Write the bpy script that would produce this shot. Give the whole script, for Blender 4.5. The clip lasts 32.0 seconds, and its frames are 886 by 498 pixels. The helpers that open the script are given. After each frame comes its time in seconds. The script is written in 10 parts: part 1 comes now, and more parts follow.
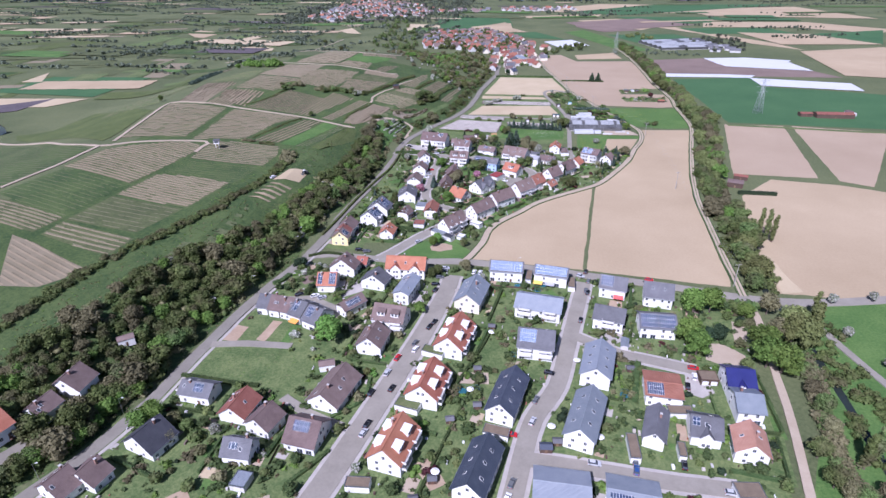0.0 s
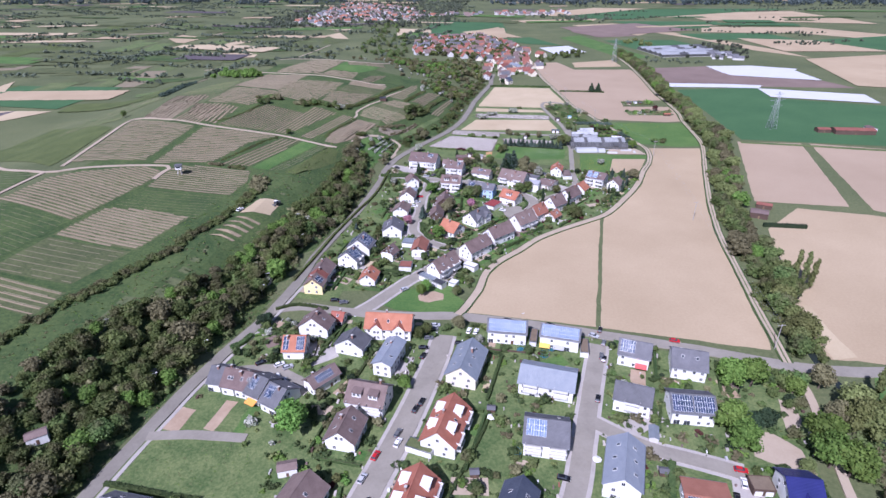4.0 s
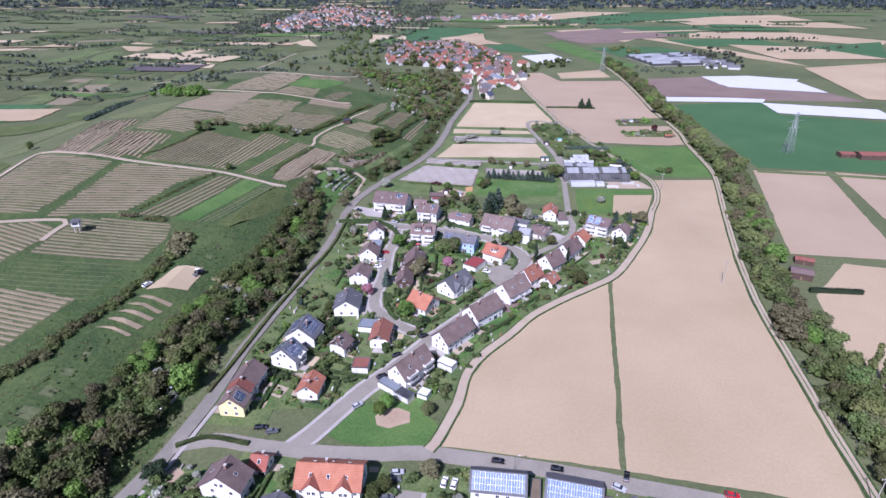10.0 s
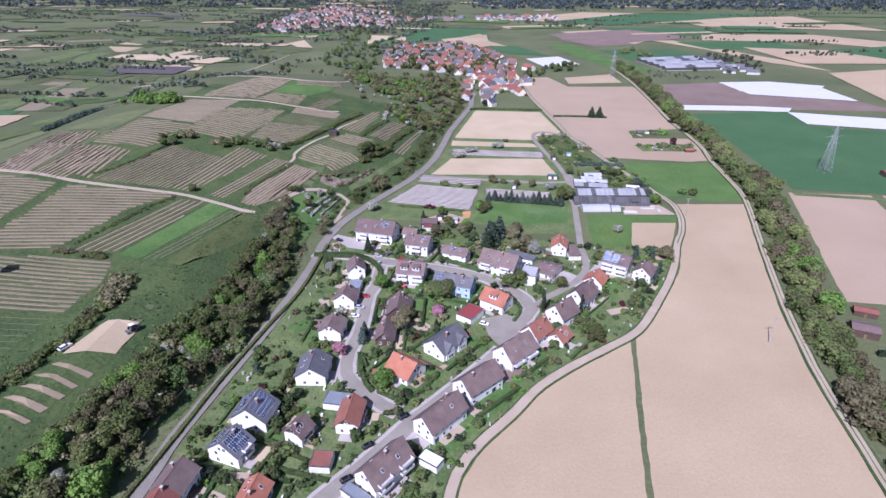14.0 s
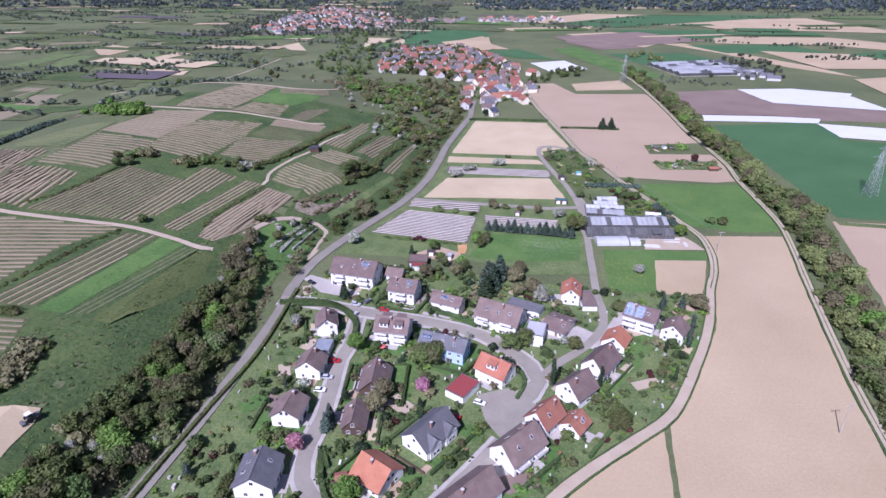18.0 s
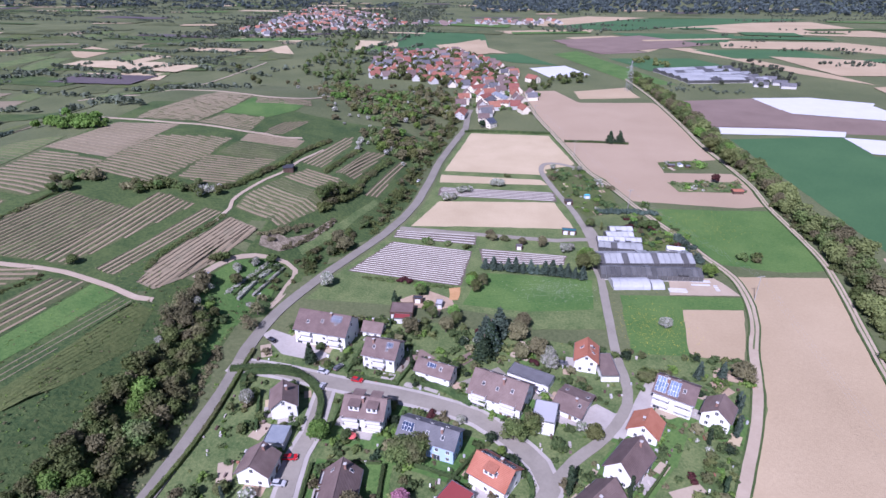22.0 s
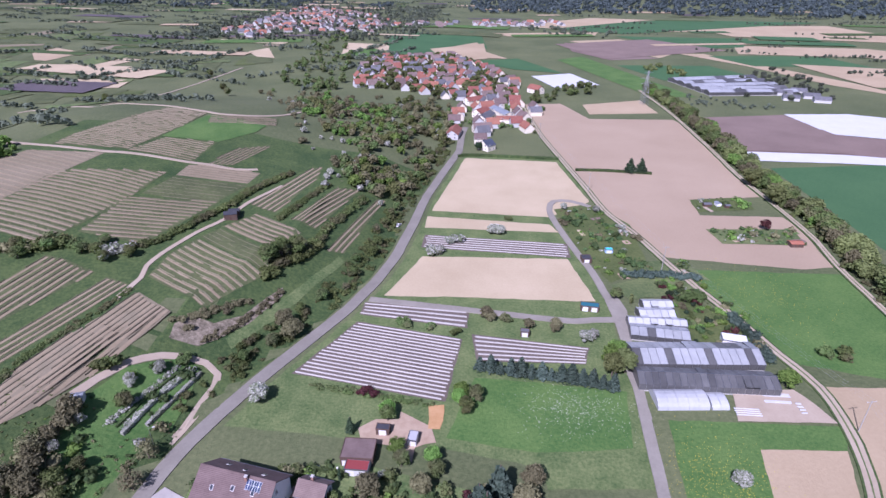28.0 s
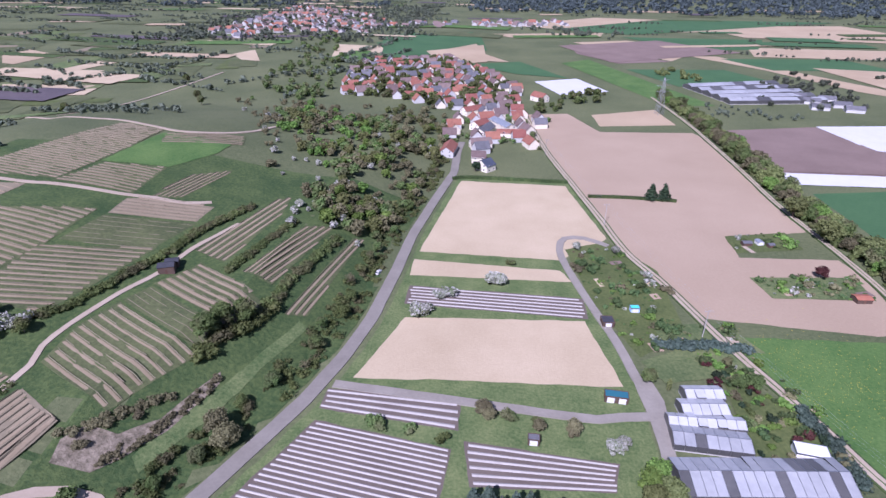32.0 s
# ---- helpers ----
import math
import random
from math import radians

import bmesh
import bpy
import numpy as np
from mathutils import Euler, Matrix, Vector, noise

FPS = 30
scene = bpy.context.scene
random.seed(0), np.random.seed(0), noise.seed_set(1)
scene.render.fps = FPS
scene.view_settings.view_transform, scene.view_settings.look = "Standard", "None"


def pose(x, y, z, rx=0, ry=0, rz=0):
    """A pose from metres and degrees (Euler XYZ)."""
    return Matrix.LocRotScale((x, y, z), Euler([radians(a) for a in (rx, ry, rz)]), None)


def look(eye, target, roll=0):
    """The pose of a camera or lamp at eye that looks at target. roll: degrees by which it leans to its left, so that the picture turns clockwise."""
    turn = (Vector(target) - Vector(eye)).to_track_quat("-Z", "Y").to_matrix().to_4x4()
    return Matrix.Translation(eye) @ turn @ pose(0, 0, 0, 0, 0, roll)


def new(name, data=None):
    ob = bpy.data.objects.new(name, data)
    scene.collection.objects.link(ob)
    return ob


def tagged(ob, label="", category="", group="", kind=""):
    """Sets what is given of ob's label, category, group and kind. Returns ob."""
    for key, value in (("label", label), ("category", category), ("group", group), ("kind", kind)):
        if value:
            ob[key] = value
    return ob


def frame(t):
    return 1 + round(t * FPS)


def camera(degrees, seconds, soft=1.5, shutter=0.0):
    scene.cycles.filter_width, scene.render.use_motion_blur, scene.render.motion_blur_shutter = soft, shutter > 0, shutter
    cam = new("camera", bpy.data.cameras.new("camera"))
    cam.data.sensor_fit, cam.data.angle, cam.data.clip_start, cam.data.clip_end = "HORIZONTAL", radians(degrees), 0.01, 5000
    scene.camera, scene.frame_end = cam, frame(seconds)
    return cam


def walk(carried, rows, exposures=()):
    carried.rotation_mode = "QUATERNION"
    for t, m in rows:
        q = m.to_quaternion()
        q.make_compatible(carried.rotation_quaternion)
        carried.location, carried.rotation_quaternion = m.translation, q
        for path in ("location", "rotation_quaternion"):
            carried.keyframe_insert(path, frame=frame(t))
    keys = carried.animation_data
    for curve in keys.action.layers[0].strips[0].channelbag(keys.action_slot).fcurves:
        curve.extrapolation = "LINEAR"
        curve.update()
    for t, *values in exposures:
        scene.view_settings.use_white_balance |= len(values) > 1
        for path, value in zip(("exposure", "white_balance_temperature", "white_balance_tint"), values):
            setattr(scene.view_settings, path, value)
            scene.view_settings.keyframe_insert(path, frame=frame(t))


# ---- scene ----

EXPOSURES = ((0.0, 0.41, 5330, 30.0), (32.0, 0.41, 5300, 38.0))

cam = camera(76.25, 32.0)
# seconds, x, y, z, pitch, roll, yaw
PATH = [
    (0, 2.79, -12.70, 146.23, -27.537, 0.770, 7.712),
    (1, 2.06, -1.19, 146.05, -27.431, 0.713, 7.827),
    (2, 0.67, 10.76, 145.99, -27.360, 0.664, 7.893),
    (3, -1.06, 23.50, 146.80, -27.386, 0.625, 7.546),
    (5.5, -3.42, 55.60, 146.69, -27.306, 0.615, 6.248),
    (6, -3.72, 62.28, 146.38, -27.293, 0.612, 6.146),
    (7, -4.25, 75.57, 146.17, -27.223, 0.600, 5.746),
    (8, -4.92, 89.21, 145.99, -27.192, 0.586, 4.854),
    (9, -5.12, 103.25, 146.07, -27.194, 0.555, 4.914),
    (10, -5.63, 116.77, 146.04, -27.210, 0.499, 4.942),
    (11, -5.28, 130.10, 145.37, -27.206, 0.437, 5.132),
    (12, -5.08, 143.32, 144.23, -27.181, 0.381, 5.287),
    (13, -4.74, 156.44, 143.49, -27.214, 0.361, 5.330),
    (14, -4.26, 169.77, 142.18, -27.216, 0.347, 5.388),
    (14.5, -4.00, 176.40, 141.54, -27.201, 0.343, 5.454),
    (16.5, -3.02, 203.01, 139.64, -27.223, 0.342, 5.726),
    (17, -3.01, 209.54, 139.32, -27.194, 0.340, 5.756),
    (18, -3.27, 222.46, 138.63, -27.113, 0.328, 5.730),
    (19, -3.42, 235.30, 137.53, -27.028, 0.265, 5.747),
    (20, -3.78, 247.56, 136.65, -26.999, 0.190, 5.663),
    (21, -4.59, 260.07, 135.73, -26.986, 0.114, 5.464),
    (22, -5.04, 272.72, 135.09, -26.956, 0.050, 5.446),
    (23, -5.25, 285.85, 134.51, -26.994, -0.015, 5.429),
    (24, -5.51, 299.09, 133.76, -27.008, -0.079, 5.372),
    (25, -5.97, 312.99, 132.58, -26.923, -0.134, 5.320),
    (25.5, -6.17, 319.98, 132.13, -26.906, -0.156, 5.301),
    (27.5, -6.56, 348.34, 131.90, -26.989, -0.322, 5.310),
    (28, -6.35, 354.73, 132.02, -27.029, -0.330, 5.347),
    (29, -5.95, 367.50, 132.03, -27.076, -0.325, 5.369),
    (30, -5.40, 380.43, 131.54, -27.089, -0.311, 5.568),
    (30.1, -5.56, 383.38, 131.34, -27.088, -0.314, 5.537),
    (30.2, -5.75, 387.07, 131.07, -27.088, -0.316, 5.497),
    (30.3, -5.93, 390.61, 130.82, -27.087, -0.319, 5.460),
    (30.4, -6.10, 393.71, 130.60, -27.087, -0.321, 5.427),
    (30.5, -6.17, 395.18, 130.50, -27.087, -0.323, 5.411),
    (31, -6.32, 401.48, 130.12, -27.100, -0.335, 5.435),
    (32, -6.68, 414.09, 129.38, -27.150, -0.365, 5.393),
]
walk(cam, [(t, pose(x, y, z, 90 + pitch, roll, yaw)) for t, x, y, z, pitch, roll, yaw in PATH], EXPOSURES)

def ease(u):
    u = min(1.0, max(0.0, u))
    return u * u * (3 - 2 * u)


# the main road's line: x at some y, from which the vineyard hill rises to the west
ROAD_Y = (-400, 85, 105, 130, 160, 190, 215, 240, 270, 300, 330, 360, 390, 420, 445, 465, 480, 500, 525, 550, 575, 600, 640, 680, 730, 780, 830, 1200)
ROAD_X = (-259.7, -143.4, -134.7, -128.6, -125.7, -122.1, -117.5, -111.0, -107.2, -107.4, -104.0, -100.3, -98.0, -96.9, -98.5, -97.3, -93.3, -86.6, -75.9, -65.2, -57.5, -52.6, -49.1, -47.0, -40.3, -32.8, -33.6, -3.6)


def road_x(y):
    for i in range(len(ROAD_Y) - 1):
        if y <= ROAD_Y[i + 1]:
            break
    f = (y - ROAD_Y[i]) / (ROAD_Y[i + 1] - ROAD_Y[i])
    return ROAD_X[i] + (ROAD_X[i + 1] - ROAD_X[i]) * f


SOFT_ROAD = [sum(road_x(-420 + 5 * i + k) for k in range(-40, 41, 8)) / 11 for i in range(340)]


def hz(x, y):
    """The ground's height: a flat plain, and the vineyard hill west of the main road."""
    i = min(338.0, max(0.0, (y + 420) / 5))
    k = int(i)
    d = SOFT_ROAD[k] + (SOFT_ROAD[k + 1] - SOFT_ROAD[k]) * (i - k) - x
    if d < 8:
        return 0.0
    h = 16 * min((d - 8) / 38, 1.0) + (13 + 5 * ease((y - 360) / 190)) * ease((d - 50) / 130)
    h *= 1 - ease((-x - 290) / 180)
    h *= 1 - 0.95 * ease((y - 720) / 260)
    return h

world = bpy.data.worlds.new("sky")
scene.world = world
world.use_nodes = True
SUN_AZ, SUN_EL = radians(249.5), radians(46)
wn = world.node_tree
sky = wn.nodes.new("ShaderNodeTexSky")
sky.sky_type = "NISHITA"
sky.sun_disc = False
sky.sun_elevation = SUN_EL
sky.sun_rotation = radians(90) - SUN_AZ
sky.air_density, sky.dust_density, sky.altitude = 1.0, 1.2, 250
bg = wn.nodes["Background"]
wn.links.new(sky.outputs[0], bg.inputs[0])
bg.inputs[1].default_value = 0.06
sun = new("sun", bpy.data.lights.new("sun", "SUN"))
sun.data.energy, sun.data.angle, sun.data.color = 4.9, radians(0.55), (1.0, 0.955, 0.885)
sun.matrix_world = look((math.cos(SUN_AZ) * math.cos(SUN_EL) * 900, math.sin(SUN_AZ) * math.cos(SUN_EL) * 900, math.sin(SUN_EL) * 900), (0, 0, 0))


# ---- materials ----
def lin(c):
    """A base colour: linear r, g, b."""
    return (c[0], c[1], c[2], 1.0)


def material(name, a, b, rough=0.85, fine=1.5, coarse=0.06, spread=0.5, bump=0.0, metal=0.0, vary=0.0, stripes=None, grit=1.0):
    """A surface of two base colours mixed by coarse and fine noise (cycles a metre), with optional relief,
    change from object to object (vary) and stripes (angle in degrees, spacing in metres, depth)."""
    m = bpy.data.materials.new(name)
    m.use_nodes = True
    n, k = m.node_tree.nodes, m.node_tree.links
    p = n["Principled BSDF"]
    p.inputs["Roughness"].default_value, p.inputs["Metallic"].default_value = rough, metal
    p.inputs["Specular IOR Level"].default_value = 0.3
    geo = n.new("ShaderNodeNewGeometry")
    big, small = n.new("ShaderNodeTexNoise"), n.new("ShaderNodeTexNoise")
    for tex, scale, detail in ((big, coarse, 7), (small, fine, 5)):
        tex.inputs["Scale"].default_value, tex.inputs["Detail"].default_value = scale, detail
        tex.inputs["Roughness"].default_value = 0.6 if tex is big else 0.72
        k.new(geo.outputs["Position"], tex.inputs["Vector"])
    add = n.new("ShaderNodeMath")
    add.operation = "MULTIPLY_ADD"
    k.new(big.outputs[0], add.inputs[0])
    add.inputs[1].default_value = 1.6
    strong = n.new("ShaderNodeMath")
    strong.operation = "MULTIPLY"
    strong.inputs[1].default_value = grit
    k.new(small.outputs[0], strong.inputs[0])
    k.new(strong.outputs[0], add.inputs[2])
    fac = n.new("ShaderNodeMapRange")
    fac.inputs["From Min"].default_value, fac.inputs["From Max"].default_value = 0.8 + 0.5 * grit - spread, 0.8 + 0.5 * grit + spread
    k.new(add.outputs[0], fac.inputs[0])
    mix = n.new("ShaderNodeMix")
    mix.data_type = "RGBA"
    mix.inputs[6].default_value, mix.inputs[7].default_value = lin(a), lin(b)
    k.new(fac.outputs[0], mix.inputs[0])
    out = mix.outputs[2]
    if stripes:
        turn = n.new("ShaderNodeMapping")
        turn.inputs["Rotation"].default_value = (0, 0, radians(-stripes[0]))
        k.new(geo.outputs["Position"], turn.inputs["Vector"])
        wave = n.new("ShaderNodeTexWave")
        wave.bands_direction = "Y"
        wave.inputs["Scale"].default_value = 0.314 / stripes[1]
        wave.inputs["Distortion"].default_value = 0.6
        wave.inputs["Detail"].default_value = 2
        k.new(turn.outputs[0], wave.inputs["Vector"])
        dark = n.new("ShaderNodeMix")
        dark.data_type, dark.blend_type = "RGBA", "MULTIPLY"
        dark.inputs[0].default_value = stripes[2]
        k.new(out, dark.inputs[6])
        k.new(wave.outputs["Color"], dark.inputs[7])
        out = dark.outputs[2]
    if vary:
        info = n.new("ShaderNodeObjectInfo")
        hue = n.new("ShaderNodeHueSaturation")
        ramp = n.new("ShaderNodeMapRange")
        ramp.inputs["To Min"].default_value, ramp.inputs["To Max"].default_value = 1 - vary, 1 + vary
        k.new(info.outputs["Random"], ramp.inputs[0])
        k.new(ramp.outputs[0], hue.inputs["Value"])
        side = n.new("ShaderNodeMath")
        side.operation = "MULTIPLY_ADD"
        side.inputs[1].default_value, side.inputs[2].default_value = vary * 0.12, 0.5 - vary * 0.06
        k.new(info.outputs["Random"], side.inputs[0])
        k.new(side.outputs[0], hue.inputs["Hue"])
        k.new(out, hue.inputs["Color"])
        out = hue.outputs[0]
    k.new(out, p.inputs["Base Color"])
    if bump:
        relief = n.new("ShaderNodeBump")
        relief.inputs["Strength"].default_value, relief.inputs["Distance"].default_value = bump, 0.4
        k.new(small.outputs[0], relief.inputs["Height"])
        k.new(relief.outputs[0], p.inputs["Normal"])
    return m


GRASS = material("grass", (0.062, 0.098, 0.034), (0.165, 0.192, 0.076), fine=0.8, coarse=0.035, bump=0.8, spread=0.42, grit=2.2)
MEADOW = material("meadow", (0.05, 0.118, 0.027), (0.118, 0.195, 0.052), fine=0.9, coarse=0.05, bump=0.7, spread=0.42, grit=2.2)
LAWN = material("lawn", (0.06, 0.104, 0.032), (0.168, 0.204, 0.078), fine=1.0, coarse=0.1, bump=0.7, spread=0.4, grit=2.2)
CROP = material("young_crop", (0.04, 0.105, 0.04), (0.068, 0.145, 0.056), fine=0.5, coarse=0.02, bump=0.3, grit=1.5)
FLOWERS = material("flower_meadow", (0.06, 0.128, 0.032), (0.185, 0.215, 0.045), fine=1.2, coarse=0.07, spread=0.5, bump=0.6, grit=1.8)
SOIL = material("dry_soil", (0.355, 0.272, 0.169), (0.46, 0.362, 0.236), rough=0.95, fine=0.8, coarse=0.014, bump=0.35, spread=0.42)
SOIL_ROSE = material("rosy_soil", (0.325, 0.245, 0.165), (0.41, 0.318, 0.222), rough=0.95, fine=0.8, coarse=0.012, bump=0.35, spread=0.42)
SOIL_PALE = material("pale_soil", (0.40, 0.318, 0.20), (0.52, 0.428, 0.285), rough=0.95, fine=0.9, coarse=0.03, bump=0.35)
SOIL_DARK = material("dark_soil", (0.165, 0.12, 0.10), (0.24, 0.18, 0.15), rough=0.95, fine=0.7, coarse=0.03, bump=0.3)
EARTH = material("bare_earth", (0.30, 0.21, 0.14), (0.46, 0.36, 0.26), rough=0.95, fine=0.6, coarse=0.1, bump=0.5)
ASPHALT = material("asphalt", (0.21, 0.191, 0.158), (0.31, 0.285, 0.24), rough=0.9, fine=1.0, coarse=0.09)
ROAD_ASPHALT = material("worn_asphalt", (0.175, 0.16, 0.134), (0.26, 0.241, 0.205), rough=0.9, fine=1.0, coarse=0.09)
PAVING = material("paving", (0.31, 0.285, 0.262), (0.46, 0.425, 0.39), rough=0.9, fine=1.5, coarse=0.15)
GRAVEL = material("gravel", (0.345, 0.275, 0.20), (0.45, 0.375, 0.285), rough=0.95, fine=1.4, coarse=0.1)
HILL_GRASS = material("hillside_grass", (0.032, 0.064, 0.019), (0.092, 0.128, 0.04), fine=0.7, coarse=0.045, bump=0.9, spread=0.4, grit=2.4)
PLOUGH = material("ploughed_soil", (0.085, 0.075, 0.085), (0.17, 0.14, 0.145), rough=0.95, fine=0.5, coarse=0.02, stripes=(30, 6.0, 0.35))
BARK_STRIP = material("orange_bark", (0.40, 0.22, 0.09), (0.52, 0.32, 0.16), fine=1.5, coarse=0.3, bump=0.4)
OLIVE = material("olive_grass", (0.06, 0.085, 0.025), (0.118, 0.142, 0.046), fine=0.8, coarse=0.05, bump=0.8, spread=0.4, grit=2.2)
BANK = material("earth_bank", (0.075, 0.066, 0.04), (0.34, 0.285, 0.21), rough=0.95, fine=0.9, coarse=0.35, spread=0.4, bump=0.9, grit=1.6)
PLAIN = material("spring_grassland", (0.066, 0.088, 0.036), (0.155, 0.17, 0.078), fine=0.6, coarse=0.012, bump=0.8, spread=0.5, grit=2.0)
DAISIES = material("daisy_meadow", (0.12, 0.17, 0.05), (0.34, 0.36, 0.22), fine=1.2, coarse=0.12, spread=0.4)
PATCHES = {"hill": HILL_GRASS, "rose": SOIL_ROSE, "olive": OLIVE, "bank": BANK, "plough": PLOUGH, "bark": BARK_STRIP, "daisies": DAISIES, "grass": GRASS, "meadow": MEADOW, "lawn": LAWN, "crop": CROP, "flowers": FLOWERS, "soil": SOIL, "pale": SOIL_PALE, "dark": SOIL_DARK,
           "earth": EARTH, "asphalt": ASPHALT, "paving": PAVING, "gravel": GRAVEL}


# ---- building blocks ----
def mesh_of(name, verts, faces, mats, which=None, smooth=False):
    me = bpy.data.meshes.new(name)
    me.from_pydata(verts, [], faces)
    for m in mats if isinstance(mats, (list, tuple)) else (mats,):
        me.materials.append(m)
    if which is not None:
        me.polygons.foreach_set("material_index", which)
    if smooth:
        me.polygons.foreach_set("use_smooth", [True] * len(faces))
    me.update()
    return me


def piece(name, verts, faces, mat, parent=None, label="", which=None, smooth=False):
    """One mesh object, under a thing or a part where one is given."""
    ob = new(name, mesh_of(name, verts, faces, mat, which, smooth))
    if parent is not None:
        ob.parent = parent
    if label:
        ob["label"] = label
    return ob


class Build:
    """Collects boxes, prisms and strips into one mesh."""

    def __init__(self):
        self.v, self.f, self.w = [], [], []

    def face(self, points, w=0):
        i = len(self.v)
        self.v.extend(points)
        self.f.append(tuple(range(i, i + len(points))))
        self.w.append(w)

    def box(self, x0, y0, z0, x1, y1, z1, w=0):
        i = len(self.v)
        self.v += [(x, y, z) for z in (z0, z1) for x, y in ((x0, y0), (x1, y0), (x1, y1), (x0, y1))]
        for q in ((0, 3, 2, 1), (4, 5, 6, 7), (0, 1, 5, 4), (1, 2, 6, 5), (2, 3, 7, 6), (3, 0, 4, 7)):
            self.f.append(tuple(i + a for a in q))
            self.w.append(w)

    def slab(self, quad, thick, w=0):
        """A plate: four corners of its upper side, thickened downwards along its normal."""
        p = [Vector(a) for a in quad]
        nrm = (p[1] - p[0]).cross(p[3] - p[0]).normalized()
        if nrm.z < 0:
            p.reverse()
            nrm = -nrm
        low = [a - nrm * thick for a in p]
        i = len(self.v)
        self.v += [tuple(a) for a in low + p]
        for q in ((3, 2, 1, 0), (4, 5, 6, 7), (0, 1, 5, 4), (1, 2, 6, 5), (2, 3, 7, 6), (3, 0, 4, 7)):
            self.f.append(tuple(i + a for a in q))
            self.w.append(w)

    def tube(self, a, b, r0, r1, sides=6, w=0):
        a, b = Vector(a), Vector(b)
        d = (b - a).normalized()
        u = d.orthogonal().normalized()
        v = d.cross(u)
        i = len(self.v)
        for c, r in ((a, r0), (b, r1)):
            for s in range(sides):
                t = 2 * math.pi * s / sides
                self.v.append(tuple(c + (u * math.cos(t) + v * math.sin(t)) * r))
        for s in range(sides):
            e = (s + 1) % sides
            self.f.append((i + s, i + e, i + sides + e, i + sides + s))
            self.w.append(w)
        self.f.append(tuple(i + sides + s for s in range(sides)))
        self.w.append(w)

    def pipe(self, points, r, sides=4, w=0):
        """One bent round bar through a line of points."""
        p = [Vector(q) for q in points]
        i = len(self.v)
        for k, c in enumerate(p):
            d = (p[min(k + 1, len(p) - 1)] - p[max(k - 1, 0)]).normalized()
            u = d.orthogonal().normalized()
            v = d.cross(u)
            for s in range(sides):
                t = 2 * math.pi * s / sides
                self.v.append(tuple(c + (u * math.cos(t) + v * math.sin(t)) * r))
        for k in range(len(p) - 1):
            for s in range(sides):
                e = (s + 1) % sides
                self.f.append((i + k * sides + s, i + k * sides + e, i + (k + 1) * sides + e, i + (k + 1) * sides + s))
                self.w.append(w)

    def make(self, name, mats, parent=None, label="", smooth=False):
        return piece(name, self.v, self.f, mats, parent, label, self.w, smooth)


def smooth_line(pts, step=5.0):
    """Points along a soft curve through pts."""
    pts = [Vector((p[0], p[1])) for p in pts]
    ext = [pts[0] * 2 - pts[1], *pts, pts[-1] * 2 - pts[-2]]
    out = []
    for i in range(1, len(ext) - 2):
        a, b, c, d = ext[i - 1 : i + 3]
        n = max(1, int((c - b).length / step))
        for s in range(n):
            t = s / n
            out.append(0.5 * (2 * b + (c - a) * t + (2 * a - 5 * b + 4 * c - d) * t * t + (3 * b - a - 3 * c + d) * t**3))
    return out + [pts[-1]]


def ribbon(name, pts, width, mat, dz=0.14, label="", category="road", kind="structure", rough=0.25, step=5.0, off=0.0):
    """A road, path or track: a strip that lies on the ground."""
    line = smooth_line(pts, step)
    v, f = [], []
    for i, p in enumerate(line):
        d = (line[min(i + 1, len(line) - 1)] - line[max(i - 1, 0)]).normalized()
        nx, ny = -d.y, d.x
        w0 = width / 2 + rough * (noise.noise((p.x * 0.11, p.y * 0.11, 3.1)))
        w1 = width / 2 + rough * (noise.noise((p.x * 0.11, p.y * 0.11, 9.7)))
        row = []
        for s in (-w0, -w0 / 3, w1 / 3, w1):
            x, y = p.x + nx * (s + off), p.y + ny * (s + off)
            row.append((x, y, hz(x, y) + dz))
        v += row
        if i:
            a, b = (i - 1) * 4, i * 4
            f += [(a + j, b + j, b + j + 1, a + j + 1) for j in range(3)]
    v += [(x, y, z - 0.5) for x, y, z in v[0::4]] + [(x, y, z - 0.5) for x, y, z in v[3::4]]
    n = len(line)
    for i in range(n - 1):
        f.append((4 * n + i, 4 * n + i + 1, (i + 1) * 4, i * 4))
        f.append((5 * n + i + 1, 5 * n + i, i * 4 + 3, (i + 1) * 4 + 3))
    ob = piece(name, v, f, mat)
    return tagged(ob, label, category, "", kind)


def ragged(poly, step=4.0, amount=0.5):
    out = []
    for i, a in enumerate(poly):
        b = poly[(i + 1) % len(poly)]
        n = max(1, int(math.hypot(b[0] - a[0], b[1] - a[1]) / step))
        for s in range(n):
            x, y = a[0] + (b[0] - a[0]) * s / n, a[1] + (b[1] - a[1]) * s / n
            out.append((x + amount * (noise.noise((x * 0.13, y * 0.13, 1.7)) + 0.6 * noise.noise((x * 0.6, y * 0.6, 2.3))), y + amount * (noise.noise((x * 0.13, y * 0.13, 7.9)) + 0.6 * noise.noise((x * 0.6, y * 0.6, 5.1)))))
    return out


def clip_cell(poly, axis, value, keep_more):
    out = []
    for i, a in enumerate(poly):
        b = poly[(i + 1) % len(poly)]
        ia, ib = (a[axis] >= value) == keep_more, (b[axis] >= value) == keep_more
        if ia:
            out.append(a)
        if ia != ib:
            t = (value - a[axis]) / (b[axis] - a[axis])
            out.append((a[0] + (b[0] - a[0]) * t, a[1] + (b[1] - a[1]) * t))
    return out


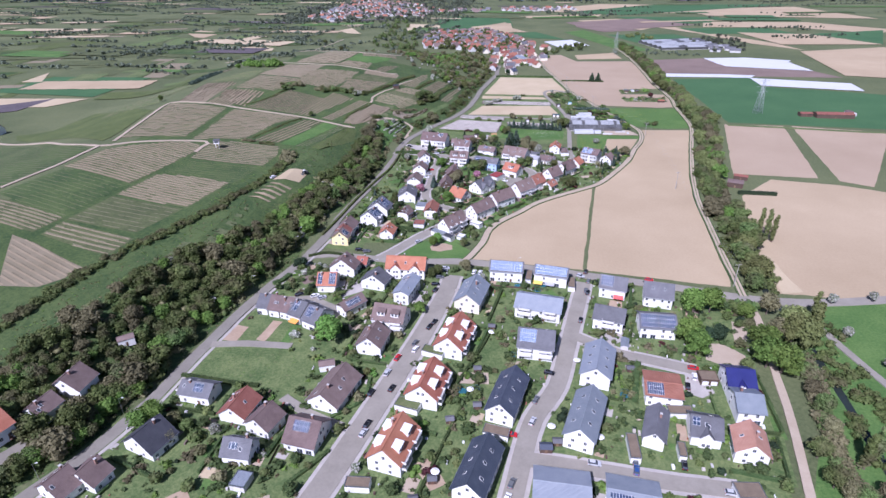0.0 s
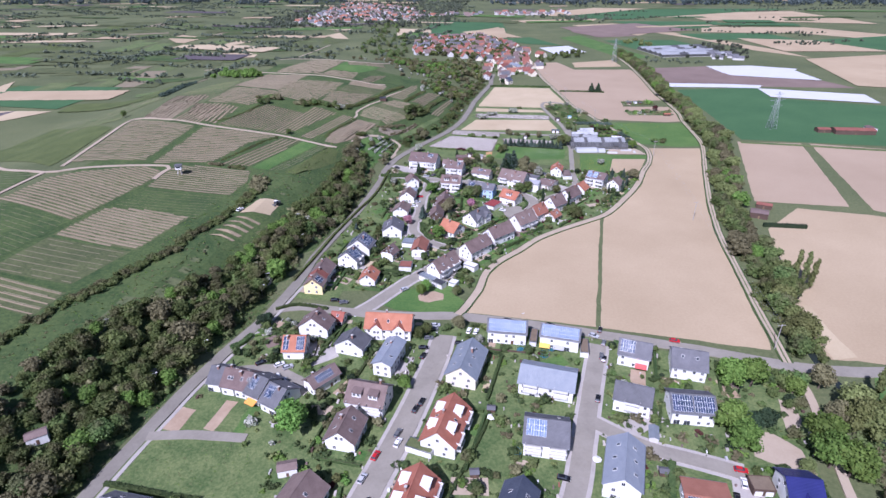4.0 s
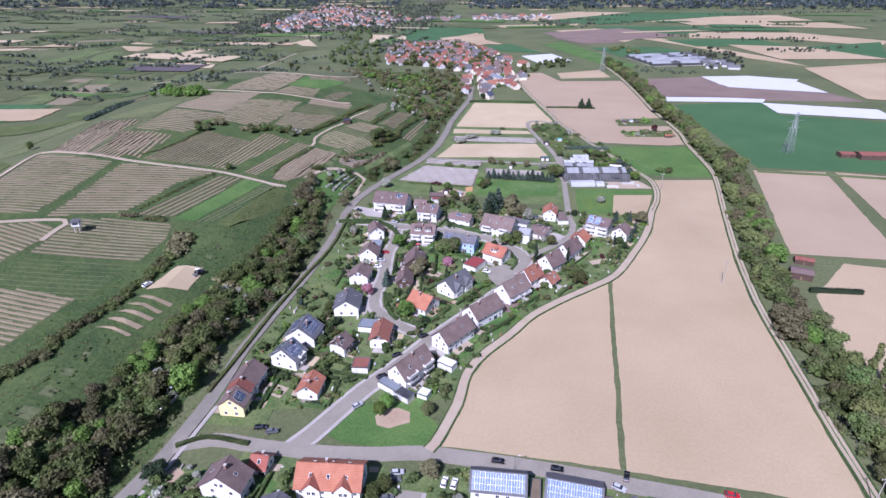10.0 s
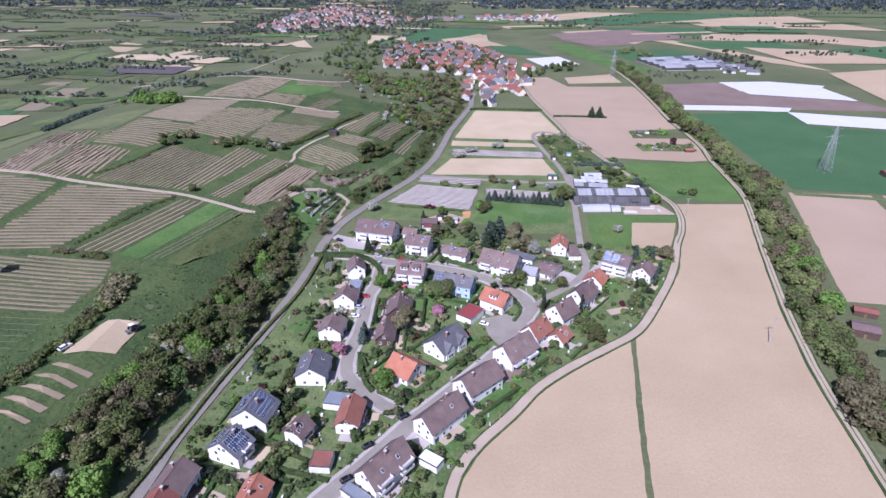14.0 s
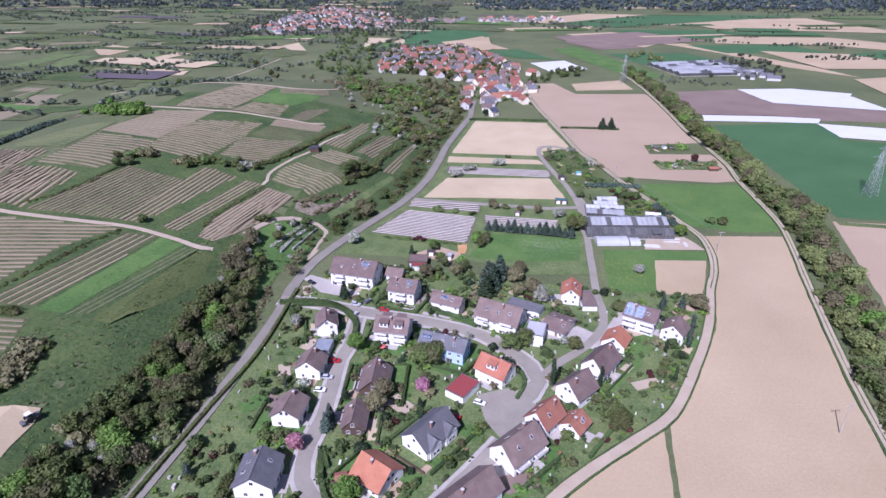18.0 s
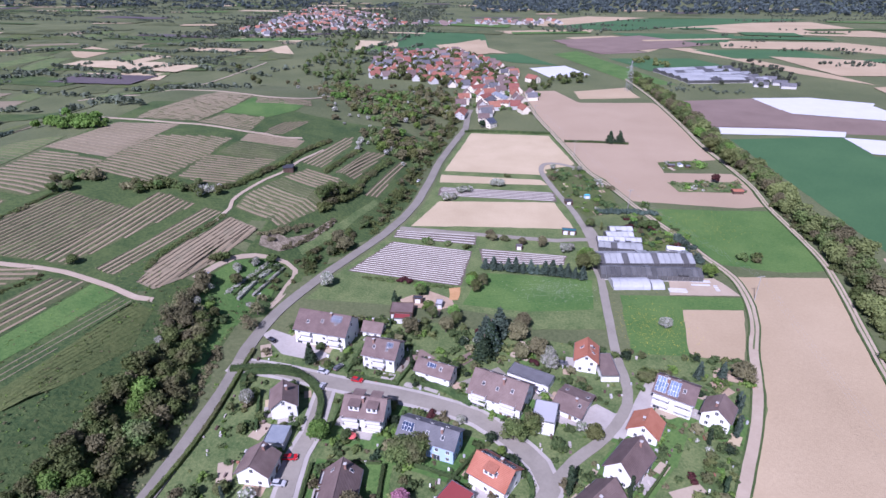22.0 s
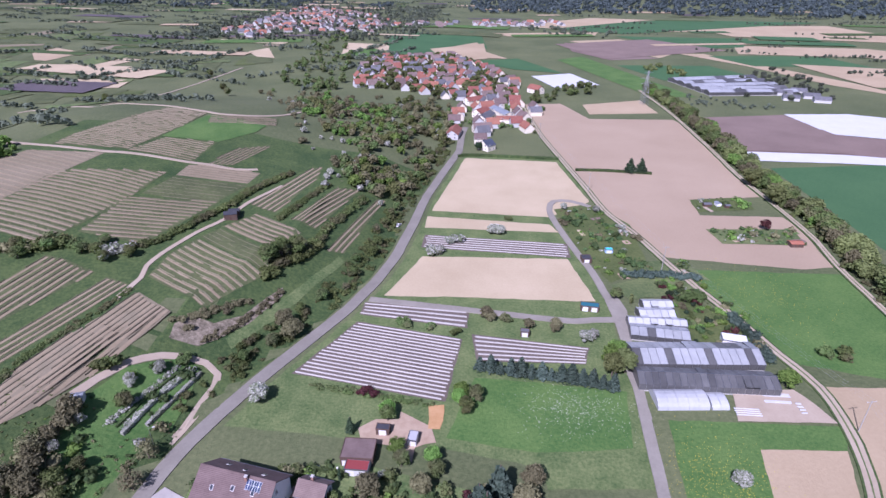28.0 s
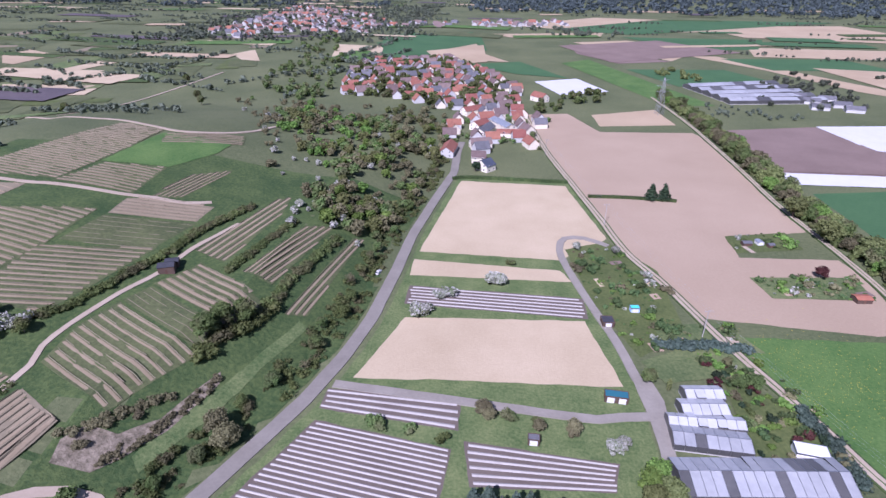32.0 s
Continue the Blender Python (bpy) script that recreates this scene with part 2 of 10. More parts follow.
def patch(name, poly, mat, dz=0.06, label="", category="field", kind="structure", amount=0.55, cell=10.0):
    """A field, lawn or yard: a flat piece of ground with a slightly ragged edge, that follows the ground's height."""
    if isinstance(mat, str):
        mat = PATCHES[mat]
    poly = ragged(poly, 3.5, amount)
    hilly = any(hz(x, y) > 0.02 for x, y in poly)
    dz += 0.14 if hilly else 0.0
    v, f = [], []
    if not hilly:
        from mathutils.geometry import tessellate_polygon
        v = [(x, y, dz) for x, y in poly]
        f = [t for t in tessellate_polygon([[Vector(p) for p in v]])]
        f = [t if (v[t[1]][0] - v[t[0]][0]) * (v[t[2]][1] - v[t[0]][1]) - (v[t[1]][1] - v[t[0]][1]) * (v[t[2]][0] - v[t[0]][0]) > 0 else t[::-1] for t in f]
    else:
        seen = {}
        xs, ys = [p[0] for p in poly], [p[1] for p in poly]
        x = math.floor(min(xs) / cell) * cell
        while x < max(xs):
            col = clip_cell(clip_cell(poly, 0, x, True), 0, x + cell, False)
            y = math.floor(min(ys) / cell) * cell
            while y < max(ys) and len(col) > 2:
                c = clip_cell(clip_cell(col, 1, y, True), 1, y + cell, False)
                if len(c) > 2:
                    area = sum(c[i][0] * c[(i + 1) % len(c)][1] - c[(i + 1) % len(c)][0] * c[i][1] for i in range(len(c)))
                    if area < 0:
                        c.reverse()
                    ring = []
                    for px, py in c:
                        key = (round(px, 3), round(py, 3))
                        if key not in seen:
                            seen[key] = len(v)
                            v.append((px, py, hz(px, py) + dz))
                        if seen[key] not in ring:
                            ring.append(seen[key])
                    if len(ring) > 2:
                        f.append(tuple(ring))
                y += cell
            x += cell
    ob = piece(name, v, f, mat)
    return tagged(ob, label, category, "", kind)


# ---- the ground: one sheet to the horizon ----
def build_ground():
    def steps(lo, a, b, hi, fine, coarse):
        out, x = [], lo
        while x < hi:
            out.append(x)
            x += fine if a <= x < b else coarse
        return out + [hi]

    xs = steps(-6000, -600, 600, 6000, 10, 200)
    ys = steps(-1500, -100, 1100, 7000, 10, 200)
    v = [(x, y, hz(x, y)) for y in ys for x in xs]
    n = len(xs)
    f = [(j * n + i, j * n + i + 1, (j + 1) * n + i + 1, (j + 1) * n + i) for j in range(len(ys) - 1) for i in range(n - 1)]
    ob = piece("ground", v, f, PLAIN, smooth=True)
    tagged(ob, "green spring grassland with brown and pale patches", "ground", "", "structure")


build_ground()

# ---- houses ----
def roof_material(name, a, b, rough=0.8):
    m = material(name, a, b, rough=rough, fine=2.6, coarse=0.3, vary=0.14, spread=0.4)
    n, k = m.node_tree.nodes, m.node_tree.links
    tex = n.new("ShaderNodeTexCoord")
    wave = n.new("ShaderNodeTexWave")
    wave.bands_direction = "Y"
    wave.inputs["Scale"].default_value = 0.9
    wave.inputs["Distortion"].default_value = 0.4
    k.new(tex.outputs["Object"], wave.inputs["Vector"])
    bump = n.new("ShaderNodeBump")
    bump.inputs["Strength"].default_value, bump.inputs["Distance"].default_value = 0.5, 0.12
    k.new(wave.outputs["Fac"], bump.inputs["Height"])
    k.new(bump.outputs[0], n["Principled BSDF"].inputs["Normal"])
    return m


ROOFS = {
    "red": roof_material("orange_red_tiles", (0.30, 0.105, 0.065), (0.40, 0.165, 0.11)),
    "redbrown": roof_material("red_brown_tiles", (0.22, 0.085, 0.06), (0.30, 0.13, 0.095)),
    "brown": roof_material("brown_tiles", (0.13, 0.092, 0.083), (0.21, 0.155, 0.14)),
    "dark": roof_material("slate_grey_tiles", (0.10, 0.10, 0.108), (0.155, 0.155, 0.168)),
    "black": roof_material("anthracite_tiles", (0.035, 0.037, 0.045), (0.06, 0.062, 0.072)),
    "navy": roof_material("blue_black_tiles", (0.045, 0.055, 0.08), (0.075, 0.088, 0.115), 0.55),
    "bluegrey": roof_material("blue_grey_metal", (0.185, 0.21, 0.245), (0.245, 0.27, 0.30), 0.5),
    "navyblue": roof_material("glazed_blue_tiles", (0.02, 0.025, 0.10), (0.03, 0.035, 0.14), 0.35),
    "terra": roof_material("pale_terracotta_tiles", (0.40, 0.21, 0.14), (0.50, 0.29, 0.21)),
    "weathered": roof_material("weathered_red_tiles", (0.27, 0.12, 0.08), (0.38, 0.19, 0.13)),
}
ROOF_WORDS = {"red": "orange-red tiled", "redbrown": "red-brown tiled", "brown": "brown tiled", "dark": "slate-grey tiled", "black": "anthracite",
              "navy": "blue-black", "bluegrey": "blue-grey metal", "navyblue": "glazed blue", "terra": "pale terracotta", "weathered": "weathered red"}
WALLS = {
    "white": material("white_render", (0.72, 0.71, 0.68), (0.82, 0.81, 0.79), fine=0.8, coarse=0.2, vary=0.06),
    "cream": material("cream_render", (0.70, 0.63, 0.50), (0.78, 0.72, 0.60), fine=0.8, coarse=0.2, vary=0.05),
    "yellow": material("yellow_render", (0.76, 0.62, 0.30), (0.82, 0.70, 0.40), fine=0.8, coarse=0.2),
    "grey": material("grey_render", (0.48, 0.47, 0.46), (0.58, 0.57, 0.56), fine=0.8, coarse=0.2, vary=0.06),
    "pink": material("salmon_render", (0.62, 0.38, 0.30), (0.70, 0.46, 0.37), fine=0.8, coarse=0.2),
    "wood": material("dark_wood_boards", (0.07, 0.045, 0.035), (0.12, 0.08, 0.06), fine=2.0, coarse=0.3),
    "blue": material("pale_blue_render", (0.36, 0.50, 0.72), (0.44, 0.58, 0.78), fine=0.8, coarse=0.2),
}
FRAME = material("window_frame", (0.62, 0.61, 0.60), (0.72, 0.71, 0.70), rough=0.4)
GLASS = material("window_glass", (0.03, 0.035, 0.045), (0.07, 0.08, 0.095), rough=0.08, fine=0.5)
BRICK = material("chimney_brick", (0.20, 0.11, 0.085), (0.32, 0.20, 0.16), fine=4)
STEEL = material("galvanised_steel", (0.42, 0.43, 0.44), (0.55, 0.56, 0.57), rough=0.35, metal=0.9)
CONCRETE = material("concrete", (0.40, 0.39, 0.37), (0.52, 0.50, 0.48), fine=1.5, coarse=0.3)
PV_CELL = material("solar_cells", (0.03, 0.045, 0.085), (0.05, 0.075, 0.13), rough=0.18, fine=0.4, vary=0.2)
PV_PALE = material("pale_solar_cells", (0.13, 0.18, 0.28), (0.2, 0.26, 0.37), rough=0.2, fine=0.4, vary=0.15)
PV_RIM = material("solar_frame", (0.62, 0.64, 0.67), (0.75, 0.76, 0.78), rough=0.35)
DOOR = material("door_wood", (0.10, 0.06, 0.04), (0.22, 0.14, 0.09), vary=0.4)
TERRACE = material("terrace_slabs", (0.42, 0.38, 0.34), (0.55, 0.50, 0.46), fine=2)
PLANT_ROOF = material("planted_roof", (0.13, 0.10, 0.07), (0.22, 0.17, 0.12), fine=2, coarse=0.4)
FABRICS = {"yellow": (0.85, 0.55, 0.12), "red": (0.62, 0.13, 0.12), "grey": (0.44, 0.44, 0.46), "orange": (0.85, 0.36, 0.08), "white": (0.8, 0.8, 0.78), "blue": (0.16, 0.32, 0.55), "teal": (0.03, 0.14, 0.18), "turquoise": (0.1, 0.62, 0.72), "maroon": (0.26, 0.055, 0.055)}
FABRICS = {k: material("fabric_" + k, tuple(c * 0.85 for c in v), v, fine=2) for k, v in FABRICS.items()}


def window_mesh(w, h):
    b = Build()
    b.box(-w / 2, -0.06, 0, w / 2, 0.02, h, 0)
    for s in (-1, 1):
        b.box(min(0.04 * s, (w / 2 - 0.1) * s), -0.085, 0.1, max(0.04 * s, (w / 2 - 0.1) * s), -0.065, h - 0.1, 1)
    b.box(-w / 2 - 0.12, -0.18, -0.07, w / 2 + 0.12, 0.0, 0.0, 0)
    return mesh_of("window", b.v, b.f, (FRAME, GLASS), b.w)


def skylight_mesh():
    b = Build()
    b.box(-0.5, -0.7, 0, 0.5, 0.7, 0.09, 0)
    b.box(-0.4, -0.6, 0.09, 0.4, 0.6, 0.105, 1)
    return mesh_of("skylight", b.v, b.f, (FRAME, GLASS), b.w)


WINDOW, WIDE_WINDOW, SKYLIGHT = window_mesh(1.15, 1.35), window_mesh(2.2, 2.1), skylight_mesh()


def attach(name, mesh, parent, m):
    ob = new(name, mesh)
    ob.parent = parent
    ob.matrix_basis = m
    return ob


def pv_array(parent, roofm, x0, x1, v0, v1, mat=None, name="solar_panel"):
    """Solar panels on a roof slope: roofm takes (along, up the slope, out of it) to the house."""
    nx, nv = max(1, round((x1 - x0) / 1.6)), max(1, round((v1 - v0) / 1.7))
    dx, dv = (x1 - x0) / nx, (v1 - v0) / nv
    b = Build()
    b.box(0.02, 0.02, 0.06, dx - 0.02, dv - 0.02, 0.11, 0)
    half = dx / 2
    for k in range(2):
        b.box(k * half + 0.06, 0.07, 0.11, (k + 1) * half - 0.06, dv - 0.07, 0.13, 1)
    mesh = mesh_of(name, b.v, b.f, (PV_RIM, mat or PV_CELL), b.w)
    for i in range(nx):
        for j in range(nv):
            attach(name, mesh, parent, roofm @ Matrix.Translation((x0 + i * dx, v0 + j * dv, 0)))


def house(x, y, rot, L, W, E, H, roof="brown", wall="white", pv="", extra="", base=None, label="", over=0.55, seed=None):
    """A house with a gabled roof: ridge along its local x axis. pv: sides (n, s) with solar panels; extra: words for what it has besides."""
    z = hz(x, y) if base is None else base
    rnd = random.Random(int(x * 13 + y * 7) if seed is None else seed)
    root = new("house")
    root.matrix_basis = pose(x, y, z, 0, 0, rot)
    wallm, roofm = WALLS[wall], ROOFS[roof]
    l, w = L / 2 - 0.3, W / 2 - 0.35
    slope = (H - E) / (W / 2)
    ew = E + 0.35 * slope - 0.12
    top = H - 0.16
    b = Build()
    upper = 1 if "boards" in extra else 0
    b.face([(-l, -w, -0.6), (l, -w, -0.6), (l, -w, ew), (-l, -w, ew)])
    b.face([(l, w, -0.6), (-l, w, -0.6), (-l, w, ew), (l, w, ew)])
    for s in (-1, 1):
        pts = [(s * l, -w, -0.6), (s * l, w, -0.6), (s * l, w, ew), (s * l, -w, ew)]
        b.face(pts if s > 0 else pts[::-1])
        pts = [(s * l, -w, ew), (s * l, w, ew), (s * l, 0, top)]
        b.face(pts if s > 0 else pts[::-1], upper)
    b.make("wall", (wallm, WALLS["wood"]), root)
    # roof: two thick slopes with overhang, ridge cap
    b = Build()
    lx, wy = L / 2 + over * 0.6, W / 2 + over * 0.5
    ze = E - over * 0.5 * slope
    for s in (-1, 1):
        b.slab([(-lx, 0, H), (lx, 0, H), (lx, s * wy, ze), (-lx, s * wy, ze)], 0.22)
    b.tube((-lx, 0, H - 0.02), (lx, 0, H - 0.02), 0.16, 0.16, 6)
    rf = b.make("roof", roofm, root)
    # gutters
    for s in (-1, 1):
        b = Build()
        b.tube((-lx, s * (wy + 0.06), ze - 0.08), (lx, s * (wy + 0.06), ze - 0.08), 0.09, 0.09, 5)
        b.make("gutter", STEEL, root)
    ang = math.degrees(math.atan(slope))
    up = W / 2 / math.cos(math.radians(ang))
    north = {}
    for s in (-1, 1):
        # local frame of a slope: u along the ridge, v from eave to ridge, w out of the roof
        north[s] = Matrix.Translation((0, s * W / 2, E)) @ Matrix.Rotation(radians(180 if s > 0 else 0), 4, "Z") @ Matrix.Rotation(radians(ang), 4, "X")
    sunny = min((-1, 1), key=lambda s: math.sin(radians(rot)) * 0 + s * math.cos(radians(rot)))
    # windows
    storeys = max(1, int((E + 0.4) // 2.7))
    def put(mesh, px, py, pz, turn):
        attach("window", mesh, root, pose(px, py, pz, 0, 0, turn))
    n = max(2, int(L // 3.2))
    for k in range(storeys):
        for i in range(n):
            px = -l + (i + 0.5) * 2 * l / n + rnd.uniform(-0.3, 0.3)
            for s in (-1, 1):
                if rnd.random() < 0.8:
                    big = k == 0 and rnd.random() < 0.3
                    put(WIDE_WINDOW if big else WINDOW, px, s * w, 0.15 + 2.7 * k if big else 0.95 + 2.7 * k, 0 if s < 0 else 180)
        for i in (-1, 1):
            for s in (-1, 1):
                if rnd.random() < 0.8:
                    put(WINDOW, s * l, i * w * rnd.uniform(0.35, 0.55), 0.95 + 2.7 * k, 90 * s)
    if H - E > 2.6:
        for s in (-1, 1):
            if rnd.random() < 0.35 and W > 9:
                for i in (-0.9, 0.9):
                    put(WINDOW, s * l, i, E + 0.5, 90 * s)
            else:
                put(WINDOW, s * l, 0, E + 0.55, 90 * s)
    b = Build()
    b.box(-0.55, -0.08, 0, 0.55, 0.03, 2.1)
    b.box(-0.7, -0.9, -0.2, 0.7, 0.0, 0.0)
    dr = b.make("door", DOOR, root)
    dr.matrix_basis = pose(l * 0.3, -w, 0.02, 0, 0, 0) if rnd.random() < 0.5 else pose(l, w * 0.1, 0.02, 0, 0, 90)
    # chimney
    if "nochimney" not in extra:
        cx, cy = rnd.uniform(-0.3, 0.3) * L, rnd.choice((-1, 1)) * rnd.uniform(0.06, 0.16) * W
        b = Build()
        cz = H - abs(cy) * slope
        b.box(cx - 0.35, cy - 0.35, cz - 0.8, cx + 0.35, cy + 0.35, H + 0.7)
        ch = b.make("chimney", BRICK, root)
        b = Build()
        b.box(cx - 0.45, cy - 0.45, H + 0.7, cx + 0.45, cy + 0.45, H + 0.82)
        b.make("cap", CONCRETE, ch)
    # skylights
    if "skylight" in extra or ("plain" not in extra and rnd.random() < 0.55):
        for s in (-1, 1):
            for i in range(int(L // 6) if "skylight" in extra else rnd.randint(1, 2)):
                px = rnd.uniform(-0.38, 0.38) * L if "skylight" not in extra else (i + 0.5) / max(1, int(L // 6)) * L * 0.8 - L * 0.4
                attach("skylight", SKYLIGHT, root, north[s] @ Matrix.Translation((px, up * rnd.uniform(0.42, 0.62), 0.02)))
    # solar panels
    for word in pv.split():
        side = sunny if word[0] == "s" else -sunny
        f0, f1, g0, g1 = [float(a) / 100 for a in word[1:].split(",")]
        pv_array(root, north[side], -L / 2 + f0 * L, -L / 2 + f1 * L, up * g0, up * g1, PV_PALE if "palepv" in extra else None)
    # dormers: shed-roofed or gabled boxes standing out of a slope
    for s in (-1, 1):
        if "dormers" in extra or ("dormer_s" in extra and s == sunny) or ("dormer_n" in extra and s == -sunny):
            n = max(1, int(L // 6.5))
            for i in range(n):
                px = (i + 0.5) / n * L * 0.86 - L * 0.43
                dw, out = 1.7, W * 0.36
                zb = H - out * slope
                zt = min(zb + 2.1, H - 0.35)
                back = (H - zt) / slope
                b = Build()
                ys = sorted((s * out, s * back * 0.98))
                b.box(px - dw, ys[0], zb - 0.5, px + dw, ys[1], zt, 0)
                d = b.make("dormer", (wallm,), root)
                b = Build()
                b.slab([(px - dw - 0.25, s * (out + 0.35), zt + 0.02), (px + dw + 0.25, s * (out + 0.35), zt + 0.02), (px + dw + 0.25, s * (back - 0.3), zt + 0.32), (px - dw - 0.25, s * (back - 0.3), zt + 0.32)], 0.16)
                b.make("dormer_roof", roofm if "paledormer" not in extra else FABRICS["white"], d)
                for o in (-0.8, 0.8):
                    attach("window", WINDOW, d, pose(px + o, s * (out + 0.02), zb + 0.5, 0, 0, 0 if s < 0 else 180))
        if "gable_s" in extra and s == sunny:
            gw, out = min(2.6, L * 0.2), W * 0.5 + 0.3
            for px in ((-0.24 * L, 0.24 * L) if L > 13 else (0.0,)):
                zt = min(E + gw * 1.05, H - 0.2)
                back = (H - zt) / slope
                b = Build()
                y0, y1 = s * out, s * max(0.1, back)
                for q in ([(px - gw, y0, 0), (px + gw, y0, 0), (px + gw, y0, E), (px, y0, zt), (px - gw, y0, E)],):
                    b.face(q if s < 0 else q[::-1])
                for e in (-1, 1):
                    q = [(px + e * gw, y0, 0), (px + e * gw, s * W * 0.4, 0), (px + e * gw, s * W * 0.4, E), (px + e * gw, y0, E)]
                    b.face(q)
                d = b.make("gable_front", wallm, root)
                b = Build()
                for e in (-1, 1):
                    b.slab([(px, y0 + s * 0.4, zt + 0.15), (px, y1, zt + 0.15), (px + e * (gw + 0.35), s * (W * 0.46), E - 0.1), (px + e * (gw + 0.35), y0 + s * 0.4, E - 0.1)], 0.16)
                b.make("gable_roof", roofm, d)
                for o in (-0.75, 0.75):
                    for k in range(storeys):
                        attach("window", WINDOW, d, pose(px + o, y0, 0.9 + 2.7 * k, 0, 0, 0 if s < 0 else 180))
    # balconies along the sunny long side, or at a gable
    if "balcony" in extra:
        s = sunny
        for k in range(1, storeys + 1):
            for cx in ((-0.27 * L, 0.27 * L) if L > 13 else (0.0,)):
                bw = min(2.6, L * 0.2)
                b = Build()
                ys = sorted((s * w, s * (w + 1.6)))
                b.box(cx - bw, ys[0], 2.7 * k - 0.2, cx + bw, ys[1], 2.7 * k)
                bal = b.make("balcony", CONCRETE, root)
                b = Build()
                yo = s * (w + 1.55)
                b.box(cx - bw, min(yo, yo + 0.05 * s), 2.7 * k + 0.05, cx + bw, max(yo, yo + 0.05 * s), 2.7 * k + 0.95)
                for e in (-1, 1):
                    b.box(min(cx + e * bw, cx + e * bw - e * 0.05), ys[0], 2.7 * k + 0.05, max(cx + e * bw, cx + e * bw - e * 0.05), ys[1], 2.7 * k + 0.95)
                b.make("railing", WALLS["wood"] if wall == "wood" or "boards" in extra else FRAME, bal)
    if "terrace" in extra:
        b = Build()
        s = sunny
        ys = sorted((s * w, s * (w + 3.2)))
        b.box(-l * 0.8, ys[0], -0.4, l * 0.6, ys[1], 0.08)
        b.make("terrace", TERRACE, root)
    for word in extra.split():
        if word.startswith("awning_"):
            col, at = word.split("_")[1:]
            s = sunny
            px = float(at) * L
            b = Build()
            b.slab([(px - 2.2, s * w, 2.75), (px + 2.2, s * w, 2.75), (px + 2.2, s * (w + 2.6), 2.1), (px - 2.2, s * (w + 2.6), 2.1)], 0.07)
            b.make("awning", FABRICS[col], root, col + " fabric awning")
    words = label or f"{ {'wood': 'dark wooden', 'white': 'white rendered'}.get(wall, wall + ' rendered') } house with a {ROOF_WORDS[roof]} gable roof"
    return tagged(root, words, "house")


def flat_building(x, y, rot, L, W, H, roof=None, wall="white", label="white garage with a flat roof", category="garage", rim=0.18, base=None):
    """A garage, carport or shed with a flat roof behind a low rim."""
    root = new("garage" if "garage" in category else category.replace(" ", "_"))
    root.matrix_basis = pose(x, y, hz(x, y) if base is None else base, 0, 0, rot)
    b = Build()
    l, w = L / 2, W / 2
    b.box(-l, -w, -0.5, l, w, H)
    b.make("wall", WALLS[wall], root)
    b = Build()
    b.box(-l - 0.1, -w - 0.1, H, l + 0.1, w + 0.1, H + 0.12)
    rf = b.make("roof", roof or PLANT_ROOF, root)
    b = Build()
    for q in ((-l - 0.12, -w - 0.12, l + 0.12, -w + 0.08), (-l - 0.12, w - 0.08, l + 0.12, w + 0.12), (-l - 0.12, -w + 0.08, -l + 0.08, w - 0.08), (l - 0.08, -w + 0.08, l + 0.12, w - 0.08)):
        b.box(q[0], q[1], H - 0.1, q[2], q[3], H + 0.12 + rim)
    b.make("rim", STEEL if wall != "wood" else WALLS["wood"], root)
    n = max(1, int(L // 3))
    for i in range(n):
        cx = -l + (i + 0.5) * L / n
        b = Build()
        b.box(cx - 1.15, -w - 0.05, 0.02, cx + 1.15, -w + 0.02, 2.15)
        b.make("door", FRAME, root)
    return tagged(root, label, category)

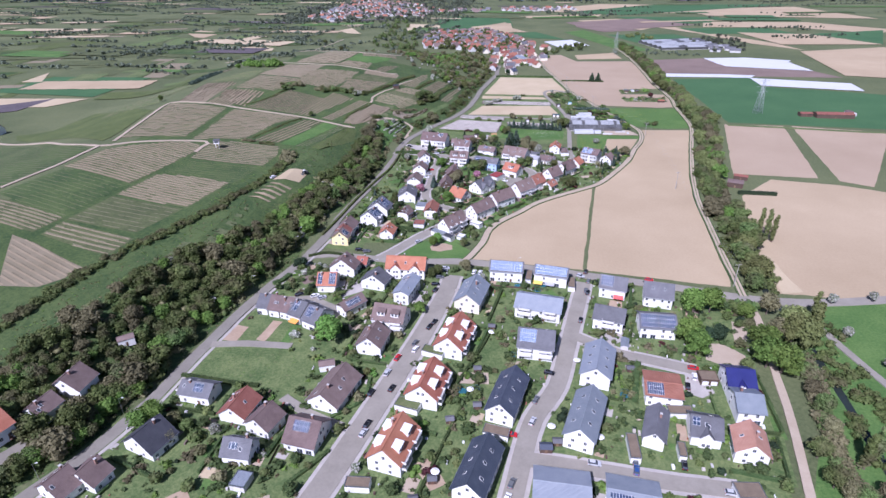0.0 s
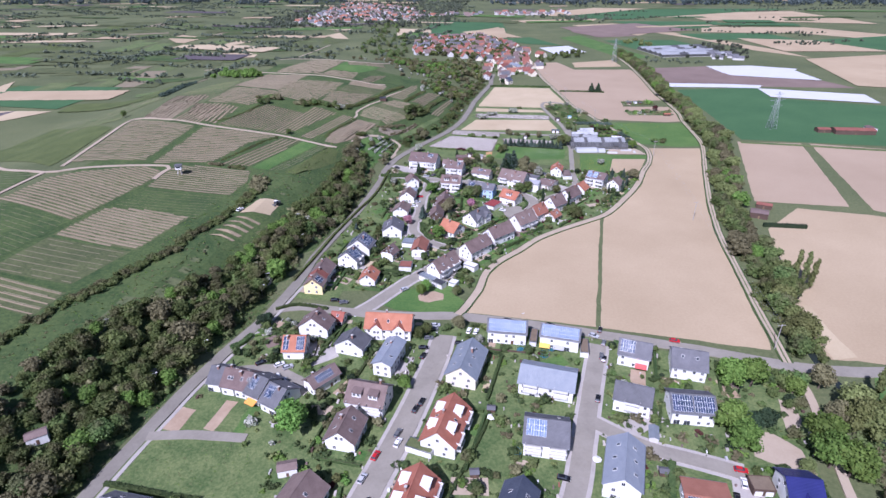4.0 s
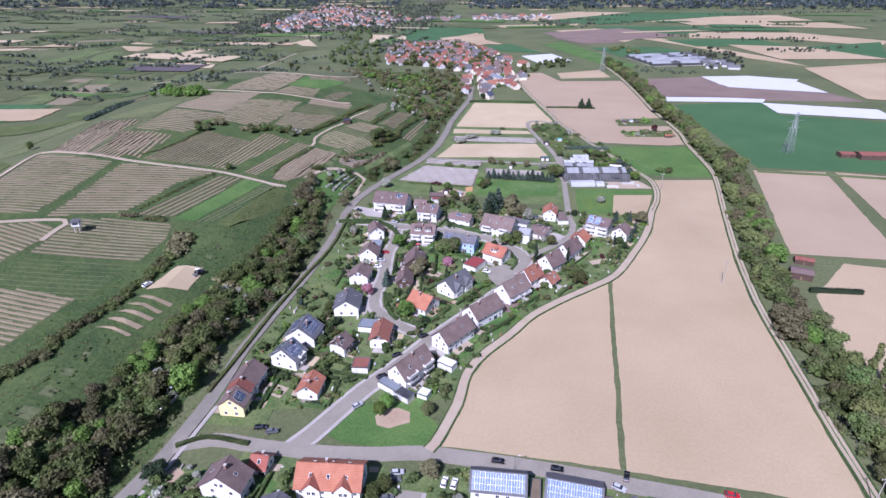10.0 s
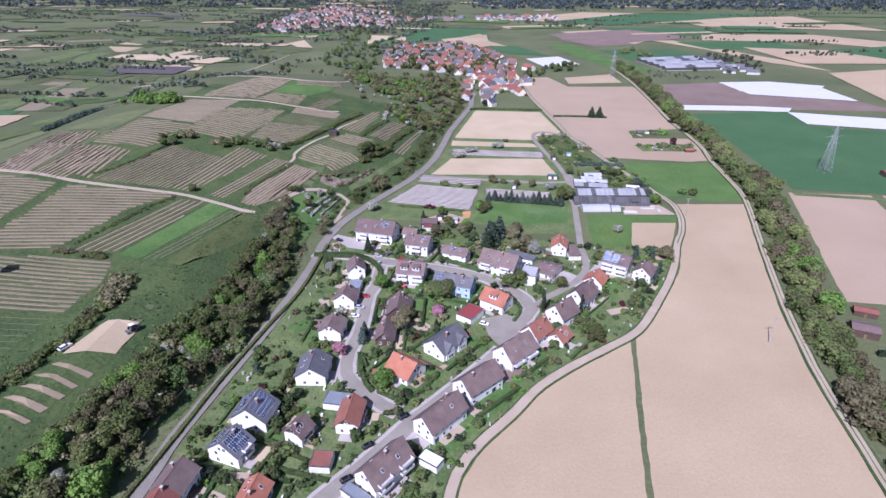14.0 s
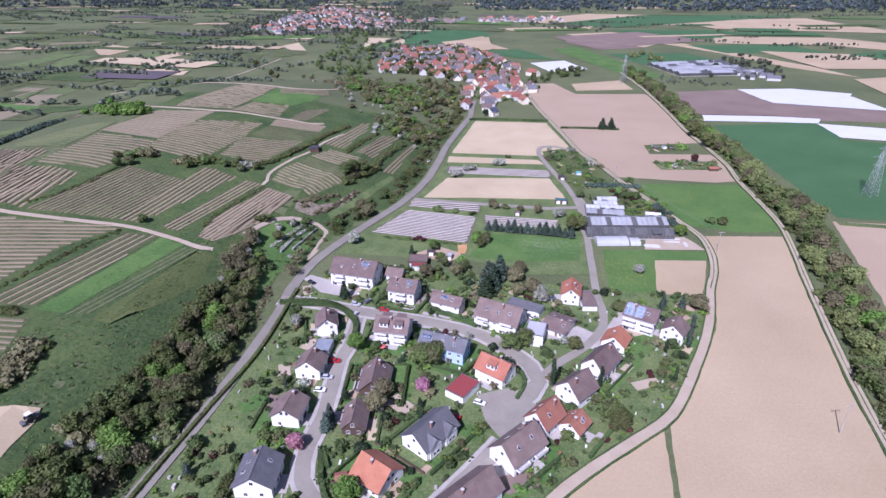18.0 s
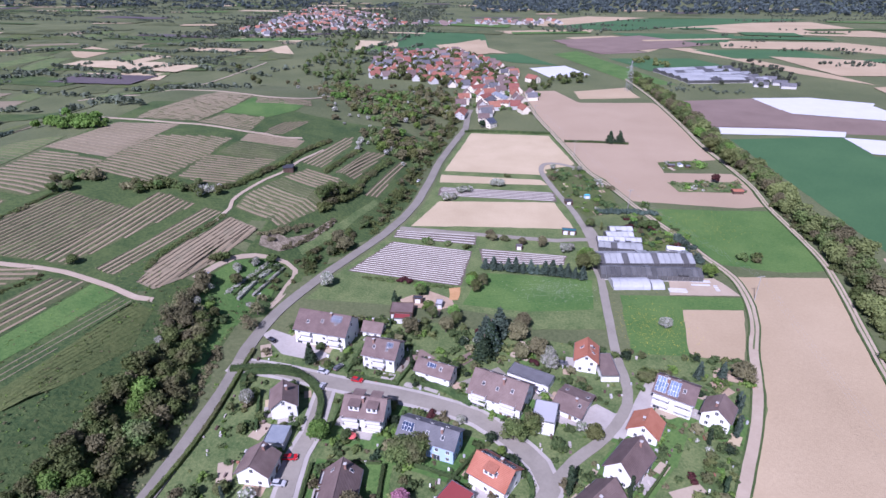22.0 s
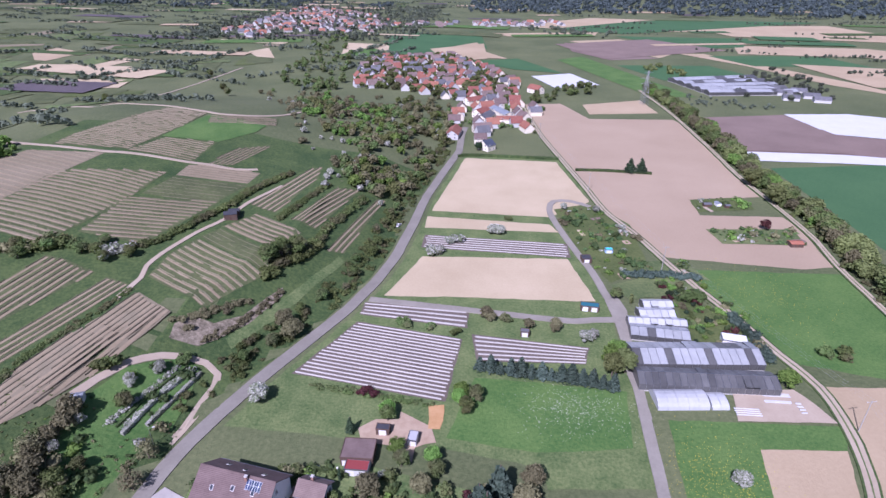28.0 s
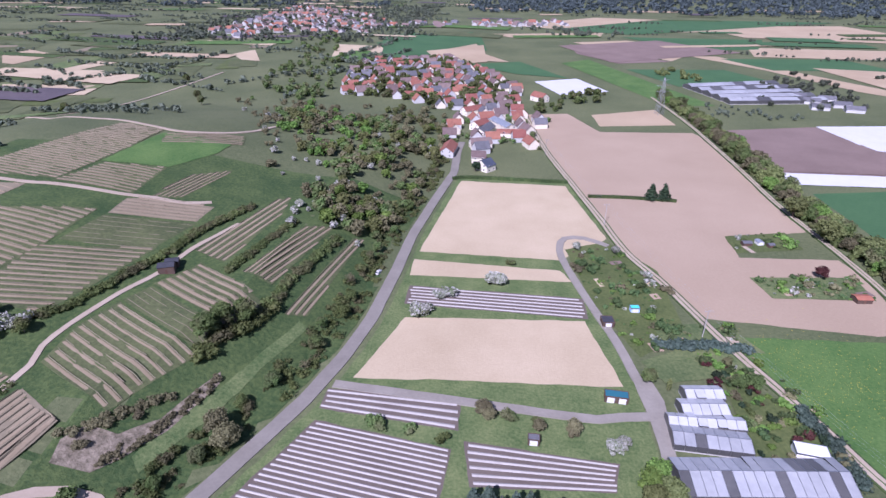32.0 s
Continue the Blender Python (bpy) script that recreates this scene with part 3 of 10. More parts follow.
# ---- plants ----
def leaf_material(name, a, b, value=0.3, vary=0.07, brown=None):
    """Foliage: each leaf clump and each plant has its own shade of two greens."""
    m = bpy.data.materials.new(name)
    m.use_nodes = True
    n, k = m.node_tree.nodes, m.node_tree.links
    p = n["Principled BSDF"]
    p.inputs["Roughness"].default_value = 0.7
    p.inputs["Specular IOR Level"].default_value = 0.2
    geo, info, mix, hue = n.new("ShaderNodeNewGeometry"), n.new("ShaderNodeObjectInfo"), n.new("ShaderNodeMix"), n.new("ShaderNodeHueSaturation")
    tone = n.new("ShaderNodeTexNoise")
    tone.inputs["Scale"].default_value = 0.05
    k.new(geo.outputs["Position"], tone.inputs["Vector"])
    mix.data_type = "RGBA"
    mix.inputs[6].default_value, mix.inputs[7].default_value = lin(a), lin(b)
    k.new(geo.outputs["Random Per Island"], mix.inputs[0])
    sh = n.new("ShaderNodeMapRange")
    sh.inputs["To Min"].default_value, sh.inputs["To Max"].default_value = 1 - value, 1 + value
    k.new(info.outputs["Random"], sh.inputs[0])
    md = n.new("ShaderNodeMath")
    md.operation = "MULTIPLY"
    nr = n.new("ShaderNodeMapRange")
    nr.inputs["From Min"].default_value, nr.inputs["From Max"].default_value = 0.3, 0.7
    nr.inputs["To Min"].default_value, nr.inputs["To Max"].default_value = 0.75, 1.25
    k.new(tone.outputs[0], nr.inputs[0])
    k.new(sh.outputs[0], md.inputs[0])
    k.new(nr.outputs[0], md.inputs[1])
    k.new(md.outputs[0], hue.inputs["Value"])
    hr = n.new("ShaderNodeMapRange")
    hr.inputs["To Min"].default_value, hr.inputs["To Max"].default_value = 0.5 - vary * 0.3, 0.5 + vary * 0.2
    k.new(info.outputs["Random"], hr.inputs[0])
    k.new(hr.outputs[0], hue.inputs["Hue"])
    tint = mix.outputs[2]
    if brown:
        spot, amount, twig = n.new("ShaderNodeTexNoise"), n.new("ShaderNodeMapRange"), n.new("ShaderNodeMix")
        spot.inputs["Scale"].default_value, spot.inputs["Detail"].default_value = 0.13, 1
        k.new(geo.outputs["Position"], spot.inputs["Vector"])
        amount.inputs["From Min"].default_value, amount.inputs["From Max"].default_value = 0.46, 0.66
        k.new(spot.outputs[0], amount.inputs[0])
        twig.data_type = "RGBA"
        twig.inputs[7].default_value = lin(brown)
        k.new(amount.outputs[0], twig.inputs[0])
        k.new(tint, twig.inputs[6])
        tint = twig.outputs[2]
    k.new(tint, hue.inputs["Color"])
    k.new(hue.outputs[0], p.inputs["Base Color"])
    thin, blend = n.new("ShaderNodeBsdfTranslucent"), n.new("ShaderNodeMixShader")
    k.new(hue.outputs[0], thin.inputs["Color"])
    blend.inputs[0].default_value = 0.3
    k.new(p.outputs[0], blend.inputs[1])
    k.new(thin.outputs[0], blend.inputs[2])
    k.new(blend.outputs[0], n["Material Output"].inputs["Surface"])
    return m


LEAF = {
    "wood": leaf_material("woodland_leaves", (0.08, 0.124, 0.037), (0.16, 0.212, 0.07), 0.3, 0.1, (0.138, 0.142, 0.066)),
    "fresh": leaf_material("fresh_leaves", (0.10, 0.188, 0.038), (0.19, 0.305, 0.07), 0.25),
    "yellow": leaf_material("yellow_green_leaves", (0.125, 0.15, 0.05), (0.21, 0.236, 0.088), 0.25),
    "bare": leaf_material("budding_twigs", (0.145, 0.14, 0.07), (0.235, 0.222, 0.118), 0.25),
    "fir": leaf_material("conifer_needles", (0.022, 0.042, 0.022), (0.055, 0.085, 0.042), 0.3),
    "spruce": leaf_material("blue_spruce_needles", (0.05, 0.08, 0.06), (0.11, 0.15, 0.115), 0.2),
    "blossom": leaf_material("white_blossom", (0.13, 0.17, 0.07), (0.58, 0.56, 0.52), 0.12),
    "pink": leaf_material("pink_blossom", (0.30, 0.13, 0.17), (0.60, 0.32, 0.40), 0.12),
    "red": leaf_material("dark_red_leaves", (0.06, 0.022, 0.022), (0.13, 0.05, 0.045), 0.2),
    "hedge": leaf_material("hedge_leaves", (0.05, 0.088, 0.032), (0.112, 0.16, 0.056), 0.28),
    # paler and greyer than near leaves, with distance haze painted into the tone
    "far": leaf_material("hazed_distant_leaves", (0.092, 0.112, 0.078), (0.15, 0.174, 0.12), 0.3),
    # lifted towards blue: haze over the far forest is put into the colour
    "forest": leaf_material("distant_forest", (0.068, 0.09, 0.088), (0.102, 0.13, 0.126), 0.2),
}
BARK = material("bark", (0.09, 0.07, 0.055), (0.16, 0.125, 0.10), fine=3)
RNG = np.random.default_rng(5)


def quads(centres, normals, sizes, rng):
    """Leaf clumps: one bent square each, as an array of 4 corners."""
    n = len(centres)
    ref = rng.normal(size=(n, 3))
    u = np.cross(normals, ref)
    u /= np.linalg.norm(u, axis=1, keepdims=True) + 1e-9
    v = np.cross(normals, u)
    s = sizes[:, None]
    c = np.stack([centres - u * s - v * s * 0.7, centres + u * s - v * s * 0.7 * rng.uniform(0.5, 1, (n, 1)), centres + u * s * 0.8 + v * s * 0.7, centres - u * s * 0.7 + v * s], 1)
    return c


def shells(blobs, count, size, rng, flat=0.5):
    """Leaf clumps over a set of ellipsoids (x, y, z, rx, ry, rz)."""
    area = np.array([b[3] * b[5] for b in blobs])
    pick = rng.choice(len(blobs), count, p=area / area.sum())
    B = np.array(blobs)[pick]
    d = rng.normal(size=(count, 3))
    d[:, 2] = np.where(d[:, 2] < -0.55, -d[:, 2], d[:, 2])
    d /= np.linalg.norm(d, axis=1, keepdims=True)
    rad = rng.uniform(0.7, 1.1, (count, 1)) ** 0.8
    c = B[:, :3] + d * B[:, 3:] * rad
    nrm = d + rng.normal(size=(count, 3)) * flat
    nrm /= np.linalg.norm(nrm, axis=1, keepdims=True)
    return quads(c, nrm, rng.uniform(0.6, 1.15, count) * size, rng)


def core(blobs, shrink=0.82):
    """Closed inner bodies of a crown, so that it is dense inside."""
    v, f = [], []
    for x, y, z, a, b, c in blobs:
        i = len(v)
        rings = ((-0.8, 0.6), (0.0, 1.0), (0.7, 0.7))
        for h, r in rings:
            for s in range(6):
                t = 2 * math.pi * s / 6 + h
                v.append((x + a * r * math.cos(t) * shrink, y + b * r * math.sin(t) * shrink, z + c * h * shrink))
        v.append((x, y, z + c * shrink))
        for k in range(2):
            for s in range(6):
                e = (s + 1) % 6
                f.append((i + k * 6 + s, i + k * 6 + e, i + k * 6 + 6 + e, i + k * 6 + 6 + s))
        for s in range(6):
            f.append((i + 12 + s, i + 12 + (s + 1) % 6, i + 18, i + 18))
    return np.array(v, float), f


def crown_arrays(kind, rng, leaves=None, size=None):
    """Corners of the leaf clumps of a crown of height 1 and radius near 0.4 (times its real height), and its inner bodies."""
    if kind == "poplar":
        blobs = [(rng.uniform(-0.02, 0.02), rng.uniform(-0.02, 0.02), 0.14 + 0.115 * i, 0.10 - 0.010 * abs(i - 3), 0.10 - 0.010 * abs(i - 3), 0.10) for i in range(8)]
        c, s = leaves or 420, size or 0.026
    elif kind == "cone":
        blobs = [(rng.uniform(-0.01, 0.01), rng.uniform(-0.01, 0.01), 0.14 + 0.13 * i, 0.23 * (1 - i / 6.6), 0.23 * (1 - i / 6.6), 0.09) for i in range(6)]
        c, s = leaves or 380, size or 0.034
    elif kind == "tuft":
        blobs = [(rng.uniform(-0.4, 0.4), rng.uniform(-0.4, 0.4), 0.3, 0.5, 0.5, 0.35) for i in range(2)]
        return shells(blobs, leaves, size, rng, 0.7), core(blobs[:1], 0.7)
    elif kind == "bush":
        blobs = [(rng.uniform(-0.45, 0.45), rng.uniform(-0.45, 0.45), rng.uniform(0.3, 0.55), rng.uniform(0.3, 0.5), rng.uniform(0.3, 0.5), rng.uniform(0.3, 0.42)) for i in range(5)]
        c, s = leaves or 260, size or 0.10
    else:
        blobs = []
        blobs.append((0, 0, 0.56, 0.33, 0.33, 0.32))
        for i in range(9):
            t, r = i * 2.4 + rng.uniform(-0.4, 0.4), rng.uniform(0.12, 0.29)
            q = rng.uniform(0.12, 0.19)
            blobs.append((r * math.cos(t), r * math.sin(t), 0.30 + 0.5 * (i / 8) * (1 - r), q, q, q * rng.uniform(0.8, 1.05)))
        c, s = leaves or 1250, size or 0.028
    return shells(blobs, c, s, rng, 0.7 if kind != "cone" else 0.9), core(blobs[:1] if leaves and leaves < 60 and kind == "round" else blobs[:3] if leaves and kind == "bush" else blobs, 0.76 if kind != "bare" else 0.4)


def leaf_mesh(name, corner_sets, cores, mat):
    """One mesh of many leaf clumps, filled quickly from arrays."""
    q = np.concatenate(corner_sets).reshape(-1, 3)
    nq = len(q) // 4
    cv = [c[0] for c in cores]
    verts = np.concatenate([q] + cv) if cores else q
    idx = [np.arange(nq * 4).reshape(-1, 4)]
    off = nq * 4
    for c in cores:
        idx.append(np.array(c[1]) + off)
        off += len(c[0])
    faces = np.concatenate(idx)
    tri = faces[:, 2] == faces[:, 3]
    counts = np.where(tri, 3, 4)
    starts = np.concatenate([[0], np.cumsum(counts)[:-1]])
    flat = np.concatenate([f[:k] for f, k in zip(faces[tri], counts[tri])]) if tri.any() else np.zeros(0, int)
    order = np.concatenate([faces[~tri].ravel(), flat])
    counts = np.concatenate([np.full((~tri).sum(), 4), np.full(tri.sum(), 3)])
    starts = np.concatenate([[0], np.cumsum(counts)[:-1]])
    me = bpy.data.meshes.new(name)
    me.vertices.add(len(verts))
    me.vertices.foreach_set("co", verts.ravel())
    me.loops.add(len(order))
    me.loops.foreach_set("vertex_index", order.astype(np.int32))
    me.polygons.add(len(counts))
    me.polygons.foreach_set("loop_start", starts.astype(np.int32))
    me.materials.append(mat)
    me.update(calc_edges=True)
    me.validate()
    return me


def trunk_mesh(kind, rng):
    b = Build()
    top = {"poplar": 0.9, "cone": 0.95, "bush": 0.5}.get(kind, 0.62)
    bend = (rng.uniform(-0.03, 0.03), rng.uniform(-0.03, 0.03))
    b.tube((0, 0, -0.04), (bend[0], bend[1], top * 0.5), 0.026, 0.02, 6)
    b.tube((bend[0], bend[1], top * 0.5), (0, 0, top), 0.02, 0.006, 6)
    if kind in ("round", "bare"):
        for i in range(7):
            t = i * 0.9 + rng.uniform(0, 0.6)
            z0 = top * rng.uniform(0.42, 0.8)
            r = rng.uniform(0.16, 0.3)
            b.tube((bend[0], bend[1], z0), (r * math.cos(t), r * math.sin(t), z0 + rng.uniform(0.1, 0.26)), 0.011, 0.004, 4)
    return mesh_of("trunk", b.v, b.f, BARK)


SHAPES = {}
for shape, n in (("round", 5), ("poplar", 3), ("cone", 3), ("bush", 4), ("bare", 4)):
    SHAPES[shape] = []
    for i in range(n):
        q, c = crown_arrays(shape, RNG, 520 if shape == "bare" else None, 0.022 if shape == "bare" else None)
        SHAPES[shape].append((q, c, trunk_mesh(shape, RNG)))
CROWNS = {}


def crown_mesh(shape, leaf, i):
    key = (shape, leaf, i)
    if key not in CROWNS:
        q, c, _ = SHAPES[shape][i]
        CROWNS[key] = leaf_mesh("crown", [q], [c], LEAF[leaf])
    return CROWNS[key]


TREE_WORDS = {"wood": "green woodland tree", "fresh": "bright green leafy tree", "yellow": "yellow-green tree in spring leaf", "bare": "brown budding tree, still thinly leaved", "fir": "dark green conifer",
              "spruce": "blue-grey spruce", "blossom": "white blossoming fruit tree", "pink": "pink blossoming ornamental tree", "red": "dark red-leaved tree", "hedge": "green garden shrub"}
PLANTS = random.Random(11)


def tree(x, y, h, leaf="wood", shape="round", wide=1.0, label="", category="", group="", z=None):
    """A tree or shrub of height h: a trunk with its crown."""
    i = PLANTS.randrange(len(SHAPES[shape]))
    name = "shrub" if shape == "bush" else "tree"
    ob = new(name, SHAPES[shape][i][2])
    ob.name = name
    s = h * wide * PLANTS.uniform(0.92, 1.08)
    zz = hz(x, y) if z is None else z
    ob.matrix_basis = Matrix.LocRotScale((x, y, zz), Euler((0, 0, PLANTS.uniform(0, 6.28))), (s, s, h))
    c = new("crown", crown_mesh(shape, leaf, i))
    c.parent = ob
    words = label or (TREE_WORDS[leaf] if shape != "bush" else TREE_WORDS[leaf].replace("tree", "shrub"))
    return tagged(ob, words + (" in a garden" if shape == "bush" and not label else " standing in grass" if not label else ""), category or name, group)


def woods(name, spots, leaf, label, category="woodland", leaves=60, size=0.09, shape="round"):
    """Many trees that nobody could count, in one mesh. spots: rows of x, y, height."""
    if not spots:
        return None
    rng = np.random.default_rng(len(spots) + 3)
    forms = [crown_arrays(shape, rng, leaves, size) for _ in range(4)]
    qs, cs = [], []
    for x, y, h in spots:
        q, (cv, cf) = forms[rng.integers(4)]
        t = rng.uniform(0, 6.28)
        r = np.array([[math.cos(t), -math.sin(t), 0], [math.sin(t), math.cos(t), 0], [0, 0, 1]])
        w = rng.uniform(0.95, 1.35)
        sc, at = np.array([h * w, h * w, h]), np.array([x, y, hz(x, y) - 0.12 * h])
        qs.append((q.reshape(-1, 3) @ r.T * sc + at).reshape(-1, 4, 3))
        cs.append((cv @ r.T * sc + at, cf))
    ob = new(name, leaf_mesh(name, qs, cs, LEAF[leaf]))
    return tagged(ob, label, category, "", "stuff")


FLOWER = {"yellow": material("yellow_flowers", (0.42, 0.36, 0.04), (0.52, 0.45, 0.08), fine=2), "white": material("white_flowers", (0.42, 0.45, 0.33), (0.55, 0.56, 0.46), fine=2)}


def sprinkle(x, y, rx, ry, n, colour, label, dz=0.3):
    """Small clumps of flowers, denser towards the middle of a patch."""
    rnd = random.Random(n)
    b = Build()
    for _ in range(n):
        px, py, r = x + rnd.gauss(0, rx), y + rnd.gauss(0, ry), rnd.uniform(0.05, 0.2)
        t = rnd.uniform(0, 1)
        b.face([(px + r * math.cos(t + k * 1.257) * rnd.uniform(0.6, 1.2), py + r * math.sin(t + k * 1.257) * rnd.uniform(0.6, 1.2), hz(px, py) + dz + rnd.uniform(0, 0.1)) for k in range(5)])
    return tagged(b.make("flowers", FLOWER[colour]), label, "flowers", "", "stuff")


def grove(poly, n, low, high, leaf, label):
    """Trees spread over a piece of ground, too many to count."""
    rnd = random.Random(n + int(abs(poly[0][0])))
    xs, ys = [p[0] for p in poly], [p[1] for p in poly]
    spots, tries = [], 0
    while len(spots) < n and tries < n * 40:
        tries += 1
        x, y = rnd.uniform(min(xs), max(xs)), rnd.uniform(min(ys), max(ys))
        hit = False
        for i, (x0, y0) in enumerate(poly):
            x1, y1 = poly[i - 1]
            if (y0 > y) != (y1 > y) and x < x0 + (y - y0) * (x1 - x0) / (y1 - y0):
                hit = not hit
        if hit:
            spots.append((x, y, rnd.uniform(low, high)))
    return woods("grove", spots, leaf, label, "trees", 120, 0.08)


def scrub_line(pts, low, high, leaf, label):
    """Scrub along a line, too dense to count."""
    rnd = random.Random(int(pts[0][0] * 7))
    spots = [(p.x + rnd.uniform(-1.2, 1.2), p.y + rnd.uniform(-1.2, 1.2), rnd.uniform(low, high)) for p in smooth_line(pts, max(1.2, low * 0.7)) for _ in range(2)]
    return woods("scrub", spots, leaf, label, "scrub", 120, 0.085, "bush")


def hedge(pts, w=1.2, h=1.6, leaf="hedge", label="clipped green garden hedge", size=0.2, density=5.0):
    """A hedge along a line: a dense body with leaf clumps over it."""
    line = smooth_line(pts, 2.0) if len(pts) > 2 else [Vector(p) for p in pts]
    rng = np.random.default_rng(int(abs(pts[0][0] * 10)) + 1)
    C, N = [], []
    b = Build()
    for a, e in zip(line, line[1:]):
        d = e - a
        n = Vector((-d.y, d.x)).normalized()
        za, ze = hz(a.x, a.y), hz(e.x, e.y)
        k = w * 0.42
        A, B2 = [(a.x + n.x * s, a.y + n.y * s, za) for s in (-k, k)], [(e.x + n.x * s, e.y + n.y * s, ze) for s in (-k, k)]
        up = lambda p, q=h * 0.9: (p[0], p[1], p[2] + q)
        b.face([A[0], B2[0], up(B2[0]), up(A[0])])
        b.face([B2[1], A[1], up(A[1]), up(B2[1])])
        b.face([up(A[0]), up(B2[0]), up(B2[1]), up(A[1])])
        b.face([A[1], A[0], up(A[0]), up(A[1])])
        b.face([B2[0], B2[1], up(B2[1]), up(B2[0])])
        m = max(4, int(d.length * (w + 2 * h) * density))
        t, s = rng.uniform(0, 1, m), rng.uniform(-1, 1, m)
        face = rng.uniform(0, 1, m) < w / (w + 1.2 * h)
        s = np.where(face, s, np.sign(s))
        zz = np.where(face, h * rng.uniform(0.85, 1.1, m), h * rng.uniform(0.1, 1.0, m))
        C.append(np.stack([a.x + d.x * t + n.x * s * w / 2, a.y + d.y * t + n.y * s * w / 2, za + (ze - za) * t + zz], 1))
        N.append(np.stack([np.where(face, 0, n.x * s), np.where(face, 0, n.y * s), np.where(face, 1.0, 0.3)], 1) + rng.normal(size=(m, 3)) * 0.5)
    C, N = np.concatenate(C), np.concatenate(N)
    N /= np.linalg.norm(N, axis=1, keepdims=True)
    q = quads(C, N, rng.uniform(0.7, 1.2, len(C)) * size, rng)
    ob = new("hedge", leaf_mesh("hedge", [q], [(np.array(b.v, float), [f for f in b.f])], LEAF[leaf]))
    return tagged(ob, label, "hedge")


# ---- vineyards and film fields ----
FILM = material("white_plastic_film", (0.33, 0.305, 0.275), (0.44, 0.412, 0.375), rough=0.65, fine=0.8, coarse=0.1)
FILM_FLAT = material("white_field_film", (0.58, 0.58, 0.58), (0.68, 0.68, 0.68), rough=0.4, fine=0.3)
FILM_DARK = material("soil_between_film", (0.105, 0.085, 0.07), (0.165, 0.135, 0.11), rough=0.9, fine=1.2)
VINE = material("vine_stems", (0.14, 0.125, 0.08), (0.22, 0.195, 0.13), fine=1.2, coarse=0.2, vary=0.15)
VINE_SOIL = material("vineyard_soil", (0.225, 0.178, 0.11), (0.33, 0.268, 0.178), rough=0.95, fine=0.9, coarse=0.05, bump=0.3)
VINE_GRASS = material("vineyard_grass", (0.056, 0.074, 0.029), (0.125, 0.14, 0.058), fine=0.8, coarse=0.04, bump=0.6, spread=0.42, grit=2.2)
PATCHES["film"] = FILM_FLAT
PATCHES["filmsoil"] = FILM_DARK
VINE_BROWN = material("vineyard_brown_ground", (0.19, 0.162, 0.10), (0.255, 0.215, 0.145), rough=0.95, fine=0.9, coarse=0.05, bump=0.3)
PATCHES["vinegrass"] = VINE_GRASS
PATCHES["vinebrown"] = VINE_BROWN
PATCHES["vinesoil"] = VINE_SOIL


def between(quad, u, v):
    a, b, c, d = quad
    return (a[0] * (1 - u) * (1 - v) + b[0] * u * (1 - v) + c[0] * u * v + d[0] * (1 - u) * v, a[1] * (1 - u) * (1 - v) + b[1] * u * (1 - v) + c[1] * u * v + d[1] * (1 - u) * v)


def row_strips(name, quad, n, share, mat, dz, high=0.0, kind="stuff", label="", parent=None, jitter=0.15, holes=0.0):
    """n strips side by side over a four-sided field, along its first side; high: how far their middles stand up."""
    b = Build()
    rnd = random.Random(n * 31 + int(abs(quad[0][0])))
    length = math.hypot(quad[1][0] - quad[0][0], quad[1][1] - quad[0][1])
    steps = max(2, int(length / 7))
    for i in range(n):
        mid, half = (i + 0.5) / n, 0.5 * share / n
        u0, u1 = 0.01 + rnd.random() * 0.02, 0.99 - rnd.random() * 0.02
        prev = None
        for s in range(steps + 1):
            u = u0 + (u1 - u0) * s / steps
            e = half * (1 + jitter * rnd.uniform(-1, 1))
            pts = [between(quad, u, mid + k * e) for k in (-1, 0, 1)]
            row = [(x, y, hz(x, y) + dz + (high if j == 1 else 0)) for j, (x, y) in enumerate(pts)]
            if prev and rnd.random() >= holes:
                for j in range(2):
                    b.face([prev[j], row[j], row[j + 1], prev[j + 1]] if not flipped(prev[j], row[j], row[j + 1]) else [prev[j + 1], row[j + 1], row[j], prev[j]])
            prev = row
    ob = b.make(name, mat, parent)
    if kind:
        tagged(ob, label, "rows", "", kind)
    return ob


def flipped(a, b, c):
    return (b[0] - a[0]) * (c[1] - a[1]) - (b[1] - a[1]) * (c[0] - a[0]) < 0


def row_lines(poly, angle, gap):
    """Parallel lines over a field, gap metres apart, cut off at its edge: pairs of ends."""
    ux, uy = math.cos(radians(angle)), math.sin(radians(angle))
    side = [y * ux - x * uy for x, y in poly]
    out, s = [], min(side) + gap / 2
    while s < max(side):
        cuts = []
        for i, (x0, y0) in enumerate(poly):
            x1, y1 = poly[i - 1]
            s0, s1 = y0 * ux - x0 * uy, y1 * ux - x1 * uy
            if (s0 > s) != (s1 > s):
                f = (s - s0) / (s1 - s0)
                cuts.append((x0 + (x1 - x0) * f) * ux + (y0 + (y1 - y0) * f) * uy)
        cuts.sort()
        out += [((a * ux - s * uy, a * uy + s * ux), (b * ux - s * uy, b * uy + s * ux)) for a, b in zip(cuts[::2], cuts[1::2]) if b - a > 3]
        s += gap
    return out


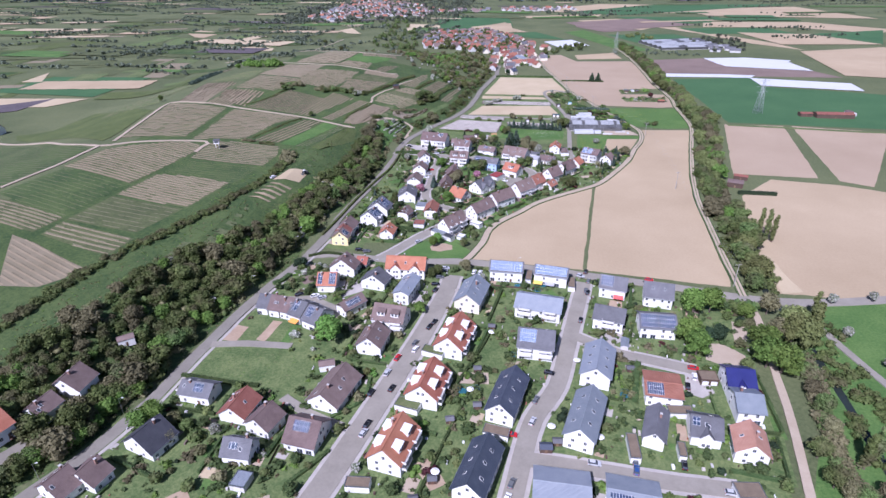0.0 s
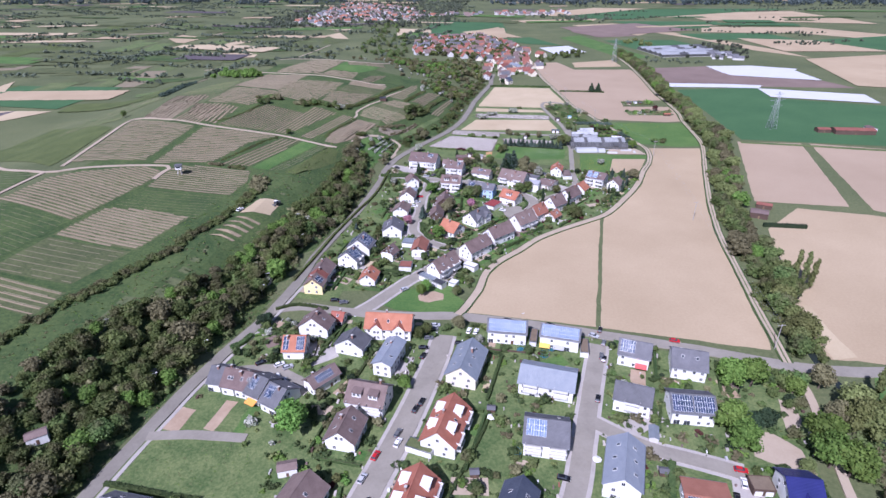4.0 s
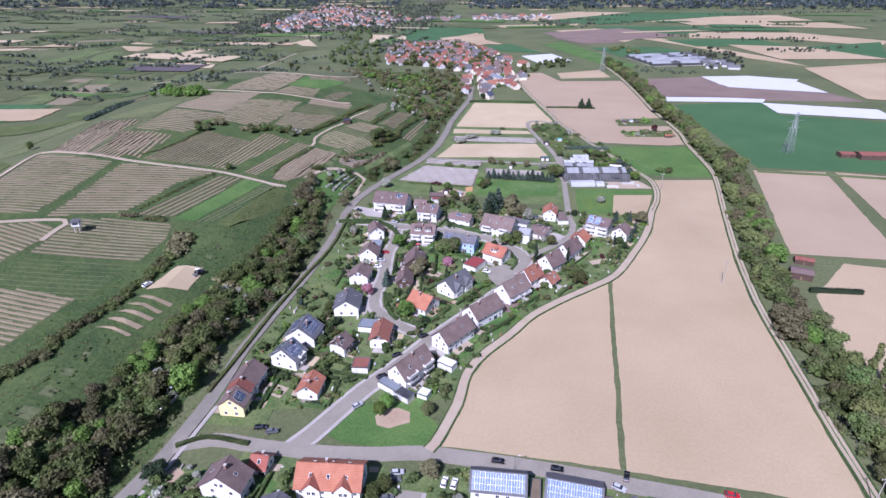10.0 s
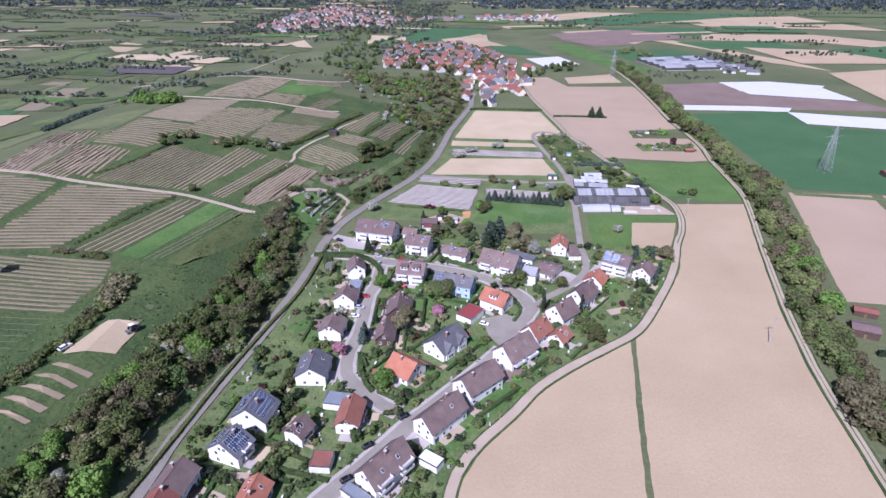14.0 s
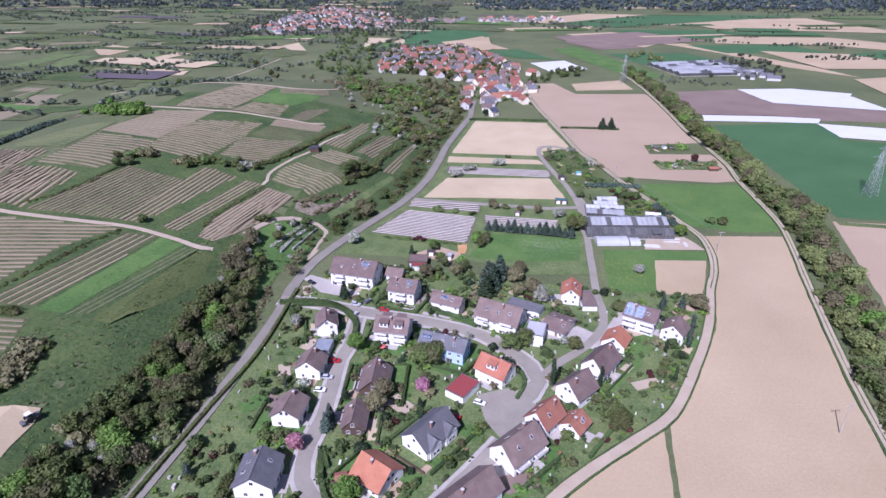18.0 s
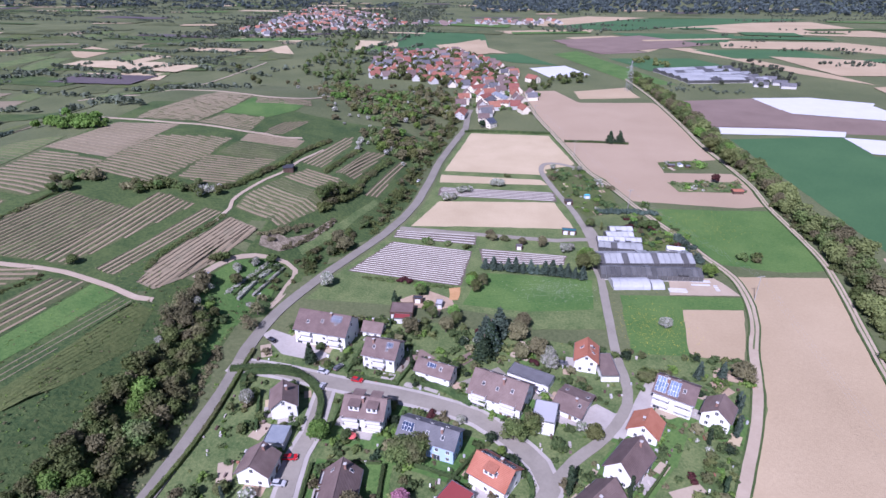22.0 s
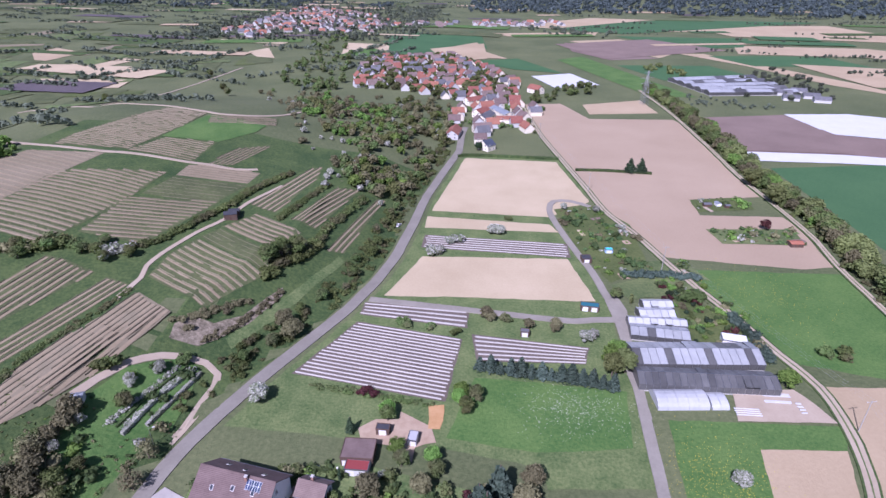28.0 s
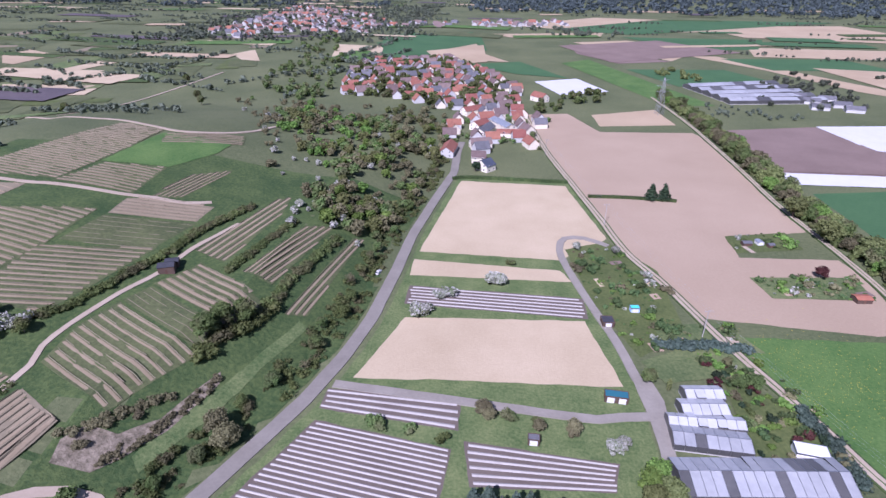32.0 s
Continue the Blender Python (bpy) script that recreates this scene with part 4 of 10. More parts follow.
def vineyard(poly, angle, gap, share, grass="vinegrass"):
    """A plot of vines: its grass, bare soil strips along the rows, and the rows of stems on wires and posts."""
    words = {"vinegrass": "vineyard plot with grass between tan soil rows", "vinebrown": "vineyard plot of bare brown soil rows", "hill": "green fallow plot with faint vine rows", "grass": "olive grass plot with faint rows", "olive": "olive green plot with faint rows"}[grass]
    patch("vineyard", poly, grass, 0.1, words, "vineyard", amount=0.3)
    rnd = random.Random(int(abs(poly[0][0] * 7 + poly[0][1])))
    ux, uy = math.cos(radians(angle)), math.sin(radians(angle))
    soil, vines = Build(), Build()
    half = gap * share * 0.38
    for (x0, y0), (x1, y1) in row_lines(poly, angle, gap):
        length = math.hypot(x1 - x0, y1 - y0)
        steps = max(2, int(length / 4.5))
        trim0, trim1 = rnd.uniform(0.2, 1.6) / length, 1 - rnd.uniform(0.2, 1.6) / length
        wide, prev, last = rnd.uniform(0.85, 1.15), None, None
        for k in range(steps + 1):
            f = trim0 + (trim1 - trim0) * k / steps
            x, y = x0 + (x1 - x0) * f, y0 + (y1 - y0) * f
            row = []
            for j in (-1, 0, 1):
                e = j * half * wide * (1 + rnd.uniform(-0.07, 0.07))
                px, py = x - uy * e, y + ux * e
                row.append((px, py, hz(px, py) + (0.34 if j == 0 else 0.30)))
            if prev and (share > 0.25 or rnd.random() > 0.08):
                soil.face([prev[0], row[0], row[1], prev[1]])
                soil.face([prev[1], row[1], row[2], prev[2]])
            prev = row
            if share > 0.25:
                e = half * wide + 0.35
                px, py = x - uy * e, y + ux * e
                z, top = hz(px, py) + 0.2, rnd.uniform(0.3, 0.5)
                cur = [(px + uy * 0.14, py - ux * 0.14, z + 0.1), (px - uy * 0.14, py + ux * 0.14, z + 0.1), (px, py, z + top)]
                if last and rnd.random() > 0.18:
                    vines.face([last[0], cur[0], cur[2], last[2]])
                    vines.face([cur[1], last[1], last[2], cur[2]])
                if k % 2 == 0:
                    vines.box(px - 0.05, py - 0.05, z - 0.3, px + 0.05, py + 0.05, z + 0.9)
                last = cur
    tagged(soil.make("soil_rows", VINE_SOIL if share > 0.25 else OLIVE if grass == "olive" else VINE_BROWN), "tan soil strips between the vines", "rows", "", "stuff")
    if share > 0.25:
        tagged(vines.make("vine_rows", VINE), "bare brown vine rows on wires and posts", "vines", "", "stuff")


def film_field(quad, n, share=0.43, label="field covered with rows of white plastic film"):
    patch("film_field", quad, "filmsoil", 0.07, label, "field")
    row_strips("film_rows", quad, n, share, FILM, 0.12, 0.26, "stuff", "raised rows under white plastic film", jitter=0.05)


# ---- cars ----
CAR_PAINT = {k: material("car_paint_" + k, v, tuple(min(1, c * 1.15) for c in v), rough=0.25, fine=0.3) for k, v in {"white": (0.72, 0.72, 0.72), "black": (0.012, 0.012, 0.014), "grey": (0.12, 0.125, 0.13), "silver": (0.42, 0.43, 0.45), "red": (0.42, 0.02, 0.025), "blue": (0.03, 0.07, 0.2)}.items()}
TYRE = material("tyre_rubber", (0.015, 0.015, 0.015), (0.03, 0.03, 0.03))
RIM = material("wheel_rim", (0.4, 0.4, 0.42), (0.5, 0.5, 0.52), rough=0.3, metal=0.8)
LAMP = material("lamp_glass", (0.6, 0.6, 0.58), (0.75, 0.75, 0.72), rough=0.1)
TAIL = material("tail_lamp", (0.35, 0.01, 0.01), (0.45, 0.02, 0.02), rough=0.2)


def car_meshes():
    prof = [(-2.1, 0.35), (-2.15, 0.75), (-1.95, 0.95), (-1.0, 1.02), (1.15, 1.0), (1.85, 0.88), (2.1, 0.7), (2.12, 0.35)]
    b = Build()
    for (x0, z0), (x1, z1) in zip(prof, prof[1:]):
        b.face([(x0, -0.88, z0), (x0, 0.88, z0), (x1, 0.88, z1), (x1, -0.88, z1)])
    b.face([(x, -0.88, z) for x, z in prof])
    b.face([(x, 0.88, z) for x, z in prof[::-1]])
    b.face([(-2.1, -0.88, 0.35), (2.12, -0.88, 0.35), (2.12, 0.88, 0.35), (-2.1, 0.88, 0.35)])
    top = [(-1.55, 1.44), (0.25, 1.46)]
    b.face([(-1.55, -0.64, 1.44), (0.25, -0.64, 1.46), (0.25, 0.64, 1.46), (-1.55, 0.64, 1.44)])
    g = Build()
    low, high = [(-1.98, -0.82, 0.97), (1.0, -0.82, 1.0), (1.0, 0.82, 1.0), (-1.98, 0.82, 0.97)], [(-1.55, -0.64, 1.435), (0.25, -0.64, 1.455), (0.25, 0.64, 1.455), (-1.55, 0.64, 1.435)]
    for i in range(4):
        g.face([low[i], low[(i + 1) % 4], high[(i + 1) % 4], high[i]])
    w = Build()
    w.tube((0, -0.11, 0), (0, 0.11, 0), 0.32, 0.32, 12)
    w.f.append(tuple(range(11, -1, -1)))
    w.w.append(0)
    r = Build()
    r.tube((0, -0.12, 0), (0, 0.12, 0), 0.19, 0.19, 8)
    r.f.append(tuple(range(7, -1, -1)))
    r.w.append(0)
    l, t = Build(), Build()
    l.box(2.05, -0.2, 0.62, 2.13, 0.2, 0.76)
    t.box(-2.17, -0.18, 0.72, -2.1, 0.18, 0.86)
    return b, [mesh_of(nm, q.v, q.f, m) for nm, q, m in (("glazing", g, GLASS), ("tyre", w, TYRE), ("rim", r, RIM), ("headlight", l, LAMP), ("tail_light", t, TAIL))]


CAR_BODY, CAR_PARTS = car_meshes()
CAR_MESH = {k: mesh_of("car_body", CAR_BODY.v, CAR_BODY.f, m) for k, m in CAR_PAINT.items()}


def car(x, y, rot, paint="grey", z=None, scale=1.0):
    root = new("car")
    root.matrix_basis = Matrix.LocRotScale((x, y, (hz(x, y) if z is None else z) + 0.44), Euler((0, 0, radians(rot))), (scale, scale, scale))
    win, tyre, rim, head, tail = CAR_PARTS
    attach("body", CAR_MESH[paint], root, Matrix())
    attach("glazing", win, root, Matrix())
    for wx in (-1.3, 1.35):
        for wy in (-0.8, 0.8):
            w = attach("wheel", tyre, root, pose(wx, wy, 0.32))
            attach("rim", rim, w, Matrix())
    for s in (-1, 1):
        attach("headlight", head, root, pose(0, 0.62 * s, 0))
        attach("tail_light", tail, root, pose(0, 0.64 * s, 0))
    return tagged(root, f"{paint} parked car on the asphalt", "car", "parked cars")


# ---- poles, pylons, lamps ----
WOOD_POLE = material("pole_wood", (0.30, 0.28, 0.25), (0.42, 0.40, 0.37), fine=3)
PYLON_STEEL = material("pylon_steel", (0.30, 0.31, 0.32), (0.42, 0.43, 0.44), rough=0.5, metal=0.5)


def utility_pole(x, y, h=12.5, rot=0):
    root = new("utility_pole")
    root.matrix_basis = pose(x, y, hz(x, y), 0, 0, rot)
    b = Build()
    b.tube((0, 0, -0.5), (0, 0, h), 0.19, 0.13, 8)
    b.make("pole", WOOD_POLE, root)
    b = Build()
    b.box(-1.7, -0.08, h - 0.5, 1.7, 0.08, h - 0.34)
    arm = b.make("crossarm", WOOD_POLE, root)
    for k in (-1.55, 0.0, 1.55):
        b = Build()
        b.tube((k, 0, h - 0.34), (k, 0, h - 0.05), 0.06, 0.04, 6)
        b.make("insulator", LAMP, arm)
    return tagged(root, "tall weathered utility pole with a crossarm", "utility pole", "utility poles")


def wire(a, b, sag=1.6, r=0.018):
    q = Build()
    n = 12
    pt = lambda t: (a[0] + (b[0] - a[0]) * t, a[1] + (b[1] - a[1]) * t, a[2] + (b[2] - a[2]) * t - sag * 4 * t * (1 - t))
    q.pipe([pt(i / n) for i in range(n + 1)], r, 3)
    return tagged(q.make("cable", PYLON_STEEL), "thin overhead cable between utility poles", "cable")


def pylon(x, y, h=34, rot=0):
    root = new("power_pylon")
    root.matrix_basis = pose(x, y, hz(x, y), 0, 0, rot)
    wide = lambda z: 2.9 * (1 - z / h) ** 0.9 + 0.35
    levels = [h * k / 9 for k in range(10)]
    for sx, sy in ((-1, -1), (1, -1), (1, 1), (-1, 1)):
        b = Build()
        for z0, z1 in zip(levels, levels[1:]):
            b.tube((sx * wide(z0), sy * wide(z0), z0), (sx * wide(z1), sy * wide(z1), z1), 0.12, 0.11, 4)
        b.make("leg", PYLON_STEEL, root)
    b = Build()
    for z0, z1 in zip(levels, levels[1:]):
        c0, c1 = [[(s * wide(z), t * wide(z), z) for s, t in ((-1, -1), (1, -1), (1, 1), (-1, 1))] for z in (z0, z1)]
        for i in range(4):
            b.tube(c0[i], c1[(i + 1) % 4], 0.06, 0.06, 3)
            b.tube(c0[(i + 1) % 4], c1[i], 0.06, 0.06, 3)
            b.tube(c1[i], c1[(i + 1) % 4], 0.06, 0.06, 3)
    b.make("bracing", PYLON_STEEL, root)
    for z, reach in ((h * 0.62, 6.5), (h * 0.78, 8.5), (h * 0.93, 5.5)):
        b = Build()
        for s in (-1, 1):
            for t in (-1, 1):
                b.tube((s * wide(z), t * wide(z), z), (s * reach, 0, z + 0.3), 0.08, 0.06, 3)
            b.tube((0, 0, z + 1.6), (s * reach, 0, z + 0.3), 0.07, 0.05, 3)
        b.make("arm", PYLON_STEEL, root)
    return tagged(root, "grey steel lattice power pylon in a green field", "power pylon")


def street_lamp(x, y, rot=0, h=7.0):
    root = new("street_lamp")
    root.matrix_basis = pose(x, y, hz(x, y), 0, 0, rot)
    b = Build()
    b.tube((0, 0, -0.3), (0, 0, h), 0.09, 0.06, 6)
    b.tube((0, 0, h), (1.2, 0, h + 0.25), 0.05, 0.05, 5)
    b.make("pole", STEEL, root)
    b = Build()
    b.box(1.0, -0.15, h + 0.18, 1.8, 0.15, h + 0.34)
    b.make("head", LAMP, root)
    return tagged(root, "slim grey street lamp beside the road", "street lamp", "street lamps")


# ---- small garden things ----
def shed(x, y, rot, L=3.0, W=2.4, H=2.5, roof="brown", wall="wood", label="small dark wooden garden shed with a pitched roof"):
    root = new("garden_shed")
    root.matrix_basis = pose(x, y, hz(x, y), 0, 0, rot)
    e = H * 0.78
    l, w = L / 2, W / 2
    b = Build()
    b.box(-l, -w, -0.3, l, w, e)
    for s in (-1, 1):
        b.face([(s * l, -w, e), (s * l, w, e), (s * l, 0, H)][:: s])
    b.make("wall", WALLS[wall], root)
    b = Build()
    for s in (-1, 1):
        b.slab([(-l - 0.2, 0, H + 0.1), (l + 0.2, 0, H + 0.1), (l + 0.2, s * (w + 0.25), e), (-l - 0.2, s * (w + 0.25), e)], 0.1)
    b.make("roof", ROOFS[roof], root)
    b = Build()
    b.box(-0.42, -w - 0.05, 0.0, 0.42, -w + 0.01, min(1.9, e - 0.1))
    b.make("door", DOOR, root)
    return tagged(root, label, "shed")


def fence(pts, h=1.1, mat=None, label="low garden fence of wooden boards"):
    root = new("fence")
    root.matrix_basis = pose(pts[0][0], pts[0][1], 0)
    ox, oy = pts[0]
    for (x0, y0), (x1, y1) in zip(pts, pts[1:]):
        d = math.hypot(x1 - x0, y1 - y0)
        n = max(1, round(d / 2.6))
        t = math.degrees(math.atan2(y1 - y0, x1 - x0))
        for i in range(n):
            fx, fy = x0 + (x1 - x0) * (i + 0.5) / n, y0 + (y1 - y0) * (i + 0.5) / n
            b = Build()
            b.box(-d / n / 2 + 0.05, -0.03, 0.12, d / n / 2 - 0.05, 0.03, h)
            ob = b.make("panel", mat or WALLS["wood"], root)
            ob.matrix_basis = pose(fx - ox, fy - oy, hz(fx, fy), 0, 0, t)
            b = Build()
            b.box(-d / n / 2 - 0.06, -0.06, -0.3, -d / n / 2 + 0.06, 0.06, h + 0.08)
            ob = b.make("post", mat or WALLS["wood"], root)
            ob.matrix_basis = pose(fx - ox, fy - oy, hz(fx, fy), 0, 0, t)
    return tagged(root, label, "fence")


def trampoline(x, y, r=1.6):
    root = new("trampoline")
    root.matrix_basis = pose(x, y, hz(x, y))
    b = Build()
    b.tube((0, 0, 0.72), (0, 0, 0.8), r, r, 16)
    b.make("mat", FABRICS["teal"], root)
    for i in range(6):
        t = i * math.pi / 3
        b = Build()
        b.tube((r * math.cos(t), r * math.sin(t), 0), (r * math.cos(t), r * math.sin(t), 2.4), 0.04, 0.04, 5)
        b.make("leg", STEEL, root)
    for z in (0.8, 2.4):
        b = Build()
        b.pipe([(r * math.cos(i * math.pi / 8), r * math.sin(i * math.pi / 8), z) for i in range(17)], 0.05, 4)
        b.make("ring", FABRICS["teal"], root)
    return tagged(root, "round dark trampoline with a padded rim on a lawn", "trampoline")


def parasol(x, y, colour="white", r=1.5):
    root = new("parasol")
    root.matrix_basis = pose(x, y, hz(x, y))
    b = Build()
    b.tube((0, 0, 0), (0, 0, 2.5), 0.03, 0.03, 5)
    b.make("pole", STEEL, root)
    b = Build()
    b.tube((0, 0, 2.1), (0, 0, 2.6), r, 0.05, 8)
    b.make("canopy", FABRICS[colour], root)
    return tagged(root, colour + " fabric garden parasol on a pole", "parasol")


# ---- greenhouses ----
PANE_PALE = material("whitened_glass", (0.24, 0.25, 0.26), (0.38, 0.39, 0.395), rough=0.25, fine=0.6, coarse=0.1, vary=0.12)
PANE_DARK = material("clear_glass_over_beds", (0.07, 0.072, 0.072), (0.14, 0.138, 0.135), rough=0.3, fine=0.6, coarse=0.1, vary=0.25)
TUNNEL = material("tunnel_film", (0.38, 0.39, 0.40), (0.50, 0.51, 0.52), rough=0.3, fine=0.4, coarse=0.1, vary=0.08)


def greenhouse(x, y, rot, L, W, E, H, pane=None, mixed=0.3, label="long glasshouse with whitened panes", bars=3.0):
    """A glasshouse: steel frame, and each pane of its roof a piece of its own."""
    root = new("greenhouse")
    root.matrix_basis = pose(x, y, hz(x, y), 0, 0, rot)
    rnd = random.Random(int(x * 3 + y))
    l, w = L / 2, W / 2
    b = Build()
    b.box(-l, -w, -0.3, l, w, 0.5)
    b.make("base_wall", CONCRETE, root)
    b = Build()
    for s in (-1, 1):
        b.face([(-l, s * w, 0.5), (l, s * w, 0.5), (l, s * w, E), (-l, s * w, E)])
        b.face([(s * l, -w, 0.5), (s * l, w, 0.5), (s * l, w, E), (s * l, 0, H), (s * l, -w, E)])
    b.make("side_glazing", PANE_DARK, root)
    n = max(2, round(L / bars))
    for s in (-1, 1):
        for i in range(n):
            x0, x1 = -l + i * L / n + 0.08, -l + (i + 1) * L / n - 0.08
            b = Build()
            lift = 0.5 if rnd.random() < 0.1 else 0.0
            b.slab([(x0, 0, H), (x1, 0, H), (x1, s * w, E + lift), (x0, s * w, E + lift)], 0.05)
            b.make("pane", PANE_DARK if rnd.random() < mixed else (pane or PANE_PALE), root)
    b = Build()
    for i in range(n + 1):
        xx = -l + i * L / n
        for s in (-1, 1):
            b.tube((xx, s * w, E), (xx, 0, H), 0.06, 0.06, 4)
            b.tube((xx, s * w, 0), (xx, s * w, E), 0.06, 0.06, 4)
    b.tube((-l, 0, H + 0.05), (l, 0, H + 0.05), 0.09, 0.09, 4)
    b.make("frame", STEEL, root)
    return tagged(root, label, "greenhouse", "nursery greenhouses")


def tunnel(x, y, rot, L, W, H, label="low white film tunnel at the nursery"):
    root = new("polytunnel")
    root.matrix_basis = pose(x, y, hz(x, y), 0, 0, rot)
    b = Build()
    k = 8
    arc = [(math.cos(math.pi * i / k) * W / 2, math.sin(math.pi * i / k) * H) for i in range(k + 1)]
    for i in range(k):
        b.face([(-L / 2, *arc[i]), (-L / 2, *arc[i + 1]), (L / 2, *arc[i + 1]), (L / 2, *arc[i])])
    for s in (-1, 1):
        b.face([(s * L / 2, *p) for p in arc])
    b.make("cover", TUNNEL, root)
    n = max(2, int(L / 3))
    for j in range(n + 1):
        b = Build()
        xx = -L / 2 + j * L / n
        b.pipe([(xx, p * 1.01, q * 1.01) for p, q in arc], 0.06, 4)
        b.make("hoop", STEEL, root)
    return tagged(root, label, "polytunnel", "nursery tunnels")


# ---- plain far houses ----
def far_house(x, y, rot, L, W, E, H, roof="red", wall="white", windows=True):
    root = new("house")
    root.matrix_basis = pose(x, y, hz(x, y), 0, 0, rot)
    l, w = L / 2, W / 2
    b = Build()
    for s in (-1, 1):
        q = [(-l, s * w, -0.5), (l, s * w, -0.5), (l, s * w, E), (-l, s * w, E)]
        b.face(q if s < 0 else q[::-1])
        q = [(s * l, -w, -0.5), (s * l, w, -0.5), (s * l, w, E), (s * l, 0, H), (s * l, -w, E)]
        b.face(q if s > 0 else q[::-1])
    b.make("wall", WALLS[wall], root)
    b = Build()
    for s in (-1, 1):
        b.slab([(-l - 0.4, 0, H + 0.12), (l + 0.4, 0, H + 0.12), (l + 0.4, s * (w + 0.4), E - 0.3), (-l - 0.4, s * (w + 0.4), E - 0.3)], 0.2)
    b.make("roof", ROOFS[roof], root)
    if windows:
        for s in (-1, 1):
            for o in (-0.25, 0.25):
                for k in range(2):
                    attach("window", WINDOW, root, pose(o * L, s * w, 1 + 2.7 * k, 0, 0, 0 if s < 0 else 180))
                    attach("window", WINDOW, root, pose(s * l, o * W, 1 + 2.7 * k, 0, 0, 90 * s))
    return tagged(root, f"{'white' if wall == 'white' else wall} village house with a {ROOF_WORDS[roof]} roof", "house", "village houses")


def lookout(x, y):
    """The small white lookout cabin on a post beside the vineyard track."""
    root = new("lookout_tower")
    root.matrix_basis = pose(x, y, hz(x, y), 0, 0, 20)
    for sx in (-1, 1):
        for sy in (-1, 1):
            b = Build()
            b.tube((sx * 1.2, sy * 1.2, -0.3), (sx * 1.0, sy * 1.0, 4.0), 0.15, 0.13, 6)
            b.make("post", WALLS["grey"], root)
    b = Build()
    b.box(-1.8, -1.8, 4.0, 1.8, 1.8, 6.4)
    cab = b.make("cabin", WALLS["white"], root)
    b = Build()
    b.box(-2.3, -2.3, 6.4, 2.3, 2.3, 6.7)
    b.make("roof", ROOFS["dark"], root)
    b = Build()
    b.box(-1.3, -1.85, 4.9, 1.3, -1.78, 5.9)
    b.make("window", GLASS, cab)
    return tagged(root, "small white lookout cabin on posts by the track", "lookout tower")

# ---- roads and tracks ----
ribbon("road", [(road_x(y), y) for y in range(-60, 861, 12)], 5.4, ROAD_ASPHALT, 0.36, "grey asphalt country road along the foot of the hill", "road")
ribbon("pavement", [(road_x(y), y) for y in range(40, 271, 10)], 1.5, PAVING, 0.40, "pale footway beside the country road", "pavement", off=-4.0)
ribbon("road", [(-109.7, 247.1), (-97.2, 251.6), (-79.6, 249.8), (-60.8, 248.9), (-43.1, 249.4), (-26.0, 251.2), (-10.9, 250.2), (3.8, 249.0), (24.3, 246.2), (43.6, 242.9), (62.1, 240.1), (80.0, 237.0), (95.5, 233.6), (117.0, 229.6), (143.4, 229.7), (180.6, 236.9)], 6, ASPHALT, 0.368, "grey asphalt road between houses and bare field", "road")
ribbon("pavement", [(-69.9, 248.9), (-64.9, 256.0), (-51.4, 280.1), (-44.3, 289.9), (-36.8, 301.2), (-30.4, 311.6), (-21.4, 323.9), (-7.2, 343.6), (1.8, 357.2)], 8.8, PAVING, 0.306, "pale paved footways beside a street", "pavement", rough=0.1)
ribbon("street", [(-69.9, 248.9), (-64.9, 256.0), (-51.4, 280.1), (-44.3, 289.9), (-36.8, 301.2), (-30.4, 311.6), (-21.4, 323.9), (-7.2, 343.6), (1.8, 357.2)], 6, ASPHALT, 0.376, "grey asphalt village street", "road")
ribbon("pavement", [(-100.7, 434.3), (-81.5, 432.1), (-60.3, 427.5), (-40.9, 424.2), (-24.8, 420.7), (-7.2, 414.7), (3.3, 406.1), (11.8, 396.9), (14.7, 388.0), (11.1, 380.4), (3.8, 372.5)], 8.8, PAVING, 0.309, "pale paved footways beside a street", "pavement", rough=0.1)
ribbon("street", [(-100.7, 434.3), (-81.5, 432.1), (-60.3, 427.5), (-40.9, 424.2), (-24.8, 420.7), (-7.2, 414.7), (3.3, 406.1), (11.8, 396.9), (14.7, 388.0), (11.1, 380.4), (3.8, 372.5)], 6, ASPHALT, 0.384, "curved asphalt village street", "road")
ribbon("pavement", [(-61.3, 422.7), (-60.3, 402.6), (-61.5, 393.6), (-59.3, 363.4), (-60.3, 349.5), (-58.1, 337.0), (-51.0, 328.6), (-40.6, 320.8), (-34.6, 318.1)], 7.8, PAVING, 0.312, "pale paved footways beside a street", "pavement", rough=0.1)
ribbon("street", [(-61.3, 422.7), (-60.3, 402.6), (-61.5, 393.6), (-59.3, 363.4), (-60.3, 349.5), (-58.1, 337.0), (-51.0, 328.6), (-40.6, 320.8), (-34.6, 318.1)], 5, ASPHALT, 0.392, "narrow asphalt side street", "road")
ribbon("lane", [(13.2, 386.6), (22.7, 399.1), (34.0, 410.2), (43.5, 425.7), (45.1, 440.6), (44.8, 457.2), (49.3, 540.5), (50.1, 562.4), (46.7, 573.5), (43.2, 595.9), (36.5, 623.1), (29.7, 656.6), (28.9, 672.9), (32.6, 683.8), (42.7, 684.9), (53.7, 677.1)], 3.6, ASPHALT, 0.4, "narrow asphalt lane past the nursery", "road")
ribbon("lane", [(48.3, 555.6), (39.1, 554.4), (30.4, 552.4), (6.0, 554.5), (-19.7, 557.0), (-57.1, 560.7)], 3.6, ASPHALT, 0.408, "asphalt farm lane between fields", "road")
